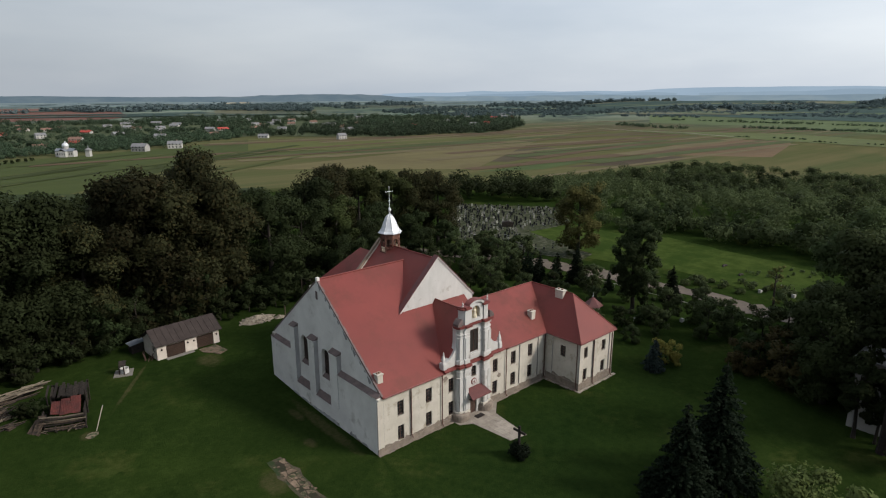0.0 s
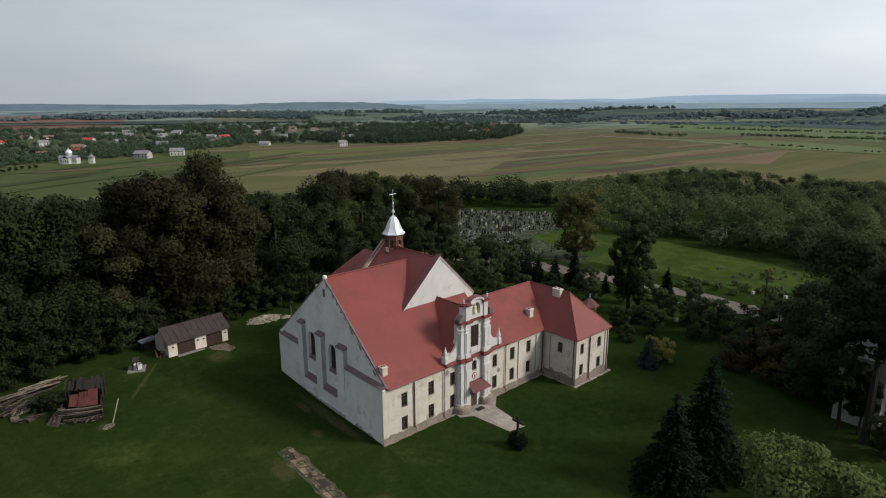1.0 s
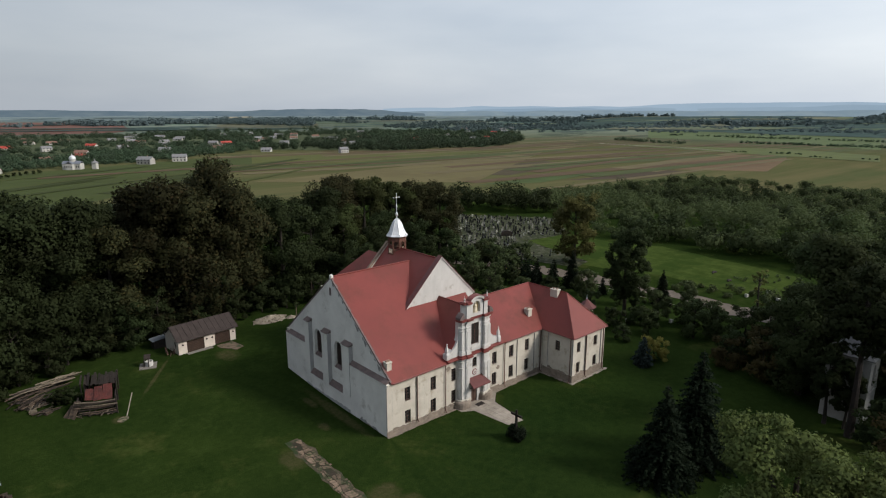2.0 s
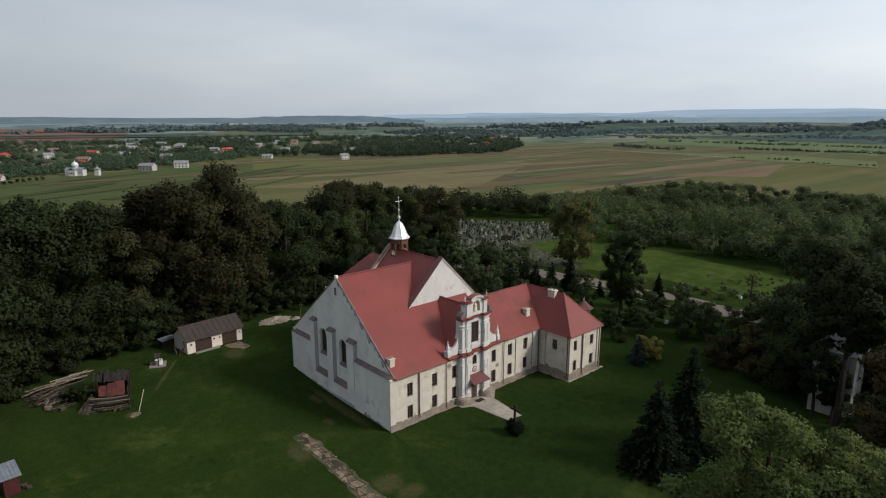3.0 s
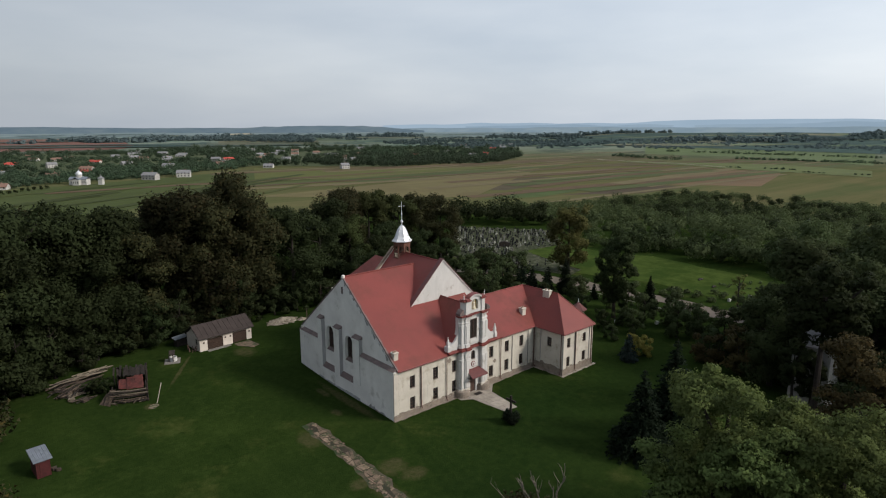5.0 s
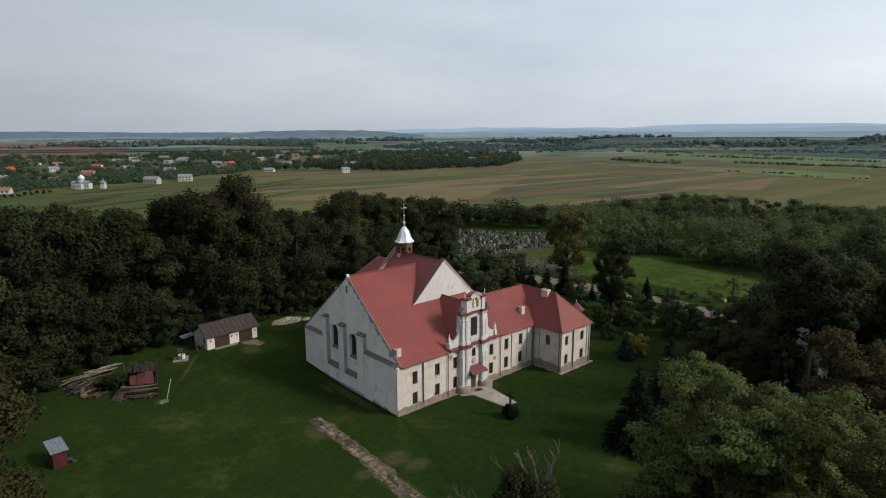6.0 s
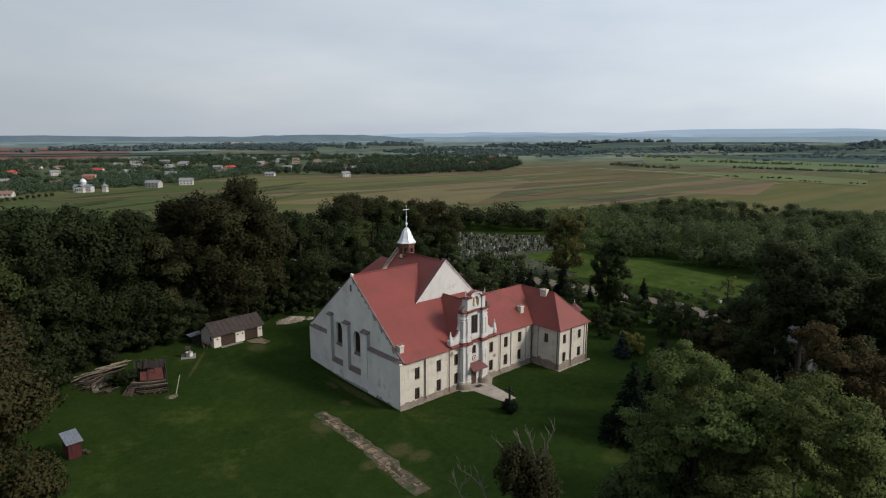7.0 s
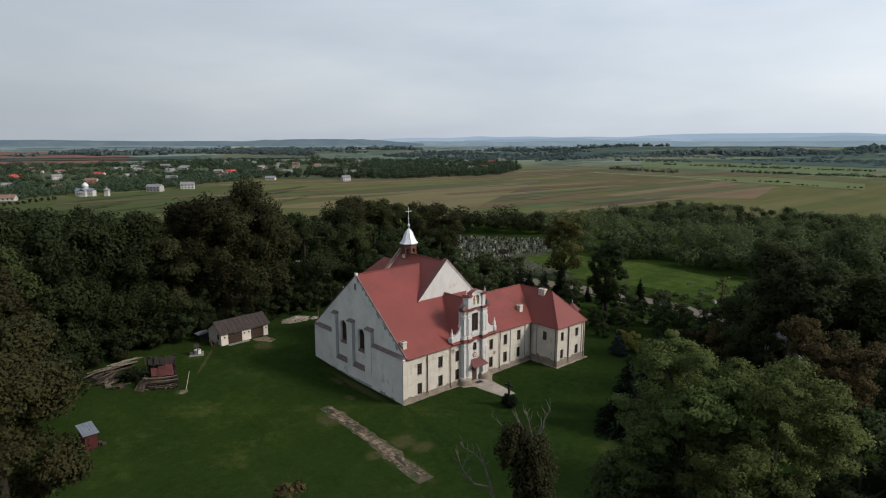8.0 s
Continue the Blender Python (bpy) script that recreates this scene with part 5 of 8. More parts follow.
for i in range(60):
    k = gp.random()
    x, y = path_at(k)
    x, y, r = x + gp.choice((-1, 1)) * gp.uniform(0.5, 1.0), y + gp.uniform(-0.4, 0.4), gp.uniform(0.08, 0.24)
    broken_slab([(x - r, y - r), (x + r, y - r * 0.8), (x + r * 0.9, y + r), (x - r, y + r * 0.7)], (0.7, 1.0))

# flagged forecourt at the door
court = thing("forecourt", (15, -3, 0), "pale flagstone forecourt before the church door", "paving", kind="structure")


def inside(p, poly):
    c = False
    for (ax, ay), (bx, by) in zip(poly, poly[1:] + poly[:1]):
        if (ay > p[1]) != (by > p[1]) and p[0] < (bx - ax) * (p[1] - ay) / (by - ay) + ax:
            c = not c
    return c


COURT = [(11.6, -1.5), (13.2, -2.4), (13.9, -8.3), (16.4, -8.8), (17.3, -2.6), (19.6, -0.6), (19.6, -0.15), (11.6, -0.15)]
flag_mesh = []
for v in range(4):
    bm = box(-0.43, 0.43, -0.43, 0.43, -0.1, 0.055, 0.015)
    for vert in bm.verts:
        vert.co.x *= 0.94 + 0.05 * v % 0.11
        vert.co.x += random.uniform(-0.02, 0.02)
        vert.co.y += random.uniform(-0.02, 0.02)
    me = bpy.data.meshes.new("flagstone")
    bm.to_mesh(me)
    bm.free()
    me.materials.append(M_FLAG)
    flag_mesh.append(me)
k = 0
for i in range(12):
    for j in range(12):
        x, y = 11.8 + i * 0.88 + 0.1, -9.2 + j * 0.88
        if y < -0.5 and all(inside((x + a, y + b), COURT) for a in (-0.42, 0.42) for b in (-0.42, 0.42)):
            k += 1
            f = new("flagstone", flag_mesh[k % 4])
            f.parent = court
            f.matrix_parent_inverse = court.matrix_basis.inverted()
            f.matrix_basis = pose(x, y, 0.0, random.uniform(-1, 1), random.uniform(-1, 1), random.uniform(-2, 2))
part("edge_paving", prism(COURT, "z", -0.3, 0.035), M_FLAG, court)
solid("door_mat", box(14.5, 15.9, -2.0, -1.2, 0.05, 0.09, 0.01), M_IRON, "dark rubber mat on the flagstones", "mat")
for x0, x1, y0, y1 in ((-0.3, 12.0, -0.5, -0.14), (19.5, 30.4, -0.55, -0.14)):
    n = int((x1 - x0) / 1.1)
    for i in range(n):
        a, b = x0 + (x1 - x0) * i / n, x0 + (x1 - x0) * (i + 1) / n
        part("skirt_stone", box(a + 0.01, b - 0.01, y0 + random.uniform(-0.1, 0.1), y1, -0.3, 0.05 + random.uniform(-0.02, 0.03)), M_PLINTH, church)


# ---- leaves and trees ----
def leaf_arrays(centres, radii, per, size, seed, squash=0.8, up=0.35, ruffle=0.6, fuzz=(0.5, 1.18), corners=4, round_crown=0.5):
    """Leaf clumps over the skins of many small lobes: corner points, and normals that follow lobe and crown."""
    g = np.random.default_rng(seed)
    centres = np.asarray(centres, float)
    c = np.repeat(centres, per, axis=0)
    r = np.repeat(np.asarray(radii, float), per)
    d = g.normal(size=c.shape)
    d /= np.linalg.norm(d, axis=1)[:, None]
    rad = r * g.uniform(*fuzz, len(r))
    p = c + d * rad[:, None] * np.array([1, 1, squash])
    nrm = d + g.normal(scale=ruffle, size=d.shape) + np.array([0, 0, up])
    nrm /= np.linalg.norm(nrm, axis=1)[:, None]
    out = p - centres.mean(axis=0)
    out /= np.linalg.norm(out, axis=1)[:, None] + 1e-6
    soft = 0.6 * d + 0.45 * nrm + round_crown * out + np.array([0, 0, 0.15])
    soft /= np.linalg.norm(soft, axis=1)[:, None]
    nrm *= np.where((nrm * soft).sum(axis=1) < 0, -1.0, 1.0)[:, None]
    a = np.cross(nrm, g.normal(size=d.shape))
    a /= np.linalg.norm(a, axis=1)[:, None]
    b = np.cross(nrm, a)
    s = (size * g.uniform(0.6, 1.35, len(r)))[:, None]
    if corners == 3:
        v = np.stack([p - a * s * 0.68, p + a * s * 0.36 - b * s * 0.54, p + a * s * 0.36 + b * s * 0.54], axis=1)
    else:
        fold = nrm * s * 0.18
        v = np.stack([p - a * s * 0.62, p - b * s * 0.40 + fold, p + a * s * 0.62, p + b * s * 0.40 + fold], axis=1)
    return v.reshape(-1, 3), np.repeat(soft, corners, axis=0)


def leaf_mesh(name, leaves, material, corners=4):
    v, soft = leaves
    me = bpy.data.meshes.new(name)
    n = len(v) // corners
    me.vertices.add(len(v))
    me.vertices.foreach_set("co", v.astype(np.float32).ravel())
    me.loops.add(n * corners)
    me.loops.foreach_set("vertex_index", np.arange(n * corners, dtype=np.int32))
    me.polygons.add(n)
    me.polygons.foreach_set("loop_start", np.arange(0, n * corners, corners, dtype=np.int32))
    me.update(calc_edges=True)
    me.validate()
    me.shade_smooth()
    me.attributes.new("custom_normal", "FLOAT_VECTOR", "POINT").data.foreach_set("vector", soft.astype(np.float32).ravel())
    me.materials.append(material)
    return me


def broadleaf(name, h, r, material, seed, lobes=58, per=105, leaf=0.6, low=0.22, label="", category="tree", group="", bark=None, lobe=(0.15, 0.28), subs=9, ruffle=0.6, fuzz=(0.5, 1.18), squash=0.8, up=0.35, limbs=12, corners=3):
    """A broad-leaved tree: tapered trunk, limbs to the lobes, crown of many small leaves."""
    g = random.Random(seed)
    tree = thing(name, (0, 0, 0), label, category, group)
    zc, hz = h * (low + 1) / 2, h * (1 - low) / 2
    # boughs carry the lobes, so that the outline is uneven
    boughs = [(Vector((0, 0, zc + hz * 0.5)), r * 0.42)]
    for i in range(subs):
        u, w = -0.95 + 1.65 * (i + g.uniform(0.2, 0.8)) / subs, i * 2.4 + g.uniform(-0.5, 0.5)
        prof = math.sqrt(max(0.4 if u < 0 and low < 0.1 else 0.05, 1 - abs(u) ** 2.2))
        q = r * prof * g.uniform(0.5, 0.72)
        boughs.append((Vector((q * math.cos(w), q * math.sin(w), zc + hz * u)), r * g.uniform(0.3, 0.44)))
    centres, radii = [], []
    while len(centres) < lobes:
        c, br = boughs[g.randrange(len(boughs))]
        d = Vector((g.gauss(0, 1), g.gauss(0, 1), g.gauss(0.25, 0.85))).normalized()
        lr = r * g.uniform(*lobe)
        p = c + d * br * g.uniform(0.55, 1.0)
        if p.z - lr < 0.2 or p.z > h - lr * 0.5:
            p.z = min(max(p.z, lr + 0.2), h - lr * 0.5)
        centres.append(tuple(p))
        radii.append(lr)
    bm = bmesh.new()
    lean = Vector((g.uniform(-0.4, 0.4), g.uniform(-0.4, 0.4), 0))
    add_tube(bm, [Vector((0, 0, -0.4)), Vector((0, 0, h * 0.1)), lean + Vector((0, 0, h * 0.4)), lean * 1.5 + Vector((0, 0, h * 0.8))], [h * 0.028, h * 0.021, h * 0.015, h * 0.004], 7)
    for c in centres[:limbs]:
        z0 = max(h * 0.15, min(c[2] - h * 0.08, h * 0.65))
        add_tube(bm, [lean * (z0 / h) + Vector((0, 0, z0)), Vector((c[0] * 0.5, c[1] * 0.5, (z0 + c[2]) / 2)), Vector(c)], [h * 0.007, h * 0.0045, h * 0.0015], 5)
    part("trunk", bm, bark or M_BARK, tree)
    ob = new("crown", leaf_mesh("crown", leaf_arrays(centres, radii, per, leaf, seed, squash, up, ruffle, fuzz, corners), material, corners))
    ob.parent = tree
    return tree


def conifer(name, h, r, material, seed, label, category="tree", group="", leaf=0.5, dense=1.0):
    """A spruce: straight trunk, whorls of drooping boughs set with short needle sprays."""
    g = random.Random(seed)
    tree = thing(name, (0, 0, 0), label, category, group)
    part("trunk", tube([(0, 0, -0.3), (0, 0, h * 0.5), (0, 0, h)], [h * 0.02, h * 0.012, 0.03], 6), M_BARK, tree)
    pts, sizes = [], []
    levels = int(h * 2.2)
    for i in range(levels):
        k = i / levels
        z = h * (0.04 + 0.95 * k)
        rr = r * (1 - k) ** 0.9 * g.uniform(0.82, 1.12) + 0.12
        n = max(5, int(15 * (1 - k) * dense + 4))
        for j in range(n):
            w = g.uniform(0, math.tau)
            ln = rr * g.uniform(0.75, 1.1)
            m = max(2, int(ln / (leaf * 0.42)))
            for q in range(m):
                t = (q + 0.6) / m
                pts.append((ln * t * math.cos(w) + g.uniform(-0.12, 0.12), ln * t * math.sin(w) + g.uniform(-0.12, 0.12), z - 0.32 * ln * t * t + 0.1 * t))
                sizes.append(leaf * (1.15 - 0.5 * t))
    v = leaf_arrays(pts, np.asarray(sizes) * 0.3, 2, leaf, seed, 0.5, 0.5)
    ob = new("crown", leaf_mesh("crown", v, material))
    ob.parent = tree
    return tree


def plant(proto, x, y, scale=1.0, turn=None, wide=1.0, label=""):
    turn = (x * 1.7 + y * 2.3) % math.tau if turn is None else turn
    m = Matrix.Translation((x, y, ground_z(x, y))) @ Matrix.Rotation(turn, 4, "Z") @ Matrix.Diagonal((scale * wide, scale * wide, scale, 1))
    ob = copy_thing(proto, m)
    if label:
        ob["label"] = label
    return ob


def drop_proto(proto):
    for o in (*proto.children_recursive, proto):
        bpy.data.objects.remove(o)


P_RUST = [broadleaf("oak_tree", 28, 9.0, L_RUST, 11 + i, 100, 220, 0.40, 0.02, "tall broad oak with rust-tinged dark foliage", group="woodland trees") for i in range(2)]
P_DARK = [broadleaf("lime_tree", 26, 8.5, L_DARK, 21 + i, 96, 220, 0.40, 0.02, "tall dense tree, shade put into its deep green foliage", group="woodland trees") for i in range(3)]
P_UNDER = [broadleaf("hazel_tree", 12, 4.2, L_DARK, 91 + i, 46, 130, 0.27, 0.02, "low dense tree at the foot of the wood", group="understorey trees") for i in range(2)]
P_OAK = [broadleaf("ash_tree", 22, 6.8, L_OAK, 31 + i, 80, 190, 0.40, 0.02, "tall olive-green tree in the wood", group="woodland trees") for i in range(2)]
P_GROVE = [broadleaf("maple_tree", 26, 8.5, L_GROVE, 24 + i, 100, 190, 0.42, 0.02, "tall leafy tree beside the lane, light put into its mid-green foliage", group="woodland trees") for i in range(2)]
P_SMALL = [broadleaf("fruit_tree", 8, 3.4, L_GROVE, 41 + i, 34, 110, 0.3, 0.12, "small round dark green garden tree", group="small trees") for i in range(2)]
P_BUSH = [broadleaf("bush", 4.5, 2.6, m, 51 + i, 30, 110, 0.25, 0.02, lb, "bush", "bushes") for i, (m, lb) in enumerate(((L_DARK, "dense dark green bush on the grass"), (L_BROWN, "rusty brown bush beside the trees"), (L_YELLOW, "yellowing autumn bush beside a spruce")))]
def stand(proto, *spots):
    """Plant one kind of tree at (x, y, size)."""
    for x, y, size in spots:
        plant(proto, x, y, size)


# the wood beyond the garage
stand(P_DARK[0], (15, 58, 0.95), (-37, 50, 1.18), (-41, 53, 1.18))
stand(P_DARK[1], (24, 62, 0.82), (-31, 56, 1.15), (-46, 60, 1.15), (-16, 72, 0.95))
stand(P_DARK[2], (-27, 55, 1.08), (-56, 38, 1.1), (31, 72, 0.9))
stand(P_OAK[0], (20, 74, 0.85))
stand(P_OAK[1], (-46, 44, 1.17))
plant(P_RUST[0], 2.0, 58, 1.2, 0.6, 0.84)
stand(P_RUST[0], (-11, 63, 0.97), (-18, 56, 0.82), (-4, 72, 0.95))
stand(P_RUST[1], (-8, 57, 1.13), (-3, 56, 1.0), (-34, 64, 1.0), (8, 70, 0.95))
stand(P_RUST[0], (-1, 61, 1.06), (6, 60, 1.0))
stand(P_DARK[1], (-34, 53, 0.95), (-40, 48, 0.95))
stand(P_DARK[2], (-24, 56, 0.98), (-29, 52.5, 0.8))
# behind the church
stand(P_DARK[0], (48, 68, 0.62), (52, 54, 0.42))
stand(P_DARK[1], (58, 66, 0.5), (30, 52, 0.5))
stand(P_DARK[2], (66, 62, 0.4), (40, 56, 0.55))
stand(P_OAK[0], (51, 80, 1.03), (62, 80, 0.98), (36, 66, 0.85))
stand(P_OAK[1], (57, 86, 1.05))
stand(P_RUST[0], (44, 84, 0.9), (74, 74, 0.8))
stand(P_RUST[1], (38, 76, 0.92), (69, 78, 0.82))
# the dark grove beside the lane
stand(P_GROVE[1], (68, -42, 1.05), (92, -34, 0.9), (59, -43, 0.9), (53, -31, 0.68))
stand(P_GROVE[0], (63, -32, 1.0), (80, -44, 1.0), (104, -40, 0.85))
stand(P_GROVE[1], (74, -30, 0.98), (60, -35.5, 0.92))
stand(P_OAK[0], (72, -56, 1.0))
stand(P_OAK[1], (57, -50, 1.0))
# lower growth along the wood's edge
stand(P_DARK[1], (-52, 50, 1.18), (36, -58, 0.75))
stand(P_UNDER[0], (-50, 38, 1.08), (-22, 53, 0.87), (-36, 48, 0.87), (-31, 51, 0.91), (6, 56, 0.87), (-46, 41, 0.98), (-41, 44.5, 1.0), (-3, 55, 0.82), (-55, 34, 1.08), (-44, 36, 1.52))
stand(P_UNDER[1], (34, -50, 1.43), (-12, 54, 0.66), (-6, 53, 0.91), (-17, 51.5, 0.87), (-27, 50.5, 0.91), (-34, 46.5, 0.91), (0, 53.5, 0.87), (-12, 52.5, 0.82), (-22, 51, 0.91), (-39, 42, 0.98))
# small trees round the lane and the gardens
stand(P_SMALL[0], (60, 46, 1.0), (56, 42, 0.9), (71, 44, 0.9), (63, 34, 0.7), (46, 24, 0.8), (54, 24, 0.8), (68, 50, 1.0), (62, 54, 1.1), (48, 34, 1.0))
stand(P_SMALL[1], (66, 43, 1.1), (73, 41, 1.15), (58, 36, 0.8), (50, 30, 0.9), (70, 20, 0.8), (64, 38, 0.9), (74, 54, 1.0), (76, 22, 0.6), (44, 40, 1.1))
stand(P_SMALL[0], (53, 6, 0.5), (46, 0, 0.35), (70, 10, 0.6), (66, 16, 0.7), (58, 18, 0.7))
stand(P_SMALL[1], (58, -3, 0.75), (66, -1, 0.9), (49, 14, 0.6), (62, 12, 0.6), (78, 10, 0.7))
stand(P_SMALL[0], (71, -10, 0.75), (66, -13, 0.8), (78, -26, 0.9), (92, -27, 0.9), (69, -6, 1.0))
stand(P_SMALL[1], (72, -20, 1.1), (63, -10, 1.0), (66, -18, 1.0))
# bushes
stand(P_BUSH[0], (8, 54, 1.5), (13, 53, 1.2), (-22, 51, 1.2), (20, 52, 1.4), (60, 22, 0.8), (43, 10, 0.7), (-30.3, 35.9, 0.5), (-29.2, 35.2, 0.5), (-12, 52, 1.0), (52, -2, 0.7), (66, 26, 0.8), (-30, 48, 1.2), (-38, 43, 1.3))
stand(P_BUSH[0], (-45, 37, 1.2), (-52, 32, 1.3), (-18, 52, 1.0), (-5, 52.5, 1.0), (2, 53, 1.1), (26, 52, 1.3), (32, 46, 1.2), (57, 3, 0.9), (61, 1, 0.8), (67, 4, 0.8), (58, -20, 1.2), (66, -24, 1.2), (-31.0, 36.3, 0.42))
stand(P_BUSH[1], (55, -20, 1.2), (55, -25, 1.4), (62, -22, 1.3))
stand(P_BUSH[2], (48.4, -10.4, 0.95))
P_THUJA = conifer("thuja", 5.0, 1.2, L_SPRUCE, 61, "dark slender thuja beside the road", group="thujas", leaf=0.3, dense=1.4)
for x, y, s in ((69, 36, 1.2), (70.5, 33.5, 1.2), (72.5, 30, 1.25), (67, 39, 1.1), (74, 17, 0.9), (76, 13, 1.0), (64.6, 33.2, 1.2), (66.0, 30.6, 1.25), (68.2, 27.6, 1.2), (66.8, 33.0, 1.3)):
    plant(P_THUJA, x, y, s)
P_SPRUCE = conifer("spruce", 16, 4.6, L_SPRUCE, 62, "dark dense spruce on the lawn", group="spruces", leaf=0.33, dense=1.7)
plant(P_SPRUCE, 25.0, -28.6, 0.89, None, 1.2)
plant(P_SPRUCE, 18.5, -27.8, 0.72, None, 1.3)
plant(P_SPRUCE, 73, 25, 0.58)
plant(P_SPRUCE, 77, 4, 0.5)
P_BLUE = conifer("blue_spruce", 5.0, 1.8, L_BLUE, 63, "small blue-grey spruce on the lawn", leaf=0.35, dense=1.4)
plant(P_BLUE, 45.2, -10.0, 1.05)
for p in (P_THUJA, P_SPRUCE, P_BLUE, *P_UNDER, *P_RUST, *P_DARK, *P_GROVE, *P_OAK, *P_SMALL, *P_BUSH):
    drop_proto(p)


def place(tree, x, y, turn=0.0):
    tree.matrix_basis = pose(x, y, ground_z(x, y), 0, 0, turn)
    return tree


place(broadleaf("pine_tree", 19.5, 4.6, L_DARK, 71, 210, 150, 0.28, 0.2, "tall pine with a bare trunk and dark crown", lobe=(0.11, 0.2), subs=22, ruffle=0.8, fuzz=(0.3, 1.3)), 64.8, 5.7)
place(broadleaf("poplar_tree", 20.5, 6.2, L_OLIVE, 72, 110, 90, 0.45, 0.08, "tall yellowing tree beside the cemetery", subs=14), 92.5, 38.5)
place(broadleaf("birch_tree", 12, 1.9, L_OLIVE, 73, 22, 40, 0.22, 0.2, "thin half-bare birch beside the lane"), 83.2, -13.5)
place(broadleaf("oak_tree", 23, 5.6, L_DARK, 85, 110, 120, 0.4, 0.56, "tall dark oak with a bare trunk beside a tower", bark=M_LOG_DARK, **dict(lobe=(0.12, 0.24), subs=12, limbs=22)), 44.9, -39.7)
place(broadleaf("elder_tree", 11.5, 2.4, L_DARK, 86, 90, 130, 0.24, 0.3, "dark elder in front of a white wall"), 46.3, -36.4)
place(broadleaf("elder_tree", 8.8, 2.1, L_DARK, 87, 70, 130, 0.24, 0.3, "dark elder in front of a white wall"), 46.6, -38.6)
place(broadleaf("elder_tree", 6.5, 2.6, L_DARK, 88, 60, 130, 0.24, 0.05, "dark elder in front of a white wall"), 43.5, -42.5)
# big trees close below the camera's line
NEAR = dict(lobe=(0.07, 0.18), subs=13, ruffle=0.9, fuzz=(0.25, 1.3), squash=0.5, up=0.6, limbs=3)
WIDE = dict(lobe=(0.10, 0.20), subs=12, ruffle=0.8, fuzz=(0.3, 1.3))
place(broadleaf("walnut_tree", 28.0, 6.0, L_LIGHT, 74, 300, 360, 0.165, 0.02, "tall spreading walnut with fresh green foliage", **NEAR), -6.9, -47.7)
place(broadleaf("walnut_tree", 27.2, 6.4, L_LIGHT, 75, 310, 360, 0.165, 0.02, "tall spreading walnut with fresh green foliage", **NEAR), -5.8, -54.2)
place(broadleaf("walnut_tree", 22.4, 5.2, L_LIGHT, 79, 190, 340, 0.165, 0.05, "lower walnut with olive-green foliage", **NEAR), -11.4, -54.2)
place(broadleaf("elm_tree", 18.0, 5.6, L_DARK, 80, 130, 170, 0.34, 0.03, "dark elm beside the walnuts", **WIDE), 1.0, -59.5)
place(broadleaf("walnut_tree", 26.0, 5.0, L_LIGHT, 84, 200, 320, 0.17, 0.02, "walnut with fresh green foliage between two others", **NEAR), -6.6, -51.4)
place(broadleaf("elm_tree", 18.5, 6.0, L_GROVE, 81, 140, 230, 0.26, 0.02, "dull green elm under the walnuts", **WIDE), -9.6, -46.8)
place(broadleaf("walnut_tree", 24.6, 5.4, L_LIGHT, 82, 170, 330, 0.17, 0.2, "low walnut with dull green foliage between taller ones", **NEAR), -9.7, -48.8)
place(broadleaf("chestnut_tree", 22.4, 5.2, L_BROWN, 76, 130, 230, 0.23, 0.4, "chestnut with rusty brown foliage", **WIDE), 17.2, -52.0)
place(broadleaf("elm_tree", 16.5, 5.4, L_DARK, 89, 110, 150, 0.3, 0.03, "dark elm below a rusty chestnut", **WIDE), 12.5, -54.5)
place(broadleaf("chestnut_tree", 27.5, 6.9, L_CHESTNUT, 77, 240, 300, 0.27, 0.02, "big chestnut with dull olive and rusty foliage", **dict(WIDE, lobe=(0.13, 0.23), limbs=1)), -50.7, -7.2)
place(broadleaf("chestnut_tree", 26.0, 6.5, L_CHESTNUT, 83, 200, 190, 0.38, 0.06, "chestnut with dark olive foliage at the lawn's edge", **dict(WIDE, lobe=(0.13, 0.23), limbs=1)), -49.5, 24)
place(broadleaf("ash_tree", 21.0, 3.2, L_BROWN, 78, 36, 130, 0.34, 0.3, "ash tree with thinning rusty crown", **WIDE), -38.5, -38.5)


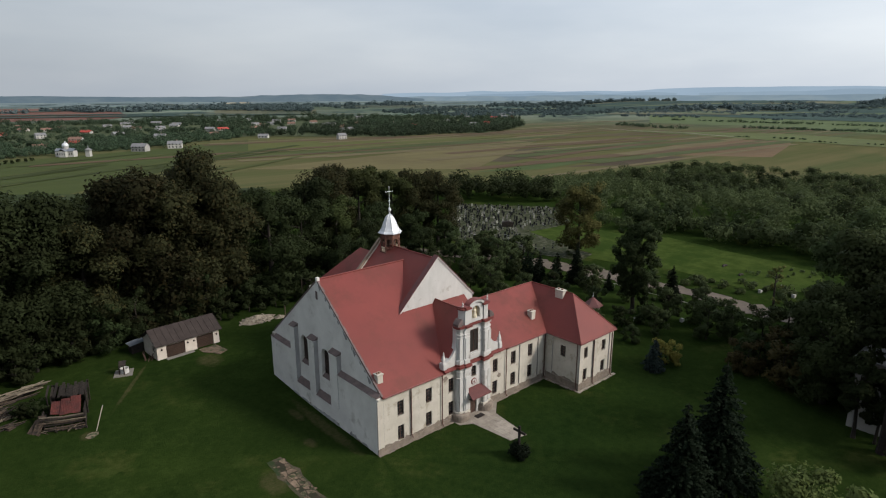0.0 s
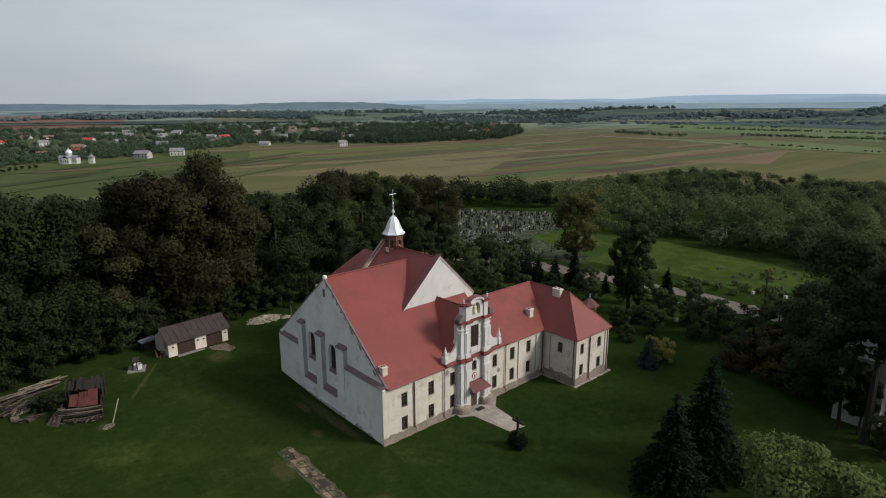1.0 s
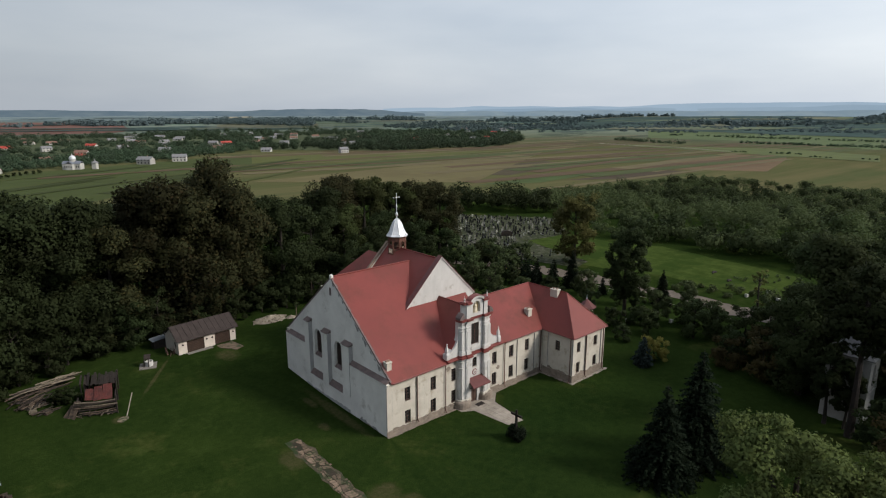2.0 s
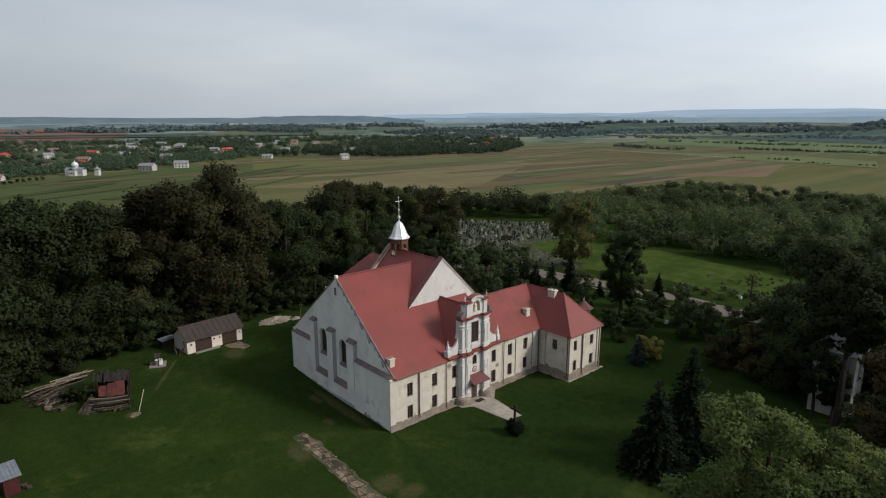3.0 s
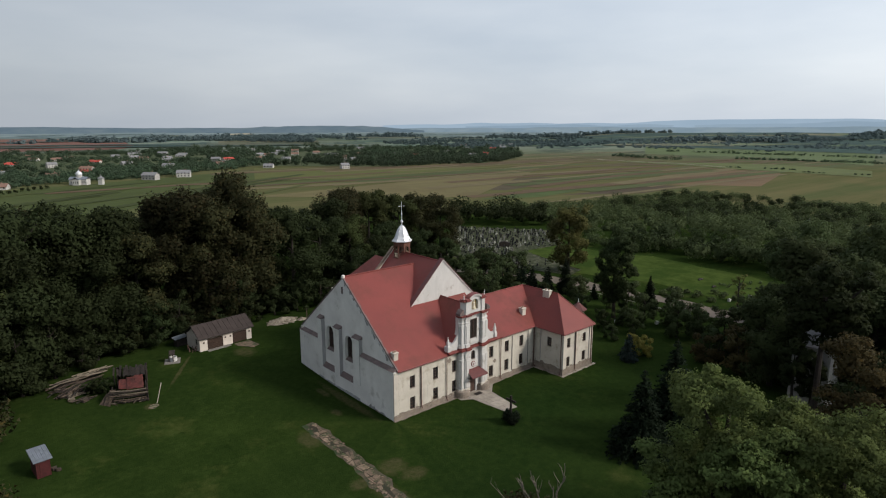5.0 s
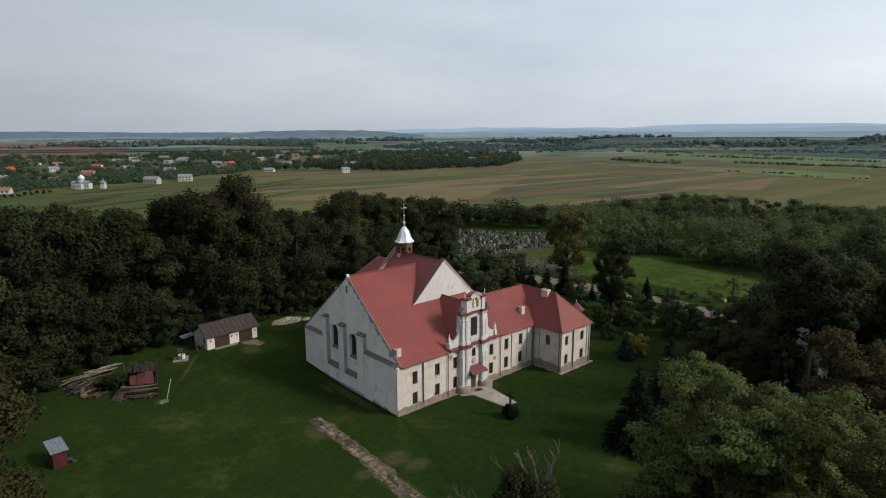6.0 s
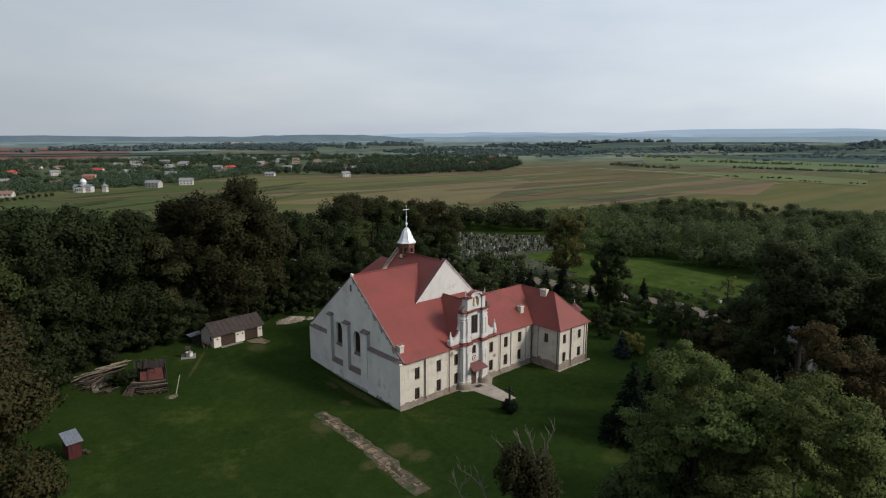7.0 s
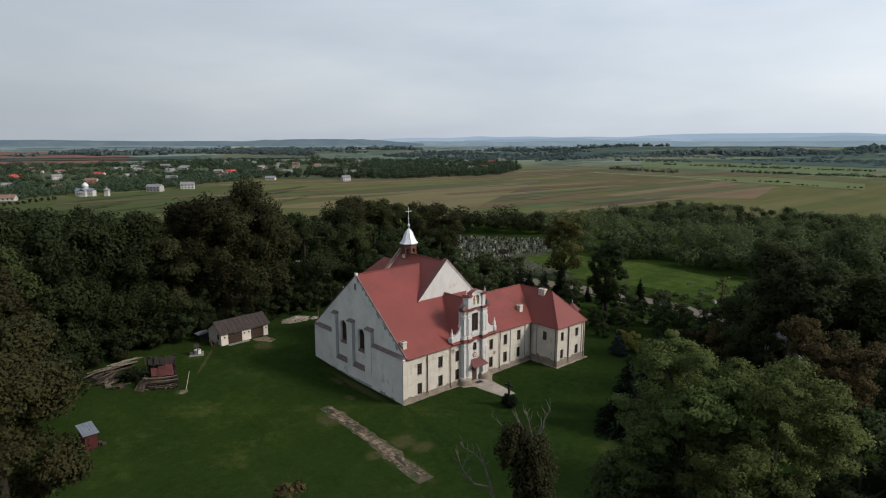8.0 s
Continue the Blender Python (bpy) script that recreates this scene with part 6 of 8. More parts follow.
def dead_tree(x, y):
    """A dying tree: ivy round the stem, pale bare limbs above, a second bare stem that forks."""
    g = random.Random(9)
    tree = thing("dead_tree", (x, y, 0), "dying tree with bare branches and ivied trunk", "tree")
    part("trunk", tube([(x, y, -0.3), (x + 0.2, y, 9.0), (x + 0.2, y - 0.05, 19.6)], [0.6, 0.5, 0.3], 8), M_BARK, tree)

    def limb(pts, rad, twigs):
        """One bare limb along a bent line, thinning out, with short forked twigs."""
        bm = bmesh.new()
        pts = [Vector(p) for p in pts]
        n = len(pts)
        fine = []
        for a, b in zip(pts, pts[1:]):
            fine += [a, a.lerp(b, 0.5) + Vector((g.uniform(-0.1, 0.1), g.uniform(-0.1, 0.1), g.uniform(-0.05, 0.08)))]
        fine.append(pts[-1])
        add_tube(bm, fine, [rad * (1 - 0.75 * i / (len(fine) - 1)) for i in range(len(fine))], 6)
        for _ in range(twigs):
            f = g.uniform(0.35, 1.0) * (n - 1)
            i = min(int(f), n - 2)
            p = pts[i].lerp(pts[i + 1], f - i)
            d = ((pts[i + 1] - pts[i]).normalized() + Vector((g.gauss(0, 0.6), g.gauss(0, 0.6), g.gauss(0.2, 0.35)))).normalized()
            q = p + d * g.uniform(0.25, 0.6)
            e = q + (d + Vector((g.gauss(0, 0.4), g.gauss(0, 0.4), 0.4))).normalized() * g.uniform(0.15, 0.4)
            add_tube(bm, [p, q, e], [rad * 0.32, rad * 0.22, rad * 0.12], 4)
        part("branch", bm, M_DEADWOOD, tree)
    crotch = (-23.85, -45.25, 20.2)
    limb([crotch, (-24.30, -44.65, 21.2), (-24.55, -44.35, 22.0), (-24.80, -44.10, 22.75)], 0.085, 7)
    limb([crotch, (-24.00, -45.00, 21.6), (-24.25, -44.75, 22.95)], 0.080, 6)
    limb([crotch, (-23.65, -45.50, 21.1), (-23.55, -45.60, 22.4)], 0.095, 5)
    limb([(-23.65, -45.50, 21.0), (-23.45, -45.75, 22.1), (-23.2, -46.1, 23.1)], 0.080, 7)
    limb([(-24.6, -44.4, 20.6), (-25.15, -43.70, 21.3), (-25.5, -43.3, 21.9)], 0.045, 5)
    # the second stem
    low = (-25.75, -43.05, 16.8)
    part("stem", tube([(x, y, 8.0), (-25.3, -43.7, 13.5), low], [0.24, 0.18, 0.13], 6), M_DEADWOOD, tree)
    limb([low, (-26.10, -42.65, 18.6), (-26.35, -42.4, 19.8)], 0.11, 6)
    limb([(-26.1, -42.65, 18.6), (-26.6, -42.1, 19.4), (-27.1, -41.65, 19.75)], 0.06, 7)
    limb([low, (-26.55, -42.2, 17.0), (-27.15, -41.6, 18.1), (-27.55, -41.25, 19.7)], 0.09, 9)
    limb([(-27.15, -41.6, 18.1), (-26.9, -41.85, 19.1)], 0.05, 4)
    cs, rs = [], []
    for i in range(150):
        z = 9.0 + 11.5 * (i + g.random()) / 150
        w = 1.3 - 0.55 * smooth01(18.8, 20.5, z)
        a, q = i * 2.4, math.sqrt(g.random()) * w
        cs.append((-23.9 + q * math.cos(a), -45.3 + q * math.sin(a), z))
        rs.append(g.uniform(0.4, 0.65))
    for _ in range(30):
        cs.append((-24.9 + g.gauss(0, 0.42), -44.25 + g.gauss(0, 0.42), g.uniform(18.4, 21.2)))
        rs.append(g.uniform(0.3, 0.5))
    ob = new("ivy", leaf_mesh("ivy", leaf_arrays(cs, rs, 190, 0.15, 3, 1.5, 0.2, 0.7, (0.3, 1.4), 3), L_RUST, 3))
    ob.parent = tree
    ob.matrix_parent_inverse = tree.matrix_basis.inverted()
    return tree


dead_tree(-24.0, -45.2)


# ---- scrubland, far woods (uncountable) ----
# plan of the village: x, y, roof, width, storeys
VILLAGE = [(129, 602, "g", 13, 2), (167, 612, "g", 12, 2), (311, 1167, "w", 16, 2), (340, 1139, "w", 15, 1), (452, 1112, "b", 12, 1), (452, 1033, "w", 12, 1), (481, 1036, "g", 11, 1), (372, 604, "w", 9, 2), (307, 698, "g", 11, 1), (462, 1228, "w", 12, 1), (511, 1008, "b", 12, 1), (123, 1069, "b", 14, 1), (154, 962, "r", 13, 1), (96, 730, "r", 12, 1), (88, 874, "w", 10, 2), (106, 1222, "b", 16, 1), (652, 873, "g", 10, 1), (0, 580, "b", 12, 1), (225, 1136, "w", 12, 1), (277, 788, "b", 11, 1)]
VILLAGE += [(195, 754, "g", 12, 2), (579, 1042, "b", 12, 1), (60, 690, "b", 12, 1), (20, 760, "g", 12, 1), (110, 800, "b", 13, 1), (250, 930, "w", 12, 1), (180, 880, "g", 12, 1), (50, 960, "r", 14, 1), (390, 900, "b", 12, 1), (240, 1020, "b", 12, 1), (540, 930, "w", 10, 1), (20, 1050, "b", 15, 1), (300, 1300, "w", 14, 1), (760, 1150, "w", 14, 2), (980, 1010, "w", 14, 1), (1020, 960, "r", 14, 1), (1060, 940, "r", 12, 1), (1100, 1000, "w", 14, 1), (1200, 1100, "w", 16, 1), (1150, 1200, "b", 14, 1), (1300, 1150, "w", 16, 1)]
gv = random.Random(62)
while len(VILLAGE) < 66:
    x, y = gv.uniform(-20, 820), gv.uniform(600, 1300)
    if inside((x, y), [(-30, 640), (60, 620), (300, 760), (470, 640), (650, 580), (820, 760), (500, 1300), (100, 1250)]) and all(math.hypot(x - v[0], y - v[1]) > 32 for v in VILLAGE):
        VILLAGE.append((round(x), round(y), gv.choice("ggbwwbr"), gv.uniform(10, 15), gv.choice((1, 1, 2))))
HOUSES = [v[:2] for v in VILLAGE] + [(66, 590), (74, 592), (86, 574)]
# leaf colours carry the haze of distance: bluer and lighter than near trees
L_FAR = leaf_mat("hazed_foliage", (0.052, 0.075, 0.044), (0.028, 0.043, 0.027), speck=0.75)
L_FARTHER = leaf_mat("hazed_far_foliage", (0.076, 0.106, 0.106), (0.056, 0.081, 0.084), speck=0.85)

def scatter(name, poly, step, h, r, leaf, per, material, label, seed, gaps=0.0, category="scrub", lobes=3, clear=()):
    g = random.Random(seed)
    xs_, ys_ = [p[0] for p in poly], [p[1] for p in poly]
    cs, rs = [], []
    y = min(ys_)
    while y < max(ys_):
        x = min(xs_)
        while x < max(xs_):
            px, py = x + g.uniform(-0.5, 0.5) * step, y + g.uniform(-0.5, 0.5) * step
            x += step
            if not inside((px, py), poly) or noise.noise((px / (step * 7), py / (step * 7), seed)) < gaps:
                continue
            if any(abs(px - cx) < 11 and abs(py - cy) < 11 or abs(px - cx + 9) < 12 and abs(py - cy + 18) < 14 for cx, cy in clear):
                continue
            k = g.uniform(0.6, 1.25) * (1 + 0.5 * noise.noise((px / (step * 5), py / (step * 5), seed + 4.0)))
            z = ground_z(px, py)
            for _ in range(lobes):
                cs.append((px + g.uniform(-0.6, 0.6) * r, py + g.uniform(-0.6, 0.6) * r, z + h * k * g.uniform(0.3, 0.72)))
                rs.append(r * k * (g.uniform(0.55, 0.9) if lobes < 5 else g.uniform(0.4, 0.68)))
        y += step
    me = leaf_mesh(name, leaf_arrays(cs, rs, int(per * 1.25), leaf, seed, 0.9, 0.25, 0.2, (0.6, 1.1), 3, 0.0), material, 3)
    return tagged(new(name, me), label, category, kind="stuff")


scatter("scrub", [(134, 96), (160, 130), (196, 172), (324, 180), (417, 160), (430, 0), (330, -160), (180, -120), (128, -60), (127, -12), (131, 10), (136, 33), (130, 52), (146, 84)],
        8.6, 6.4, 4.8, 0.68, 44, L_SCRUB, "wide green scrubland of bushes and young trees", 81, -0.5, "scrub", 5)
scatter("scrub", [(140, 90), (170, 120), (210, 160), (320, 165), (400, 150), (420, 0), (330, -140), (190, -110), (140, -50), (140, 20)], 21, 9.5, 5.6, 0.8, 80, L_DARK, "darker young trees standing among the scrub", 99, -0.05, "scrub", 5)
scatter("scrub", [(133, 40), (140, 30), (134, 8), (130, -12), (136, -20), (150, 0), (154, 40), (142, 62)], 5.0, 9.0, 3.2, 0.8, 40, L_DARK, "dark hedge of trees along the meadow", 82, -0.9)
scatter("scrub", [(124, 124), (150, 90), (166, 108), (142, 150)], 5.0, 11.0, 3.4, 0.8, 44, L_DARK, "dark trees behind the cemetery", 83, -0.9)
scatter("scrub", [(84, 96), (118, 126), (110, 140), (76, 110)], 5.0, 10.0, 3.2, 0.8, 44, L_OAK, "trees at the cemetery's edge", 84, -0.7)
scatter("meadow_weeds", [(98, 0), (112, 4), (124, -8), (110, -17)], 2.6, 0.8, 0.7, 0.3, 14, L_SCRUB, "weeds and garden rows in the meadow", 97, -0.1, "weeds", 2)
scatter("roadside_bushes", [(88, 44), (92, 40), (92, 20), (100, 2), (104, -14), (98, -18), (90, 2), (88, 24)], 3.0, 1.6, 1.2, 0.45, 22, L_SCRUB, "low bushes and weeds along the road", 85, -0.1)
VILLAGE_WOOD = [(-60, 600), (11, 602), (40, 606), (85, 646), (126, 628), (198, 679), (252, 694), (313, 744), (380, 668), (453, 600), (551, 618), (602, 572), (804, 672), (1040, 890), (1020, 1160), (780, 1280), (620, 1419), (422, 1448), (289, 1399), (186, 1413), (-20, 1430), (-90, 900)]
scatter("far_woods", VILLAGE_WOOD, 18, 7.2, 5.6, 1.35, 24, L_FAR, "dense dark green trees among the village houses", 86, -0.08, "woodland", 4, HOUSES)
scatter("far_woods", VILLAGE_WOOD, 42, 12.5, 7.0, 1.5, 48, L_FAR, "taller trees standing out among the village gardens", 87, -0.25, "woodland", 4, HOUSES)
scatter("far_woods", [(-60, 585), (8, 566), (48, 598), (100, 606), (140, 620), (185, 626), (215, 676), (260, 694), (330, 748), (345, 800), (220, 800), (60, 720), (-60, 680)], 11, 8.2, 4.8, 1.15, 40, L_FAR, "garden trees along the edge of the village", 94, -0.5, "woodland", 3, HOUSES)
scatter("far_woods", [(330, 745), (450, 612), (480, 596), (650, 576), (840, 700), (620, 900)], 10, 9.5, 6, 1.4, 27, L_FAR, "dark copse at the edge of the plain", 93, -0.25, "woodland", 3, HOUSES)
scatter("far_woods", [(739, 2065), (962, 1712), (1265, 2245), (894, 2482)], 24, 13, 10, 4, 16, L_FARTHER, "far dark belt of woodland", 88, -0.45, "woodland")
# hedges between the green fields, trees along the field road
for i, (out, step, h, r, gap) in enumerate((
        ([(1012, 374), (1023, 271), (1027, 167), (1024, 60), (1036, 60), (1040, 167), (1036, 272), (1024, 376)], 5.5, 3.6, 3.0, -0.45),
        ([(1221, 609), (1216, 458), (1228, 317), (1223, 210), (1238, 210), (1242, 318), (1230, 459), (1234, 612)], 7, 4.4, 3.6, -0.25),
        ([(958, 588), (916, 509), (888, 412), (902, 406), (936, 502), (980, 584)], 8, 6.5, 4.2, -0.3),
        ([(779, 287), (786, 232), (790, 178), (795, 178), (791, 233), (784, 288)], 5, 1.8, 1.6, -0.3),
        ([(755, 205), (757, 160), (760, 100), (765, 100), (762, 161), (760, 206)], 5, 1.6, 1.5, 0.0))):
    scatter("far_woods", out, step, h, r, 1.5, 12, L_FAR, "thin hedge with low trees between the fields", 120 + i, gap, "woodland", 2)
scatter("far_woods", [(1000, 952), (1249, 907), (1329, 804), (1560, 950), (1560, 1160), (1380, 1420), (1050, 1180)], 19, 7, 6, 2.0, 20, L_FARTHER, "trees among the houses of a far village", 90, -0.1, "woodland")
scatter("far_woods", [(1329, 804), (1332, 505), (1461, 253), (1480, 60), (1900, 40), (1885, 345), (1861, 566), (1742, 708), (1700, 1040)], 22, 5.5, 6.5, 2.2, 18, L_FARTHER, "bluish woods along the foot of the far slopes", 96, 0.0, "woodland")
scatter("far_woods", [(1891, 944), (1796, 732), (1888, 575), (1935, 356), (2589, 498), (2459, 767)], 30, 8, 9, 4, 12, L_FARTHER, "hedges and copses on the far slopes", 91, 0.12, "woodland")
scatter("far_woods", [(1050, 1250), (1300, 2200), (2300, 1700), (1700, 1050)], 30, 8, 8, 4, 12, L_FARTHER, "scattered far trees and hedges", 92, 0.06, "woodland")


# ---- distance: low hills and far mountains ----
def hills(name, a0, a1, near, far, profile, material, label, seed, rough=5.0):
    """A ridge seen from the church hill: azimuth from north to east in degrees, crest height from the profile with small rises."""
    verts, faces, n = [], [], 160
    for i in range(n + 1):
        k = i / n
        az = radians(a0 + (a1 - a0) * k)
        f = k * (len(profile) - 1)
        j = min(int(f), len(profile) - 2)
        crest = profile[j] + (profile[j + 1] - profile[j]) * (f - j) + rough * noise.noise((k * 18, seed, 0)) + 1.5 * noise.noise((k * 60, seed, 2))
        for q in range(5):
            d = near + (far - near) * q / 4
            wob = 1 + 0.03 * noise.noise((k * 9, 1.0, seed))
            verts.append((15 + d * wob * math.sin(az), 15 + d * wob * math.cos(az), -16 + (crest + 16) * smooth01(0, 4, q)))
    for i in range(n):
        for q in range(4):
            faces.append((i * 5 + q, i * 5 + q + 1, i * 5 + 6 + q, i * 5 + 5 + q))
    me = bpy.data.meshes.new(name)
    me.from_pydata(verts, [], faces)
    me.materials.append(material)
    me.shade_smooth()
    tagged(new(name, me), label, "hills", kind="structure")


# the haze over ridges and mountains is put into these glowing colours
M_HILL_FAR = haze_backdrop_mat("hazed_wooded_ridge", (0.118, 0.168, 0.210), (0.158, 0.208, 0.240), 0.004)
M_HILL_PATCHY = haze_backdrop_mat("hazed_patchy_slopes", (0.200, 0.275, 0.335), (0.245, 0.315, 0.360), 0.006)
M_MOUNT = haze_backdrop_mat("hazed_mountain", (0.315, 0.420, 0.530), (0.340, 0.445, 0.555), 0.0012)
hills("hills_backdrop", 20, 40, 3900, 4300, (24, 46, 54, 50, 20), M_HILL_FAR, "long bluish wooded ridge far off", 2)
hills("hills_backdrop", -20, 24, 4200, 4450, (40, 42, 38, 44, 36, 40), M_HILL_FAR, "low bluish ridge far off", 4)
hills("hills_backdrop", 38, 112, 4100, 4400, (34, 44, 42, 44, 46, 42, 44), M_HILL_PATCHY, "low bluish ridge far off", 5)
M_MOUNT_NEAR = haze_backdrop_mat("hazed_slope", (0.260, 0.355, 0.455), (0.290, 0.385, 0.480), 0.002)
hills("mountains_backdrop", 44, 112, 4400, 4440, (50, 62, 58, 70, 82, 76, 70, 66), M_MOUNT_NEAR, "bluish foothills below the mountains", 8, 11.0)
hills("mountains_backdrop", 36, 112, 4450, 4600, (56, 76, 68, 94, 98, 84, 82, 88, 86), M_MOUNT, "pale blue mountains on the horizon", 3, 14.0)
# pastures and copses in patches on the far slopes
# haze tint of the distance put into the pasture and wood colours
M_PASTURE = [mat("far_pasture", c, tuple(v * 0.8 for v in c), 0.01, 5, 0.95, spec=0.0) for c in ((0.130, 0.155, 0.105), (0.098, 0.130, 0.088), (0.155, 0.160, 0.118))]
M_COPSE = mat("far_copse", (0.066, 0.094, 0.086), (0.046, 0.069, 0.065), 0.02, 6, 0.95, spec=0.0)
SLOPE = [(15 + d * math.sin(radians(a)), 15 + d * math.cos(radians(a))) for a, d in ((47, 1950), (56, 1750), (66, 1560), (76, 1440), (86, 1380), (100, 1350), (100, 2900), (86, 2900), (72, 2900), (58, 2800), (47, 2600))]
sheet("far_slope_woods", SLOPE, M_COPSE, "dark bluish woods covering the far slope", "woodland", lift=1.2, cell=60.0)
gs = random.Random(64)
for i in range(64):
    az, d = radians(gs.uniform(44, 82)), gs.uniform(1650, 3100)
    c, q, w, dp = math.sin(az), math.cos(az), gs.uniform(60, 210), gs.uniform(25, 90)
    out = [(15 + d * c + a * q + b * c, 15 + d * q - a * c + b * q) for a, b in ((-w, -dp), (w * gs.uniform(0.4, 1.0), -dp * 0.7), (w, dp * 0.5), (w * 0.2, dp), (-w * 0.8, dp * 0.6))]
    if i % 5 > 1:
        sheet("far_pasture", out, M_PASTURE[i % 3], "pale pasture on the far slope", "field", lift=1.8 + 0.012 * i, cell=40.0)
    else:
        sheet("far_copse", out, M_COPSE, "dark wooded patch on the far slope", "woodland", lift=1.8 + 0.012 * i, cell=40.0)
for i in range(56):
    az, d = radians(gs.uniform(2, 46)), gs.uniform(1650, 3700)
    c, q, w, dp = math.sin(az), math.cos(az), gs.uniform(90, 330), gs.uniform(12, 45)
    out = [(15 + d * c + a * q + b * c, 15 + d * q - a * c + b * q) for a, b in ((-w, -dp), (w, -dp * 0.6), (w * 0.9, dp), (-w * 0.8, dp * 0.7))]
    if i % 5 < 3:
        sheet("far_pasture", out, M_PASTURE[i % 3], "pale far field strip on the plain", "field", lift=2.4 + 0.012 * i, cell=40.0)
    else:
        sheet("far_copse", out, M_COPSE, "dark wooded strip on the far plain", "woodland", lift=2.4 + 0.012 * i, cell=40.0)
# far woods and hedges in layers towards the horizon
g = random.Random(77)
for i in range(9):
    az, d = radians(8 + 10.5 * i + g.uniform(-4, 4)), g.uniform(1800, 3000)
    c, q, w, dp = math.sin(az), math.cos(az), g.uniform(160, 420), g.uniform(50, 120)
    out = [(15 + d * c + a * q + b * c, 15 + d * q - a * c + b * q) for a, b in ((-w, -dp), (w, -dp * 0.6), (w * 0.8, dp), (-w * 0.7, dp * 0.7))]
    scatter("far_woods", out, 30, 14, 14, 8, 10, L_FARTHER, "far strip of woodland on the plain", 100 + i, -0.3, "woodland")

# ---- the garage ----
def turned(x, y, deg):
    return Matrix.Translation((x, y, ground_z(x, y))) @ Matrix.Rotation(radians(deg), 4, "Z")


def put(name, bm, m, material, parent, label=""):
    bm.transform(m)
    return part(name, bm, material, parent, label)


G = turned(-12.2, 42.4, 5.0)
garage = thing("garage", G.translation, "cream double garage with grey-brown sheet roof", "garage")
put("front_wall", wall([0, 10.2], [(0, 2.55), (10.2, 2.55)], -0.4, [(1.45, 4.45, -0.05, 2.1, 0), (6.35, 9.2, -0.05, 2.1, 0)], "y", 0, 0.3), G, M_GARAGE, garage)
put("side_wall", wall([0.3, 2.5, 5.0], [(0.3, 2.55), (2.5, 4.2), (5.0, 2.55)], -0.4, [(1.0, 1.8, 1.0, 2.1, 0)], "x", 0, 0.3), G, M_GARAGE, garage)
put("side_wall", wall([0.3, 2.5, 5.0], [(0.3, 2.55), (2.5, 4.2), (5.0, 2.55)], -0.4, [], "x", 9.9, 10.2), G, M_GARAGE, garage)
put("back_wall", box(0, 10.2, 5.0, 5.3, -0.4, 2.55), G, M_GARAGE, garage)
put("window", box(0.1, 0.14, 1.0, 1.8, 1.0, 2.1), G, M_GLASS, garage)
for y0, z0 in ((-0.45, 2.45), (5.7, 2.45)):
    rf = put("roof", slab([(-0.35, y0, z0), (10.55, y0, z0), (10.55, 2.6, 4.45), (-0.35, 2.6, 4.45)], 0.09), G, M_GARAGE_ROOF, garage, "weathered ribbed sheet roof")
    if y0 < 0:
        for i in range(12):
            x = -0.3 + i * 0.985
            put("seam", slab([(x, y0 - 0.01, z0 + 0.06), (x + 0.06, y0 - 0.01, z0 + 0.06), (x + 0.06, 2.6, 4.51), (x, 2.6, 4.51)], 0.06), G, M_GARAGE_ROOF, rf)
for a, b in ((1.45, 4.45), (6.35, 9.2)):
    d = put("garage_door", box(a, b, 0.16, 0.22, -0.02, 2.1), G, M_GARAGE_DOOR, garage, "brown ribbed up-and-over door")
    for i in range(7):
        put("slat", box(a + 0.04, b - 0.04, 0.12, 0.16, 0.03 + i * 0.295, 0.29 + i * 0.295), G, M_GARAGE_DOOR, d)
for x in (0.75, 4.9, 5.9, 9.75):
    bm = lathe([(0.16, 0), (0.16, 0.08), (0.1, 0.12)], 10)
    bm.transform(pose(x, 0, 1.6, 90))
    put("wall_lamp", bm, G, M_IRON, garage, "round black wall lamp")
put("threshold", box(1.2, 5.6, -0.9, 0.0, -0.3, 0.06), G, M_CONCRETE, garage)
A = turned(-5.9, 38.3, 5)
solid("driveway_slab", prism([(0.4, 4.1), (3.3, 4.1), (3.6, 0.6), (2.0, 0.0), (1.2, 1.4), (0.4, 2.6)], "z", ground_z(-4, 40) - 0.3, ground_z(-4, 40) + 0.07), M_SLAB, "broken concrete slab before the garage door", "slab").matrix_basis = Matrix.Translation((-5.9, 38.3, 0)) @ Matrix.Rotation(radians(5), 4, "Z")
L = turned(-13.4, 47.6, 5)
leanto = thing("lean_to", L.translation, "small lean-to shed with pale tin roof", "shed")
put("wall", box(-1.1, 0.9, 0.3, 1.7, -0.3, 1.5), L, M_LOG_DARK, leanto)
put("roof", slab([(-1.4, 0.0, 1.52), (1.1, 0.0, 1.8), (1.1, 2.0, 1.8), (-1.4, 2.0, 1.52)], 0.06), L, M_TIN, leanto)
bm = bmesh.new()
for i in range(14):
    x, y = random.uniform(-1.5, -0.2), random.uniform(0.5, 3.5)
    add_tube(bm, [(x, y, 0.1), (x + random.uniform(-0.5, 0.5), y + random.uniform(-0.7, 0.7), random.uniform(0.6, 1.5))], [0.06, 0.04], 5)
bm.transform(G)
solid("scrap_heap", bm, M_DARKWOOD, "heap of dark boards beside the garage", "scrap")

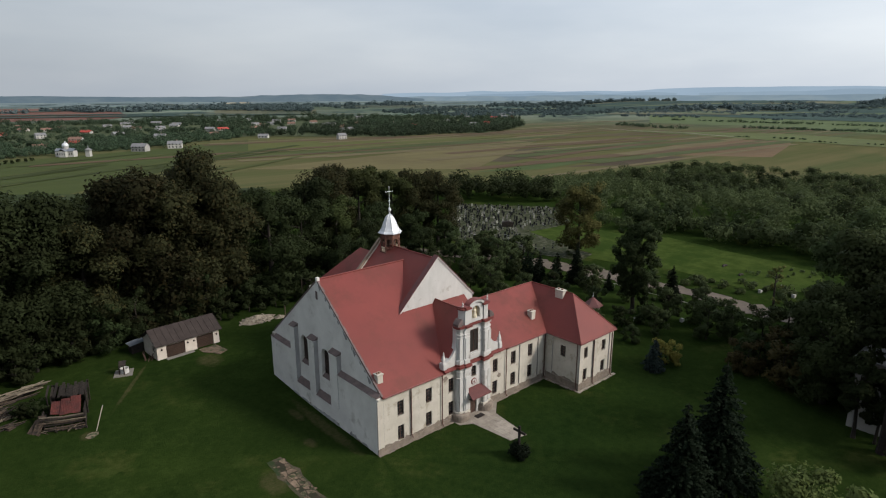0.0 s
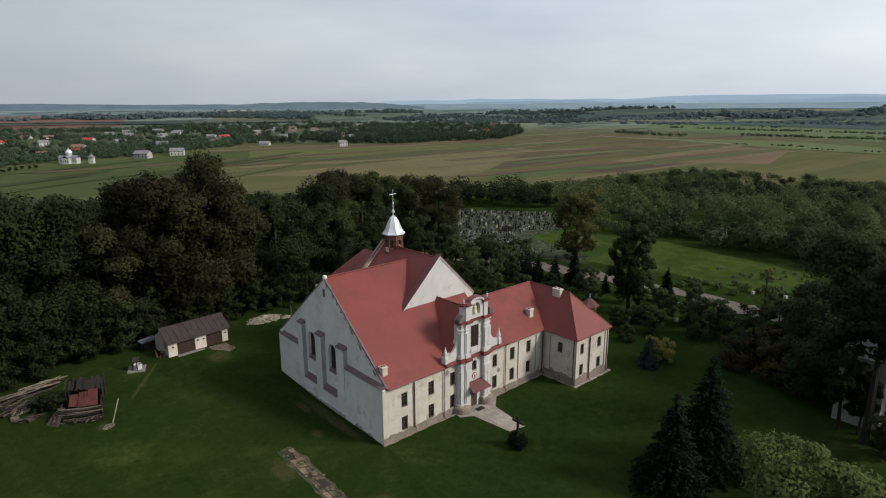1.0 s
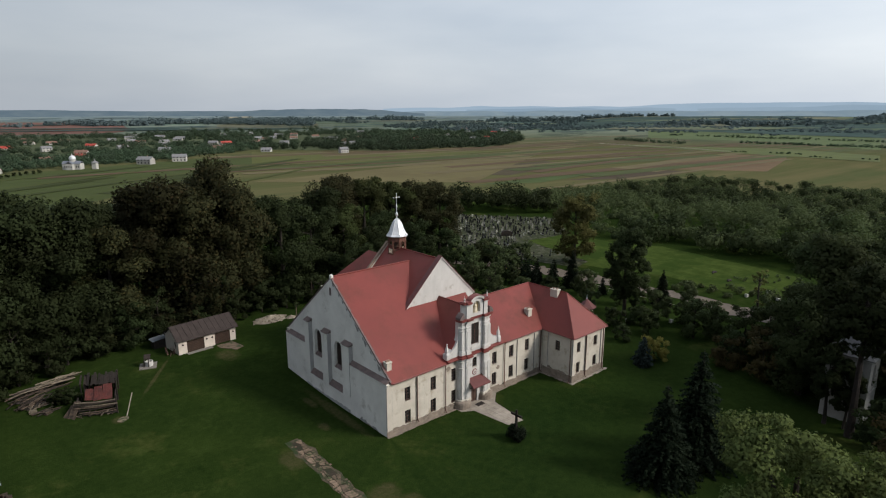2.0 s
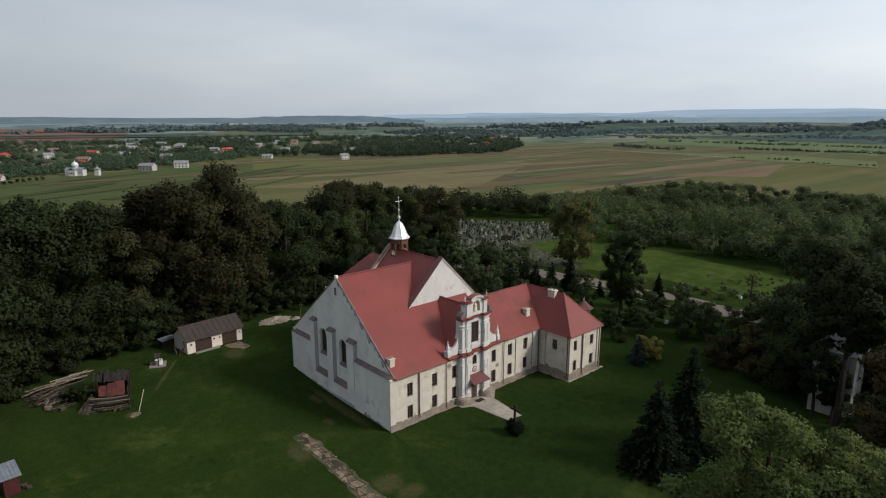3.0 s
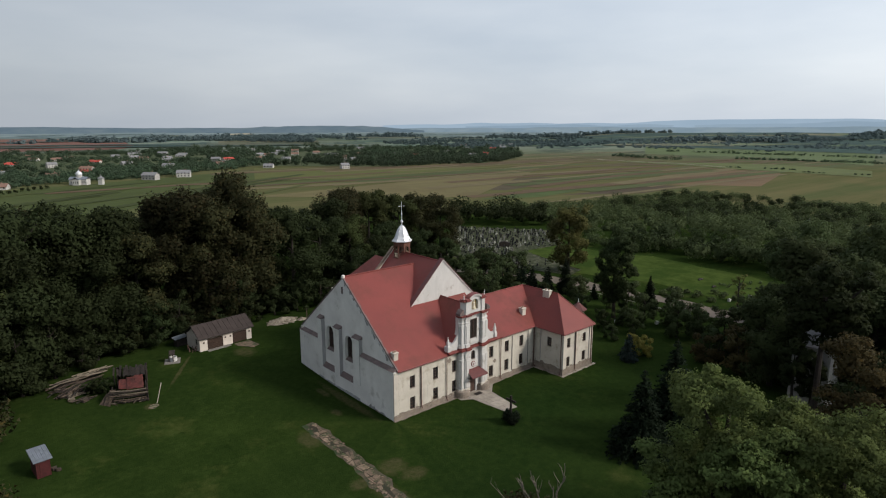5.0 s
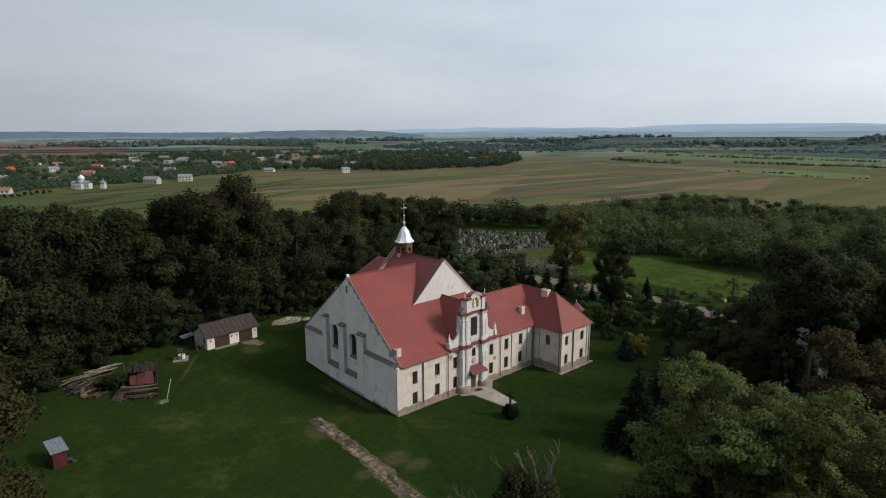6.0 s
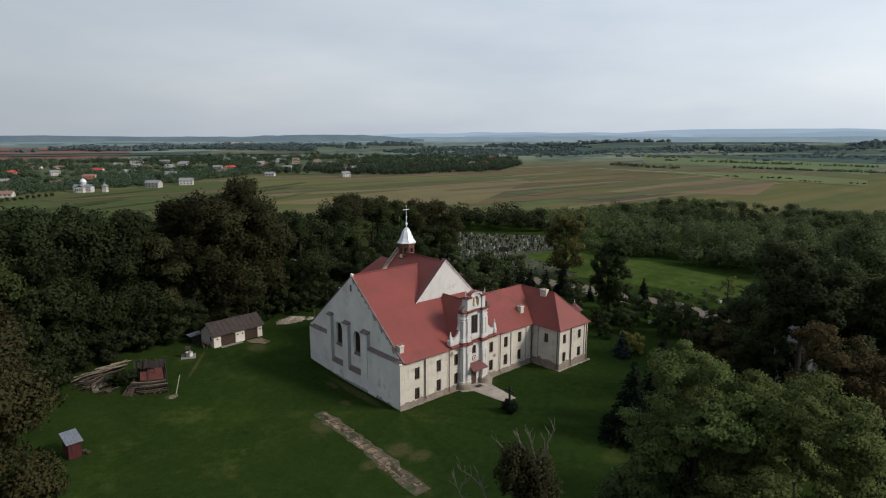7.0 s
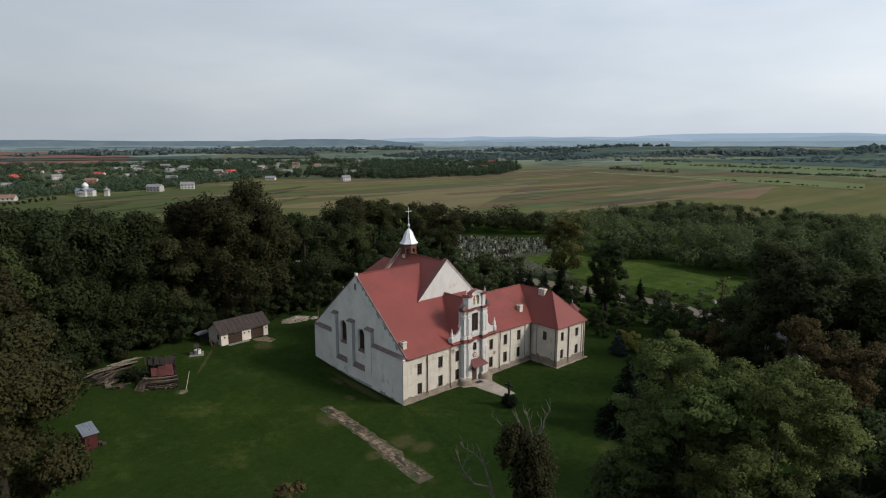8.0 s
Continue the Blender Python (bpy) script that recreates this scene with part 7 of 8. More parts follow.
# ---- the well ----
W = turned(-17.4, 41.3, -20)
well = thing("well", W.translation, "concrete ring well with a dark wooden hood", "well")
put("slab", box(-1.25, 1.25, -1.25, 1.25, -0.3, 0.12, 0.03), W, M_CONCRETE, well)
put("ring", lathe([(0.62, 0.1), (0.62, 0.85), (0.5, 0.85), (0.5, 0.3)], 16, (0.15, 0, 0)), W, M_PLASTER_CLEAN, well, "whitewashed ring")
for y in (-0.72, 0.72):
    put("post", box(0.10, 0.24, y - 0.07, y + 0.07, 0.1, 1.75), W, M_LOG_DARK, well)
    put("hood", slab([(-0.45, y * 1.15, 1.55), (0.5, y * 1.15, 1.55), (0.5, 0, 2.05), (-0.45, 0, 2.05)], 0.06), W, M_LOG_DARK, well)
put("back_board", box(-0.55, -0.49, -0.55, 0.55, 0.1, 1.2), W, M_LOG_DARK, well)

# ---- ruined log shed and timber heap ----
# plan skewed and height stretched so the shed fits the camera's view
VIEW_SHEAR = Matrix(((1, -0.22, 0, 0), (0, 0.94, 0, 0), (0, 0, 1.14, 0), (0, 0, 0, 1)))
R = turned(-27.2, 30.1, -27) @ VIEW_SHEAR
ruin = thing("log_shed", R.translation, "collapsed log shed of grey weathered timber", "shed")
gr = random.Random(170)
# sagging front wall of round logs with open gaps; the lower ones have slipped
for i in range(8):
    z = 0.12 + i * 0.24 + gr.uniform(-0.05, 0.05)
    x0, x1 = -2.5 + gr.uniform(-0.35, 0.5), 2.5 + gr.uniform(-0.3, 0.25)
    y0, y1 = gr.uniform(-0.18, 0.12), gr.uniform(-0.1, 0.1)
    if i in (1, 2):
        x0, y0 = x0 + 0.8, y0 - 0.35
    put("log", tube([(x0, y0, z - 0.12 * (i % 3 == 0)), (0.3, (y0 + y1) / 2 - 0.05, z - gr.uniform(0.02, 0.14)), (x1, y1, z + gr.uniform(-0.03, 0.08))], [gr.uniform(0.08, 0.11), gr.uniform(0.09, 0.12), gr.uniform(0.07, 0.1)], 7), R, M_PALE_LOG if i in (5, 7) else M_LOG if i % 3 else M_LOG_DARK, ruin)
for x, lift in ((2.45, 0.0), (-2.2, 0.05)):
    for i in range(6):
        z = 0.15 + lift + i * 0.27
        put("log", tube([(x + gr.uniform(-0.08, 0.08), 0.15, z), (x, 2.2, z - 0.05), (x + gr.uniform(-0.1, 0.1), 4.2 - (0.5 * i if x < 0 else 0), z + gr.uniform(-0.05, 0.05))], 0.11, 7), R, M_LOG_DARK, ruin)
for x, y, h in ((2.62, -0.05, 2.3), (2.65, 3.9, 3.1), (2.7, 7.6, 2.9), (-1.6, 7.9, 2.5), (-1.9, 4.2, 2.5)):
    put("post", tube([(x, y, -0.3), (x + gr.uniform(-0.12, 0.12), y + gr.uniform(-0.1, 0.1), h)], 0.1, 6), R, M_LOG_DARK, ruin)
# broken red sheets, each slipped on its own
for k, (a, b, y0, y1, z0, z1) in enumerate(((-1.3, -0.15, 0.5, 3.3, 1.80, 2.2), (-0.2, 0.95, -0.1, 3.5, 1.88, 2.34), (0.9, 2.2, 0.05, 3.9, 1.94, 2.45))):
    dz = gr.uniform(-0.05, 0.05)
    sheet_ob = put("roof_sheet", slab([(a, y0, z0 + dz), (b, y0 + gr.uniform(-0.2, 0.2), z0 - dz), (b - 0.05, y1, z1 - dz), (a + 0.08, y1 + gr.uniform(-0.25, 0.2), z1 + dz)], 0.04), R, M_REDTILE, ruin, "faded red corrugated roof sheet")
    n = int((b - a) / 0.2)
    for i in range(n):
        x = a + 0.1 + i * 0.2
        f = (x - a) / (b - a)
        put("rib", tube([(x, y0 + 0.05, z0 + dz * (1 - 2 * f) + 0.015), (x, y1 - 0.05, z1 + dz * (1 - 2 * f) + 0.015)], 0.04, 4), R, M_REDTILE, sheet_ob)
# rotten board roof behind, boards missing and askew
for i in range(17):
    x = -2.1 + i * 0.29
    if i in (1, 4):
        continue
    y0, y1 = 4.1 + gr.uniform(-0.4, 0.5), 7.9 + gr.uniform(-0.9, 0.5)
    z0, z1 = 2.4 + gr.uniform(-0.1, 0.1), 2.62 + gr.uniform(-0.14, 0.1)
    w, sk = gr.uniform(0.25, 0.34), gr.uniform(-0.12, 0.12)
    put("roof_board", slab([(x, y0, z0), (x + w, y0, z0 + 0.02), (x + w + sk, y1, z1), (x + sk, y1, z1)], 0.05), R, M_LOG_DARK, ruin)
for x in (2.5, -1.55):
    for i in range(9):
        y = 4.25 + i * 0.42
        put("wall_board", box(x, x + 0.06, y, y + gr.uniform(0.32, 0.4), -0.2, 2.3 + gr.uniform(-0.35, 0.2)), R, M_LOG_DARK, ruin)
for i in range(10):
    x = -1.5 + i * 0.4
    put("back_board", box(x, x + gr.uniform(0.3, 0.38), 7.95, 8.0, -0.2, 2.4 + gr.uniform(-0.5, 0.2)), R, M_LOG_DARK, ruin)
for x0, y0, x1, y1, z, w in ((-3.5, -0.5, -2.55, 0.5, 1.75, 0.9), (-3.0, -0.75, -2.3, 0.2, 1.4, 0.35), (-4.1, -0.1, -3.0, 0.7, 1.25, 0.5)):
    put("leaning_board", slab([(x0, y0, 0.05), (x0 + w, y0 - 0.3, 0.05), (x1 + w * 0.9, y1, z), (x1, y1 + 0.1, z)], 0.06), R, M_LOG, ruin)
# sticks and rubble at the foot of the wall
for i in range(34):
    x, y, a, ln = gr.uniform(-2.8, 2.4), -0.35 + gr.gauss(0, 0.28), gr.gauss(0, 0.9), gr.uniform(0.3, 0.9)
    z = gr.uniform(0.05, 0.45)
    put("stick", tube([(x - ln / 2 * math.cos(a), y - ln / 2 * math.sin(a), z), (x + ln / 2 * math.cos(a), y + ln / 2 * math.sin(a), z + gr.uniform(-0.1, 0.3))], [0.06, 0.04], 5), R, (M_LOG, M_LOG_DARK, M_LOG_DARK, M_PALE_LOG)[i % 4], ruin)

log_meshes = []
for i, ln in enumerate((2.3, 3.2, 4.2)):
    bm = tube([(-ln / 2, 0, 0), (-ln / 6, 0.05, 0.02), (ln / 5, -0.04, 0), (ln / 2, 0.02, 0.03)], [0.085, 0.08, 0.07, 0.05], 6)
    me = bpy.data.meshes.new("log")
    bm.to_mesh(me)
    bm.free()
    me.materials.append(M_LOG)
    log_meshes.append(me)
    dark = me.copy()
    dark.materials.clear()
    dark.materials.append(M_LOG_DARK)
    log_meshes.append(dark)
heap = thing("timber_heap", (-31, 37, ground_z(-31, 37)), "long heap of weathered logs and planks", "timber")
g = random.Random(17)


def loose_log(x, y, z, deg, tilt=0.0, rotten=0.3, size=2):
    ob = new("log", log_meshes[2 * g.randrange(size + 1) + (g.random() < rotten)])
    ob.parent = heap
    ob.matrix_parent_inverse = heap.matrix_basis.inverted()
    ob.matrix_basis = pose(x, y, ground_z(x, y) + z, 0, tilt, deg)


for i in range(40):
    k = g.random()
    loose_log(-34.6 + 6.6 * k + g.uniform(-0.4, 0.4), 41.2 + 1.6 * k + g.gauss(0, 0.4), g.uniform(0.1, 1.0), 13 + g.gauss(0, 5), g.uniform(-3, 3), 0.4)
pale = log_meshes[2].copy()
pale.materials.clear()
pale.materials.append(M_PALE_LOG)
for i in range(20):
    k = (i + g.random()) / 20
    x, y = -34.4 + 6.6 * k, 40.8 + 1.7 * k + g.gauss(0, 0.45)
    ob = new("log", pale)
    ob.parent = heap
    ob.matrix_parent_inverse = heap.matrix_basis.inverted()
    ob.matrix_basis = pose(x, y, ground_z(x, y) + g.uniform(0.95, 1.35), 0, g.uniform(-4, 4), 13 + g.gauss(0, 5))
for i in range(52):
    k = g.random()
    loose_log(-34.6 + 3.2 * k + g.gauss(0, 0.5), 38.4 + g.gauss(0, 0.9), g.uniform(0.08, 1.1) * (1 - 0.5 * k), 30 + g.gauss(0, 38), g.uniform(-14, 14), 0.6, 0)
for i in range(6):
    loose_log(-32.6 + g.gauss(0, 0.8), 35.4 + g.gauss(0, 0.6), g.uniform(0.05, 0.3), g.uniform(-30, 50), g.uniform(-6, 6), 0.7, 0)
for x, y, a, ln, material in ((-32.6, 37.2, 12, 1.4, M_PALE_LOG), (-33.7, 35.7, -10, 0.5, M_PALE_LOG), (-32.2, 34.3, 30, 0.5, M_LOG)):
    for k in range(4):
        put("plank", box(-ln * g.uniform(0.8, 1), ln * g.uniform(0.8, 1), -0.34 + 0.02 * k, 0.3 + g.uniform(0, 0.08), 0.02 + 0.1 * k, 0.1 + 0.1 * k, 0.01), turned(x, y, a + g.gauss(0, 3)), material, heap)
solid("leaning_plank", tube([(-24.2, 27.2, ground_z(-24.2, 27.2) - 0.1), (-22.7, 29.5, ground_z(-23, 29.6) + 2.0)], 0.065, 4), M_PLANK, "pale plank propped beside the log shed", "plank")
sheet("sawdust_patch", [(-25.5, 26.5), (-24.9, 25.9), (-24.1, 26.3), (-23.9, 27.0), (-24.6, 27.4), (-25.3, 27.1)], M_DIRT, "patch of sawdust and chips on grass", "sawdust", lift=0.02, cell=0.35, kind="", ragged=0.3)

# ---- red hut ----
H = turned(-40.1, 18.1, 5)
hut = thing("red_hut", H.translation, "small dark red wooden hut with tin roof", "hut")
for i in range(8):
    a = -0.75 + i * 0.1875
    put("board", box(a + 0.005, a + 0.182, -1.3, -1.25, -0.3, 2.25), H, M_REDSHED, hut)
put("wall", box(-0.75, 0.75, -1.25, 1.3, -0.3, 2.1), H, M_REDSHED, hut)
put("door", box(-0.35, 0.4, -1.33, -1.3, 0.0, 1.9), H, M_REDSHED, hut)
rf = put("roof", slab([(-1.0, -1.6, 2.2), (1.0, -1.6, 2.2), (1.0, 1.6, 2.75), (-1.0, 1.6, 2.75)], 0.06), H, M_TIN, hut, "pale blue-grey tin roof")
for i in range(6):
    x = -0.95 + i * 0.37
    put("rib", tube([(x, -1.6, 2.22), (x, 1.6, 2.77)], 0.03, 4), H, M_TIN, rf)
bm = bmesh.new()
for i in range(7):
    x, y = 1.0 + random.uniform(0, 0.8), random.uniform(-1.2, 0.4)
    add_box(bm, x - 0.2, x + 0.2, y - 0.15, y + 0.15, 0, random.uniform(0.1, 0.4))
bm.transform(H)
solid("rubble", bm, M_LOG, "odd boards and rubble beside the hut", "rubble")


# ---- sand heap, posts, churchyard cross ----
def mound(name, cx, cy, rx, ry, h, material, label, category, seed):
    bm = bmesh.new()
    rings, segs = 9, 26
    rows = []
    for i in range(rings):
        k = i / (rings - 1)
        row = []
        for j in range(segs):
            a = j * math.tau / segs
            w = 1 + 0.3 * noise.noise((math.cos(a) * 1.5, math.sin(a) * 1.5, seed))
            x, y = cx + rx * k * w * math.cos(a), cy + ry * k * w * math.sin(a)
            z = h * (1 - k) ** 0.8 * (0.75 + 0.5 * noise.noise((x * 0.9, y * 0.9, seed))) + 0.12 * noise.noise((x * 3, y * 3, seed)) * (1 - k)
            row.append(bm.verts.new((x, y, ground_z(x, y) + max(z, -0.02) - 0.05 * k)))
        rows.append(row)
    for a, b in zip(rows, rows[1:]):
        for j in range(segs):
            q = (a[j], b[j], b[(j + 1) % segs], a[(j + 1) % segs])
            bm.faces.new(q)
    bmesh.ops.remove_doubles(bm, verts=bm.verts[:], dist=0.001)
    bmesh.ops.recalc_face_normals(bm, faces=bm.faces[:])
    return solid(name, bm, material, label, category)


mound("sand_heap", 7.2, 48.6, 3.6, 2.0, 1.1, M_SAND, "pale heap of sand and building rubble", "sand heap", 2.0)
mound("rubble_heap", 11.0, 47.2, 1.4, 0.9, 0.6, M_SAND, "low heap of pale broken stone", "rubble", 5.0)
g = random.Random(23)
bm = bmesh.new()
for i in range(70):
    a, k = g.uniform(0, math.tau), g.uniform(0.2, 1.1)
    x, y = 7.2 + 3.7 * k * math.cos(a), 48.6 + 2.1 * k * math.sin(a)
    s = g.uniform(0.08, 0.25)
    add_box(bm, -s, s, -s * 0.7, s * 0.7, -s * 0.6, s * 0.6, Matrix.Translation((x, y, ground_z(x, y) + max(0, 0.75 * (1 - k)))) @ Matrix.Rotation(g.uniform(0, 3), 4, "Z"))
tagged(solid("loose_stones", bm, M_SAND, "loose pale stones on the sand heap", "stones"), kind="stuff")
for x, y, h in ((18.2, 51.6, 5.5), (12.0, 47.0, 2.2)):
    solid("wooden_post", tube([(x, y, ground_z(x, y) - 0.3), (x, y, ground_z(x, y) + h)], [0.1, 0.08], 7), M_LOG, "weathered upright wooden post in the grass", "post", "posts")
cross_x, cross_y = 12.0, -11.3
cr = thing("churchyard_cross", (cross_x, cross_y, 0), "dark wooden cross standing in an ivy bush", "cross")
part("upright", box(cross_x - 0.11, cross_x + 0.11, cross_y - 0.14, cross_y + 0.14, -0.2, 4.15, 0.02), M_CROSS, cr)
for y0, y1 in ((-0.9, -0.14), (0.14, 0.9)):
    part("crossbar", box(cross_x - 0.1, cross_x + 0.1, cross_y + y0, cross_y + y1, 3.3, 3.58, 0.02), M_CROSS, cr)
g = random.Random(3)
cs, rs = [], []
for _ in range(54):
    a, q = g.uniform(0, math.tau), math.sqrt(g.random()) * 1.0
    cs.append((cross_x + q * math.cos(a), cross_y + q * math.sin(a), g.uniform(0.25, 2.05 - 0.8 * q)))
    rs.append(g.uniform(0.3, 0.5))
tagged(new("ivy_bush", leaf_mesh("ivy_bush", leaf_arrays(cs, rs, 90, 0.14, 5), L_SPRUCE)), "dark rounded ivy bush round the cross", "bush")

# ---- shrine, fence, swing, lane-side house ----
S = turned(56.6, 9.3, 12)
shrine = thing("garden_shrine", S.translation, "small open shrine with red pyramid roof", "shrine")
for x in (-0.9, 0.9):
    for y in (-0.9, 0.9):
        put("post", box(x - 0.1, x + 0.1, y - 0.1, y + 0.1, -0.3, 2.8), S, M_PLASTER, shrine)
bm = lathe([(2.0, 2.75), (1.95, 2.85), (0.15, 4.35), (0.05, 4.4)], 6)
put("roof", bm, S, M_CANOPY, shrine, "faded red sheet-metal pyramid roof")
put("finial", lathe([(0.05, 4.35), (0.12, 4.6), (0.04, 4.75), (0.02, 5.2)], 6), S, M_SILVER, shrine)
put("floor", box(-1.2, 1.2, -1.2, 1.2, -0.3, 0.1), S, M_CONCRETE, shrine)
fence = thing("roadside_fence", (77, 20, 0), "low pale tube fence along the road", "fence")
fl = [(76.5, 30 - 2.6 * i) for i in range(18)]
for (x, y), (x2, y2) in zip(fl, fl[1:]):
    part("post", tube([(x, y, ground_z(x, y) - 0.2), (x, y, ground_z(x, y) + 0.9)], 0.06, 5), M_CONCRETE, fence)
    part("rail", tube([(x, y, ground_z(x, y) + 0.85), (x2, y2, ground_z(x2, y2) + 0.85)], 0.05, 5), M_PLASTER, fence)
sw = thing("swing_frame", (71, 46, 0), "small yellow metal play frame on grass", "swing")
M_YELLOW = mat("yellow_paint", (0.5, 0.36, 0.06), (0.4, 0.28, 0.05), 3.0, rough=0.5)
z = ground_z(71, 46)
for x in (69.6, 72.4):
    for dy in (-0.7, 0.7):
        part("leg", tube([(x, 46 + dy, z - 0.1), (x, 46, z + 2.0)], 0.06, 5), M_YELLOW, sw)
part("top_bar", tube([(69.5, 46, z + 2.0), (72.5, 46, z + 2.0)], 0.06, 5), M_YELLOW, sw)


def house(name, x, y, deg, w, d, h, rise, wall_mat, roof_mat, label, storeys=1, category="house", chim=True):
    m = turned(x, y, deg)
    ob = thing(name, m.translation, label, category, "village houses")
    put("wall", wall([0, w], [(0, h), (w, h)], -1, [], "y", 0, 0.4), m, wall_mat, ob)
    put("wall", wall([0, w], [(0, h), (w, h)], -1, [], "y", d - 0.4, d), m, wall_mat, ob)
    for a, b in ((0, 0.4), (w - 0.4, w)):
        put("gable", wall([0.4, d / 2, d - 0.4], [(0.4, h), (d / 2, h + rise - 0.2), (d - 0.4, h)], -1, [], "x", a, b), m, wall_mat, ob)
    for s in (0, 1):
        y0 = -0.5 if s == 0 else d + 0.5
        put("roof", slab([(-0.5, y0, h - 0.3), (w + 0.5, y0, h - 0.3), (w + 0.5, d / 2, h + rise), (-0.5, d / 2, h + rise)], 0.2), m, roof_mat, ob)
    n = max(2, int(w / 3.2))
    for st in range(storeys):
        z0 = 1.0 + st * 2.9
        for i in range(n):
            u = w * (i + 0.5) / n
            put("window", box(u - 0.6, u + 0.6, -0.03, 0.02, z0, z0 + 1.4), m, M_GLASS, ob)
        put("window", box(-0.03, 0.02, d * 0.35, d * 0.35 + 1.2, z0, z0 + 1.4), m, M_GLASS, ob)
    if chim:
        put("chimney", box(w * 0.6, w * 0.6 + 0.7, d * 0.55, d * 0.55 + 0.7, h, h + rise + 0.9), m, M_BRICK, ob)
    return ob


M_ROOF_GREY = mat("grey_slate_sheet", (0.20, 0.20, 0.205), (0.15, 0.15, 0.155), 0.5)
M_ROOF_BROWN = mat("brown_tiles", (0.20, 0.12, 0.09), (0.15, 0.09, 0.07), 0.5)
M_ROOF_BRIGHT = mat("bright_red_sheet", (0.36, 0.05, 0.035), (0.30, 0.045, 0.03), 0.5, rough=0.5)
M_HOUSE = mat("pale_house_render", (0.44, 0.43, 0.405), (0.37, 0.36, 0.34), 0.4)
M_HOUSE_GREY = mat("grey_house_render", (0.34, 0.33, 0.31), (0.26, 0.25, 0.24), 0.4)
g = random.Random(31)
# old bell tower half hidden by trees, open arches above, grey sheet roof
K = turned(49.0, -40.0, 0)
tower = thing("bell_tower", K.translation, "old whitewashed bell tower with arched openings under trees", "tower")
TW, TH = 5.0, 9.5
ARCHES = [(0.75, 2.15, 4.9, 8.2, 0.7), (2.85, 4.25, 4.9, 8.2, 0.7)]
put("wall", wall([0, TW], [(0, TH), (TW, TH)], -1.0, ARCHES, "x", 0, 0.6), K, M_HOUSE_GREY, tower)
put("wall", wall([0, TW], [(0, TH), (TW, TH)], -1.0, [], "x", TW - 0.6, TW), K, M_HOUSE_GREY, tower)
for y in (0, TW - 0.6):
    put("wall", wall([0.6, TW - 0.6], [(0.6, TH), (TW - 0.6, TH)], -1.0, [(1.8, 3.2, 4.9, 8.2, 0.7)], "y", y, y + 0.6), K, M_HOUSE_GREY, tower)
put("belfry_floor", box(0.6, TW - 0.6, 0.6, TW - 0.6, 4.4, 4.7), K, M_LOG_DARK, tower)
for z, o, h in ((4.25, 0.10, 0.22), (TH - 0.5, 0.10, 0.18), (TH - 0.18, 0.26, 0.2)):
    bm = bmesh.new()
    for x0, x1, y0, y1 in ((-o, 0.0, -o, TW + o), (TW, TW + o, -o, TW + o), (0.0, TW, -o, 0.0), (0.0, TW, TW, TW + o)):
        add_box(bm, x0, x1, y0, y1, z, z + h)
    put("cornice", bm, K, M_HOUSE_GREY, tower)
for u0, u1 in ((-0.06, 0.5), (2.3, 2.7), (TW - 0.5, TW + 0.06)):
    put("pilaster", box(-0.09, 0.0, u0, u1, -0.5, TH - 0.5), K, M_HOUSE_GREY, tower)
E0, E1, EM = -0.5, TW + 0.5, TW / 2
for a, b in (((E0, E0), (E0, E1)), ((E0, E1), (E1, E1)), ((E1, E1), (E1, E0)), ((E1, E0), (E0, E0))):
    put("roof", slab([(*a, TH + 0.05), (*b, TH + 0.05), (EM + (b[0] - EM) * 0.04, EM + (b[1] - EM) * 0.04, TH + 2.7), (EM + (a[0] - EM) * 0.04, EM + (a[1] - EM) * 0.04, TH + 2.7)], 0.1), K, M_ROOF_GREY, tower, "grey sheet roof")
put("finial", lathe([(0.2, TH + 2.6), (0.28, TH + 2.9), (0.08, TH + 3.2), (0.03, TH + 4.2)], 8, (EM, EM, 0)), K, M_ROOF_GREY, tower)
for x, y, c, w, st in VILLAGE:
    house("village_house", x, y, g.uniform(-50, 10), w * 1.15, 8.5, 2.35 * st + 0.5, 2.7, M_HOUSE_GREY if c == "g" and g.random() < 0.4 else M_HOUSE,
          {"g": M_ROOF_GREY, "b": M_ROOF_BROWN, "r": M_ROOF_BRIGHT, "w": M_ROOF_GREY}[c],
          {"g": "pale village house with a grey roof", "b": "pale village house with a brown roof", "r": "village house with a bright red roof", "w": "white village house with a grey roof"}[c], st)

# village church with silver domes
V = turned(62, 588, -40) @ Matrix.Scale(0.74, 4)
vc = thing("village_church", V.translation, "white village church with silver domes", "church")
put("nave", box(0, 22, 0, 9, -1, 7.5), V, M_HOUSE, vc)
put("transept", box(7, 15, -5, 14, -1, 7.5), V, M_HOUSE, vc)
for pts in (([(-0.5, -0.5, 7.4), (22.5, -0.5, 7.4), (22.5, 4.5, 10.4), (-0.5, 4.5, 10.4)]), ([(-0.5, 9.5, 7.4), (22.5, 9.5, 7.4), (22.5, 4.5, 10.4), (-0.5, 4.5, 10.4)]),
            ([(6.5, -5.5, 7.4), (6.5, 14.5, 7.4), (11, 14.5, 10.2), (11, -5.5, 10.2)]), ([(15.5, -5.5, 7.4), (15.5, 14.5, 7.4), (11, 14.5, 10.2), (11, -5.5, 10.2)])):
    put("roof", slab(pts, 0.2), V, M_TIN, vc)
put("drum", lathe([(3.3, 8.5), (3.3, 12.5), (3.5, 12.6)], 12, (11, 4.5, 0)), V, M_HOUSE, vc)
put("dome", lathe([(3.6, 12.5), (3.9, 13.6), (3.5, 15.2), (2.2, 16.6), (0.7, 17.4), (0.5, 18.4), (0.1, 18.8), (0.08, 20.2)], 14, (11, 4.5, 0)), V, M_SILVER, vc, "silver onion dome")
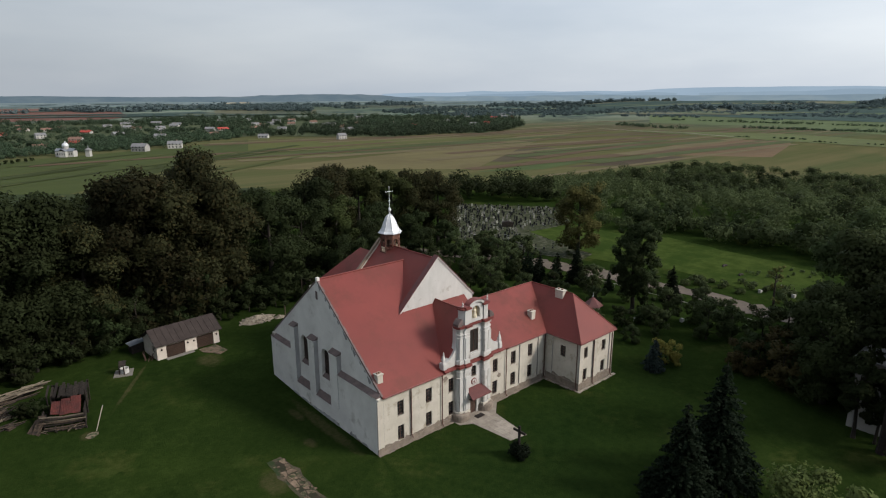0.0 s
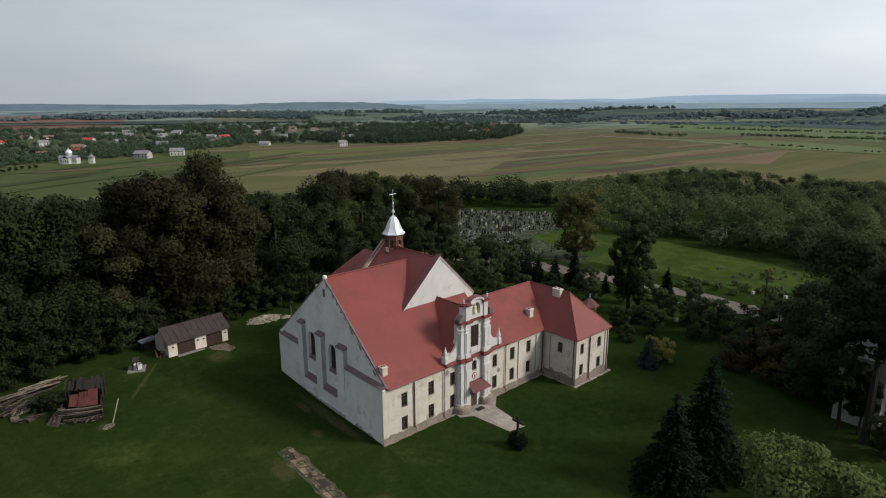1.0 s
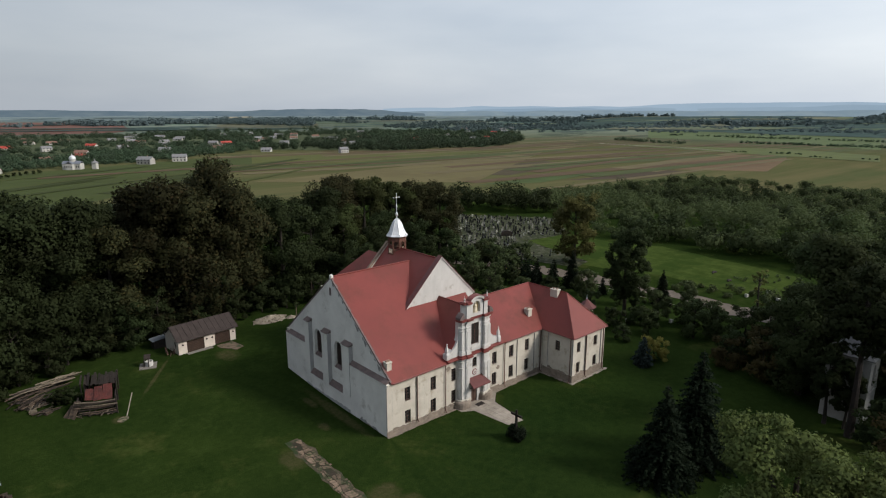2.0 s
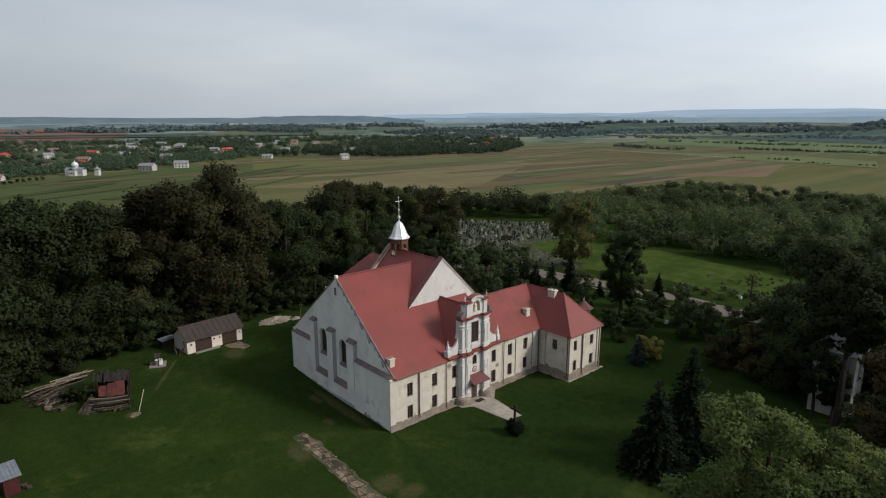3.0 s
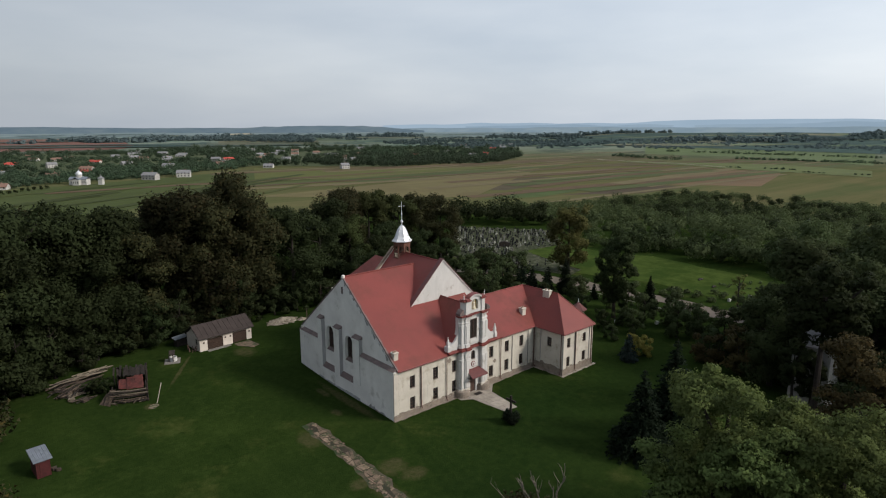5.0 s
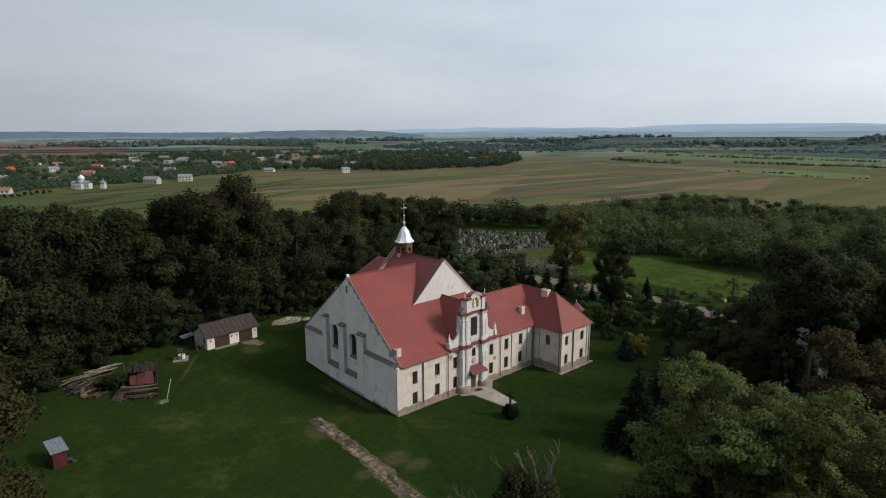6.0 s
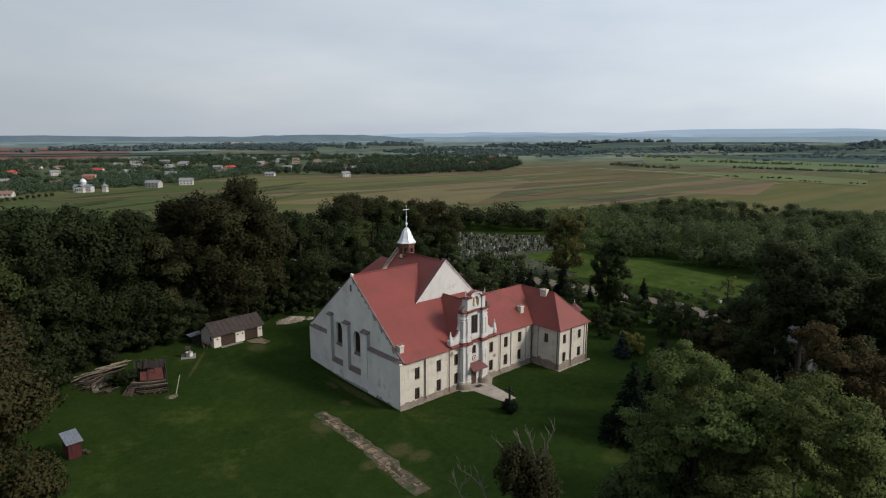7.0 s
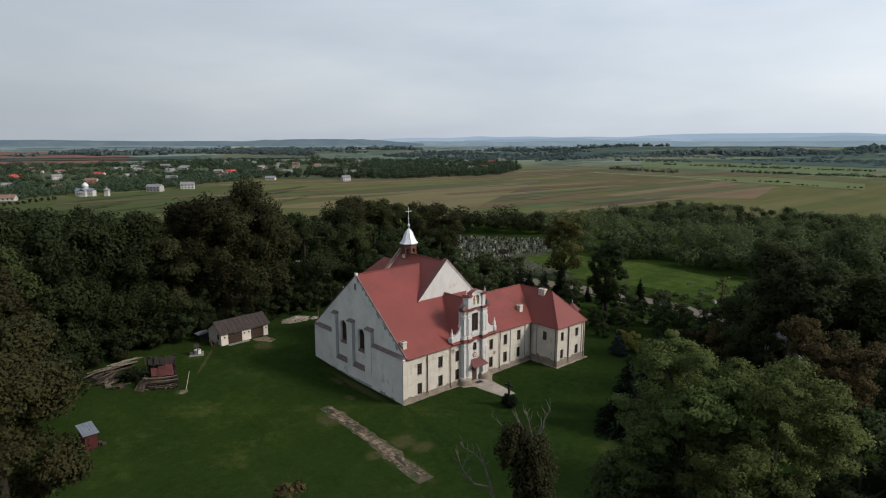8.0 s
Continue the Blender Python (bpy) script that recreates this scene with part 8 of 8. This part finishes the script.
put("gable", prism([(0.0, 7.5), (9.0, 7.5), (4.5, 10.6)], "x", -0.3, 0.0), V, M_HOUSE, vc)
for y in (2, 4.2, 6.4):
    put("window", box(-0.05, 0.02, y, y + 0.9, 2.5, 5.0), V, M_GLASS, vc)
for x in (8, 10.6, 13.2):
    put("window", box(x, x + 0.9, -5.04, -4.98, 2.5, 5.0), V, M_GLASS, vc)
for x in (2.2, 4.6, 17, 19.5):
    put("window", box(x, x + 0.9, -0.04, 0.02, 2.5, 5.0), V, M_GLASS, vc)
C2 = turned(86, 574, -40)
bell = thing("bell_tower", C2.translation, "small white bell tower with grey cap", "tower")
put("base", box(-2, 2, -2, 2, -1, 6), C2, M_HOUSE, bell)
put("roof", lathe([(3.4, 6), (0.6, 8), (0.5, 9), (0.05, 10)], 8), C2, M_ROOF_GREY, bell)
fencev = [(40 - i * 5.0, 560 - i * 4.2) for i in range(16)]
hedge = thing("village_hedge", (20, 540, ground_z(20, 540)), "row of small clipped trees beside the church", "hedge")
for x, y in fencev:
    cs = [(x + g.gauss(0, 0.7), y + g.gauss(0, 0.7), ground_z(x, y) + g.uniform(0.6, 3.0)) for _ in range(5)]
    ob = new("shrub", leaf_mesh("shrub", leaf_arrays(cs, [1.1] * 5, 26, 0.7, 9), L_DARK))
    ob.parent = hedge
    ob.matrix_parent_inverse = hedge.matrix_basis.inverted()

# pale sheets and bins in the garden plots beyond the road
for x, y, s in ((97, -6, 0.55), (99, -12, 0.6), (104, -8, 0.5), (93, -13, 0.55), (62, 3, 0.6), (68, -3, 0.5)):
    solid("garden_tarp", slab([(x - s, y - s * 0.6, ground_z(x, y) + 0.7), (x + s, y - s * 0.5, ground_z(x, y) + 0.5), (x + s * 0.9, y + s * 0.6, ground_z(x, y) + 0.55), (x - s * 0.8, y + s * 0.5, ground_z(x, y) + 0.8)], 0.9), M_HOUSE, "pale tarpaulin over a garden heap", "tarpaulin", "garden tarps")
for x, y, r in ((112, 8, 1.2), (107, 2, 1.0)):
    solid("brush_heap", tube([(x - r, y, ground_z(x, y) + 0.1), (x - r * 0.3, y + 0.3, ground_z(x, y) + 0.25), (x + r * 0.4, y + 0.1, ground_z(x, y) + 0.2), (x + r, y, ground_z(x, y) + 0.1)], [0.15, 0.35, 0.28, 0.12], 7), M_BARK, "heap of cut brushwood in the meadow", "brushwood", "brush heaps")


# ---- cemetery ----
def stone_mesh(kind):
    bm = bmesh.new()
    if kind == 0:
        add_box(bm, -0.5, 0.5, -0.25, 0.25, -0.2, 0.25)
        add_prism(bm, [(-0.4, 0.25), (0.4, 0.25), (0.4, 1.05), (0.22, 1.25), (-0.22, 1.25), (-0.4, 1.05)], "y", -0.12, 0.12)
    elif kind == 1:
        add_box(bm, -0.55, 0.55, -0.3, 0.3, -0.2, 0.2)
        add_box(bm, -0.45, 0.45, -0.1, 0.1, 0.2, 1.35)
    elif kind == 2:
        add_box(bm, -0.35, 0.35, -0.3, 0.3, -0.2, 0.6)
        add_box(bm, -0.1, 0.1, -0.09, 0.09, 0.6, 2.0)
        add_box(bm, -0.42, -0.1, -0.08, 0.08, 1.45, 1.65)
        add_box(bm, 0.1, 0.42, -0.08, 0.08, 1.45, 1.65)
    else:
        add_box(bm, -0.55, 0.55, -1.1, 1.1, -0.2, 0.3)
        add_box(bm, -0.4, 0.4, 0.8, 1.0, 0.3, 1.2)
    bmesh.ops.recalc_face_normals(bm, faces=bm.faces[:])
    me = bpy.data.meshes.new("gravestone")
    bm.to_mesh(me)
    bm.free()
    return me


STONES = []
for kind in range(4):
    for mm in (M_GRAVE_L, M_GRAVE_D):
        me = stone_mesh(kind)
        me.materials.append(mm)
        STONES.append(me)
CEM = [(121, 117), (143, 86), (125, 66), (113, 68), (101, 68), (93, 57), (96, 38), (90, 36), (86, 50), (81, 77)]
g = random.Random(41)
spots = []
i = 0
for a in range(34):
    for b in range(50):
        u, v = a * 2.3 + g.uniform(-0.4, 0.4), b * 1.6 + g.uniform(-0.4, 0.4)
        x, y = 76 + u * 0.93 + v * 0.36 - 12, 36 + v * 0.93 - u * 0.36 + 24
        if inside((x, y), CEM) and g.random() < 0.66:
            spots.append((x, y))
spots.sort(key=lambda p: p[0] * 0.66 + p[1] * 0.75)
LABEL = ["pale weathered gravestone in the cemetery", "polished dark gravestone in the cemetery", "pale upright slab gravestone", "dark upright slab gravestone", "pale stone grave cross on a plinth", "dark grave cross on a plinth", "pale tomb with a low headstone", "dark tomb with a low headstone"]
rest = bmesh.new()
rest_d = bmesh.new()
for i, (x, y) in enumerate(spots):
    k = g.choice((0, 0, 1, 1, 1, 2, 3, 3, 3, 4, 5, 5, 5, 6, 7))
    m = pose(x, y, ground_z(x, y) + 0.02, g.uniform(-3, 3), g.uniform(-3, 3), -48 + g.uniform(-12, 12)) @ Matrix.Diagonal((0.62, 0.6, g.uniform(0.5, 1.05), 1))
    if i < 290:
        ob = new("gravestone", STONES[k])
        ob.matrix_basis = m
        tagged(ob, LABEL[k], "gravestone", "cemetery graves")
    else:
        s = g.uniform(0.8, 1.2)
        add_box(rest if k % 2 == 0 else rest_d, -0.42 * s, 0.42 * s, -0.14, 0.14, -0.2, 1.2 * s, m)
        add_box(rest if k % 2 == 0 else rest_d, -0.45, 0.45, 0.2, 1.8, -0.2, 0.28, m)
tagged(solid("far_gravestones", rest, M_GRAVE_L, "crowded pale gravestones far off", "gravestones"), kind="stuff")
tagged(solid("far_gravestones", rest_d, M_GRAVE_D, "crowded dark gravestones far off", "gravestones"), kind="stuff")
solid("burial_chapel", prism([(-1.8, -0.3), (1.8, -0.3), (1.8, 1.5), (0, 2.0), (-1.8, 1.5)], "y", -0.8, 0.8), M_LOG_DARK, "small dark burial chapel among graves", "chapel").matrix_basis = pose(106, 76, ground_z(106, 76), 0, 0, -45)
scatter("cemetery_shrubs", CEM, 7.0, 1.8, 0.9, 0.4, 16, L_DARK, "low shrubs between the graves", 95, 0.05, "shrubs", 2)
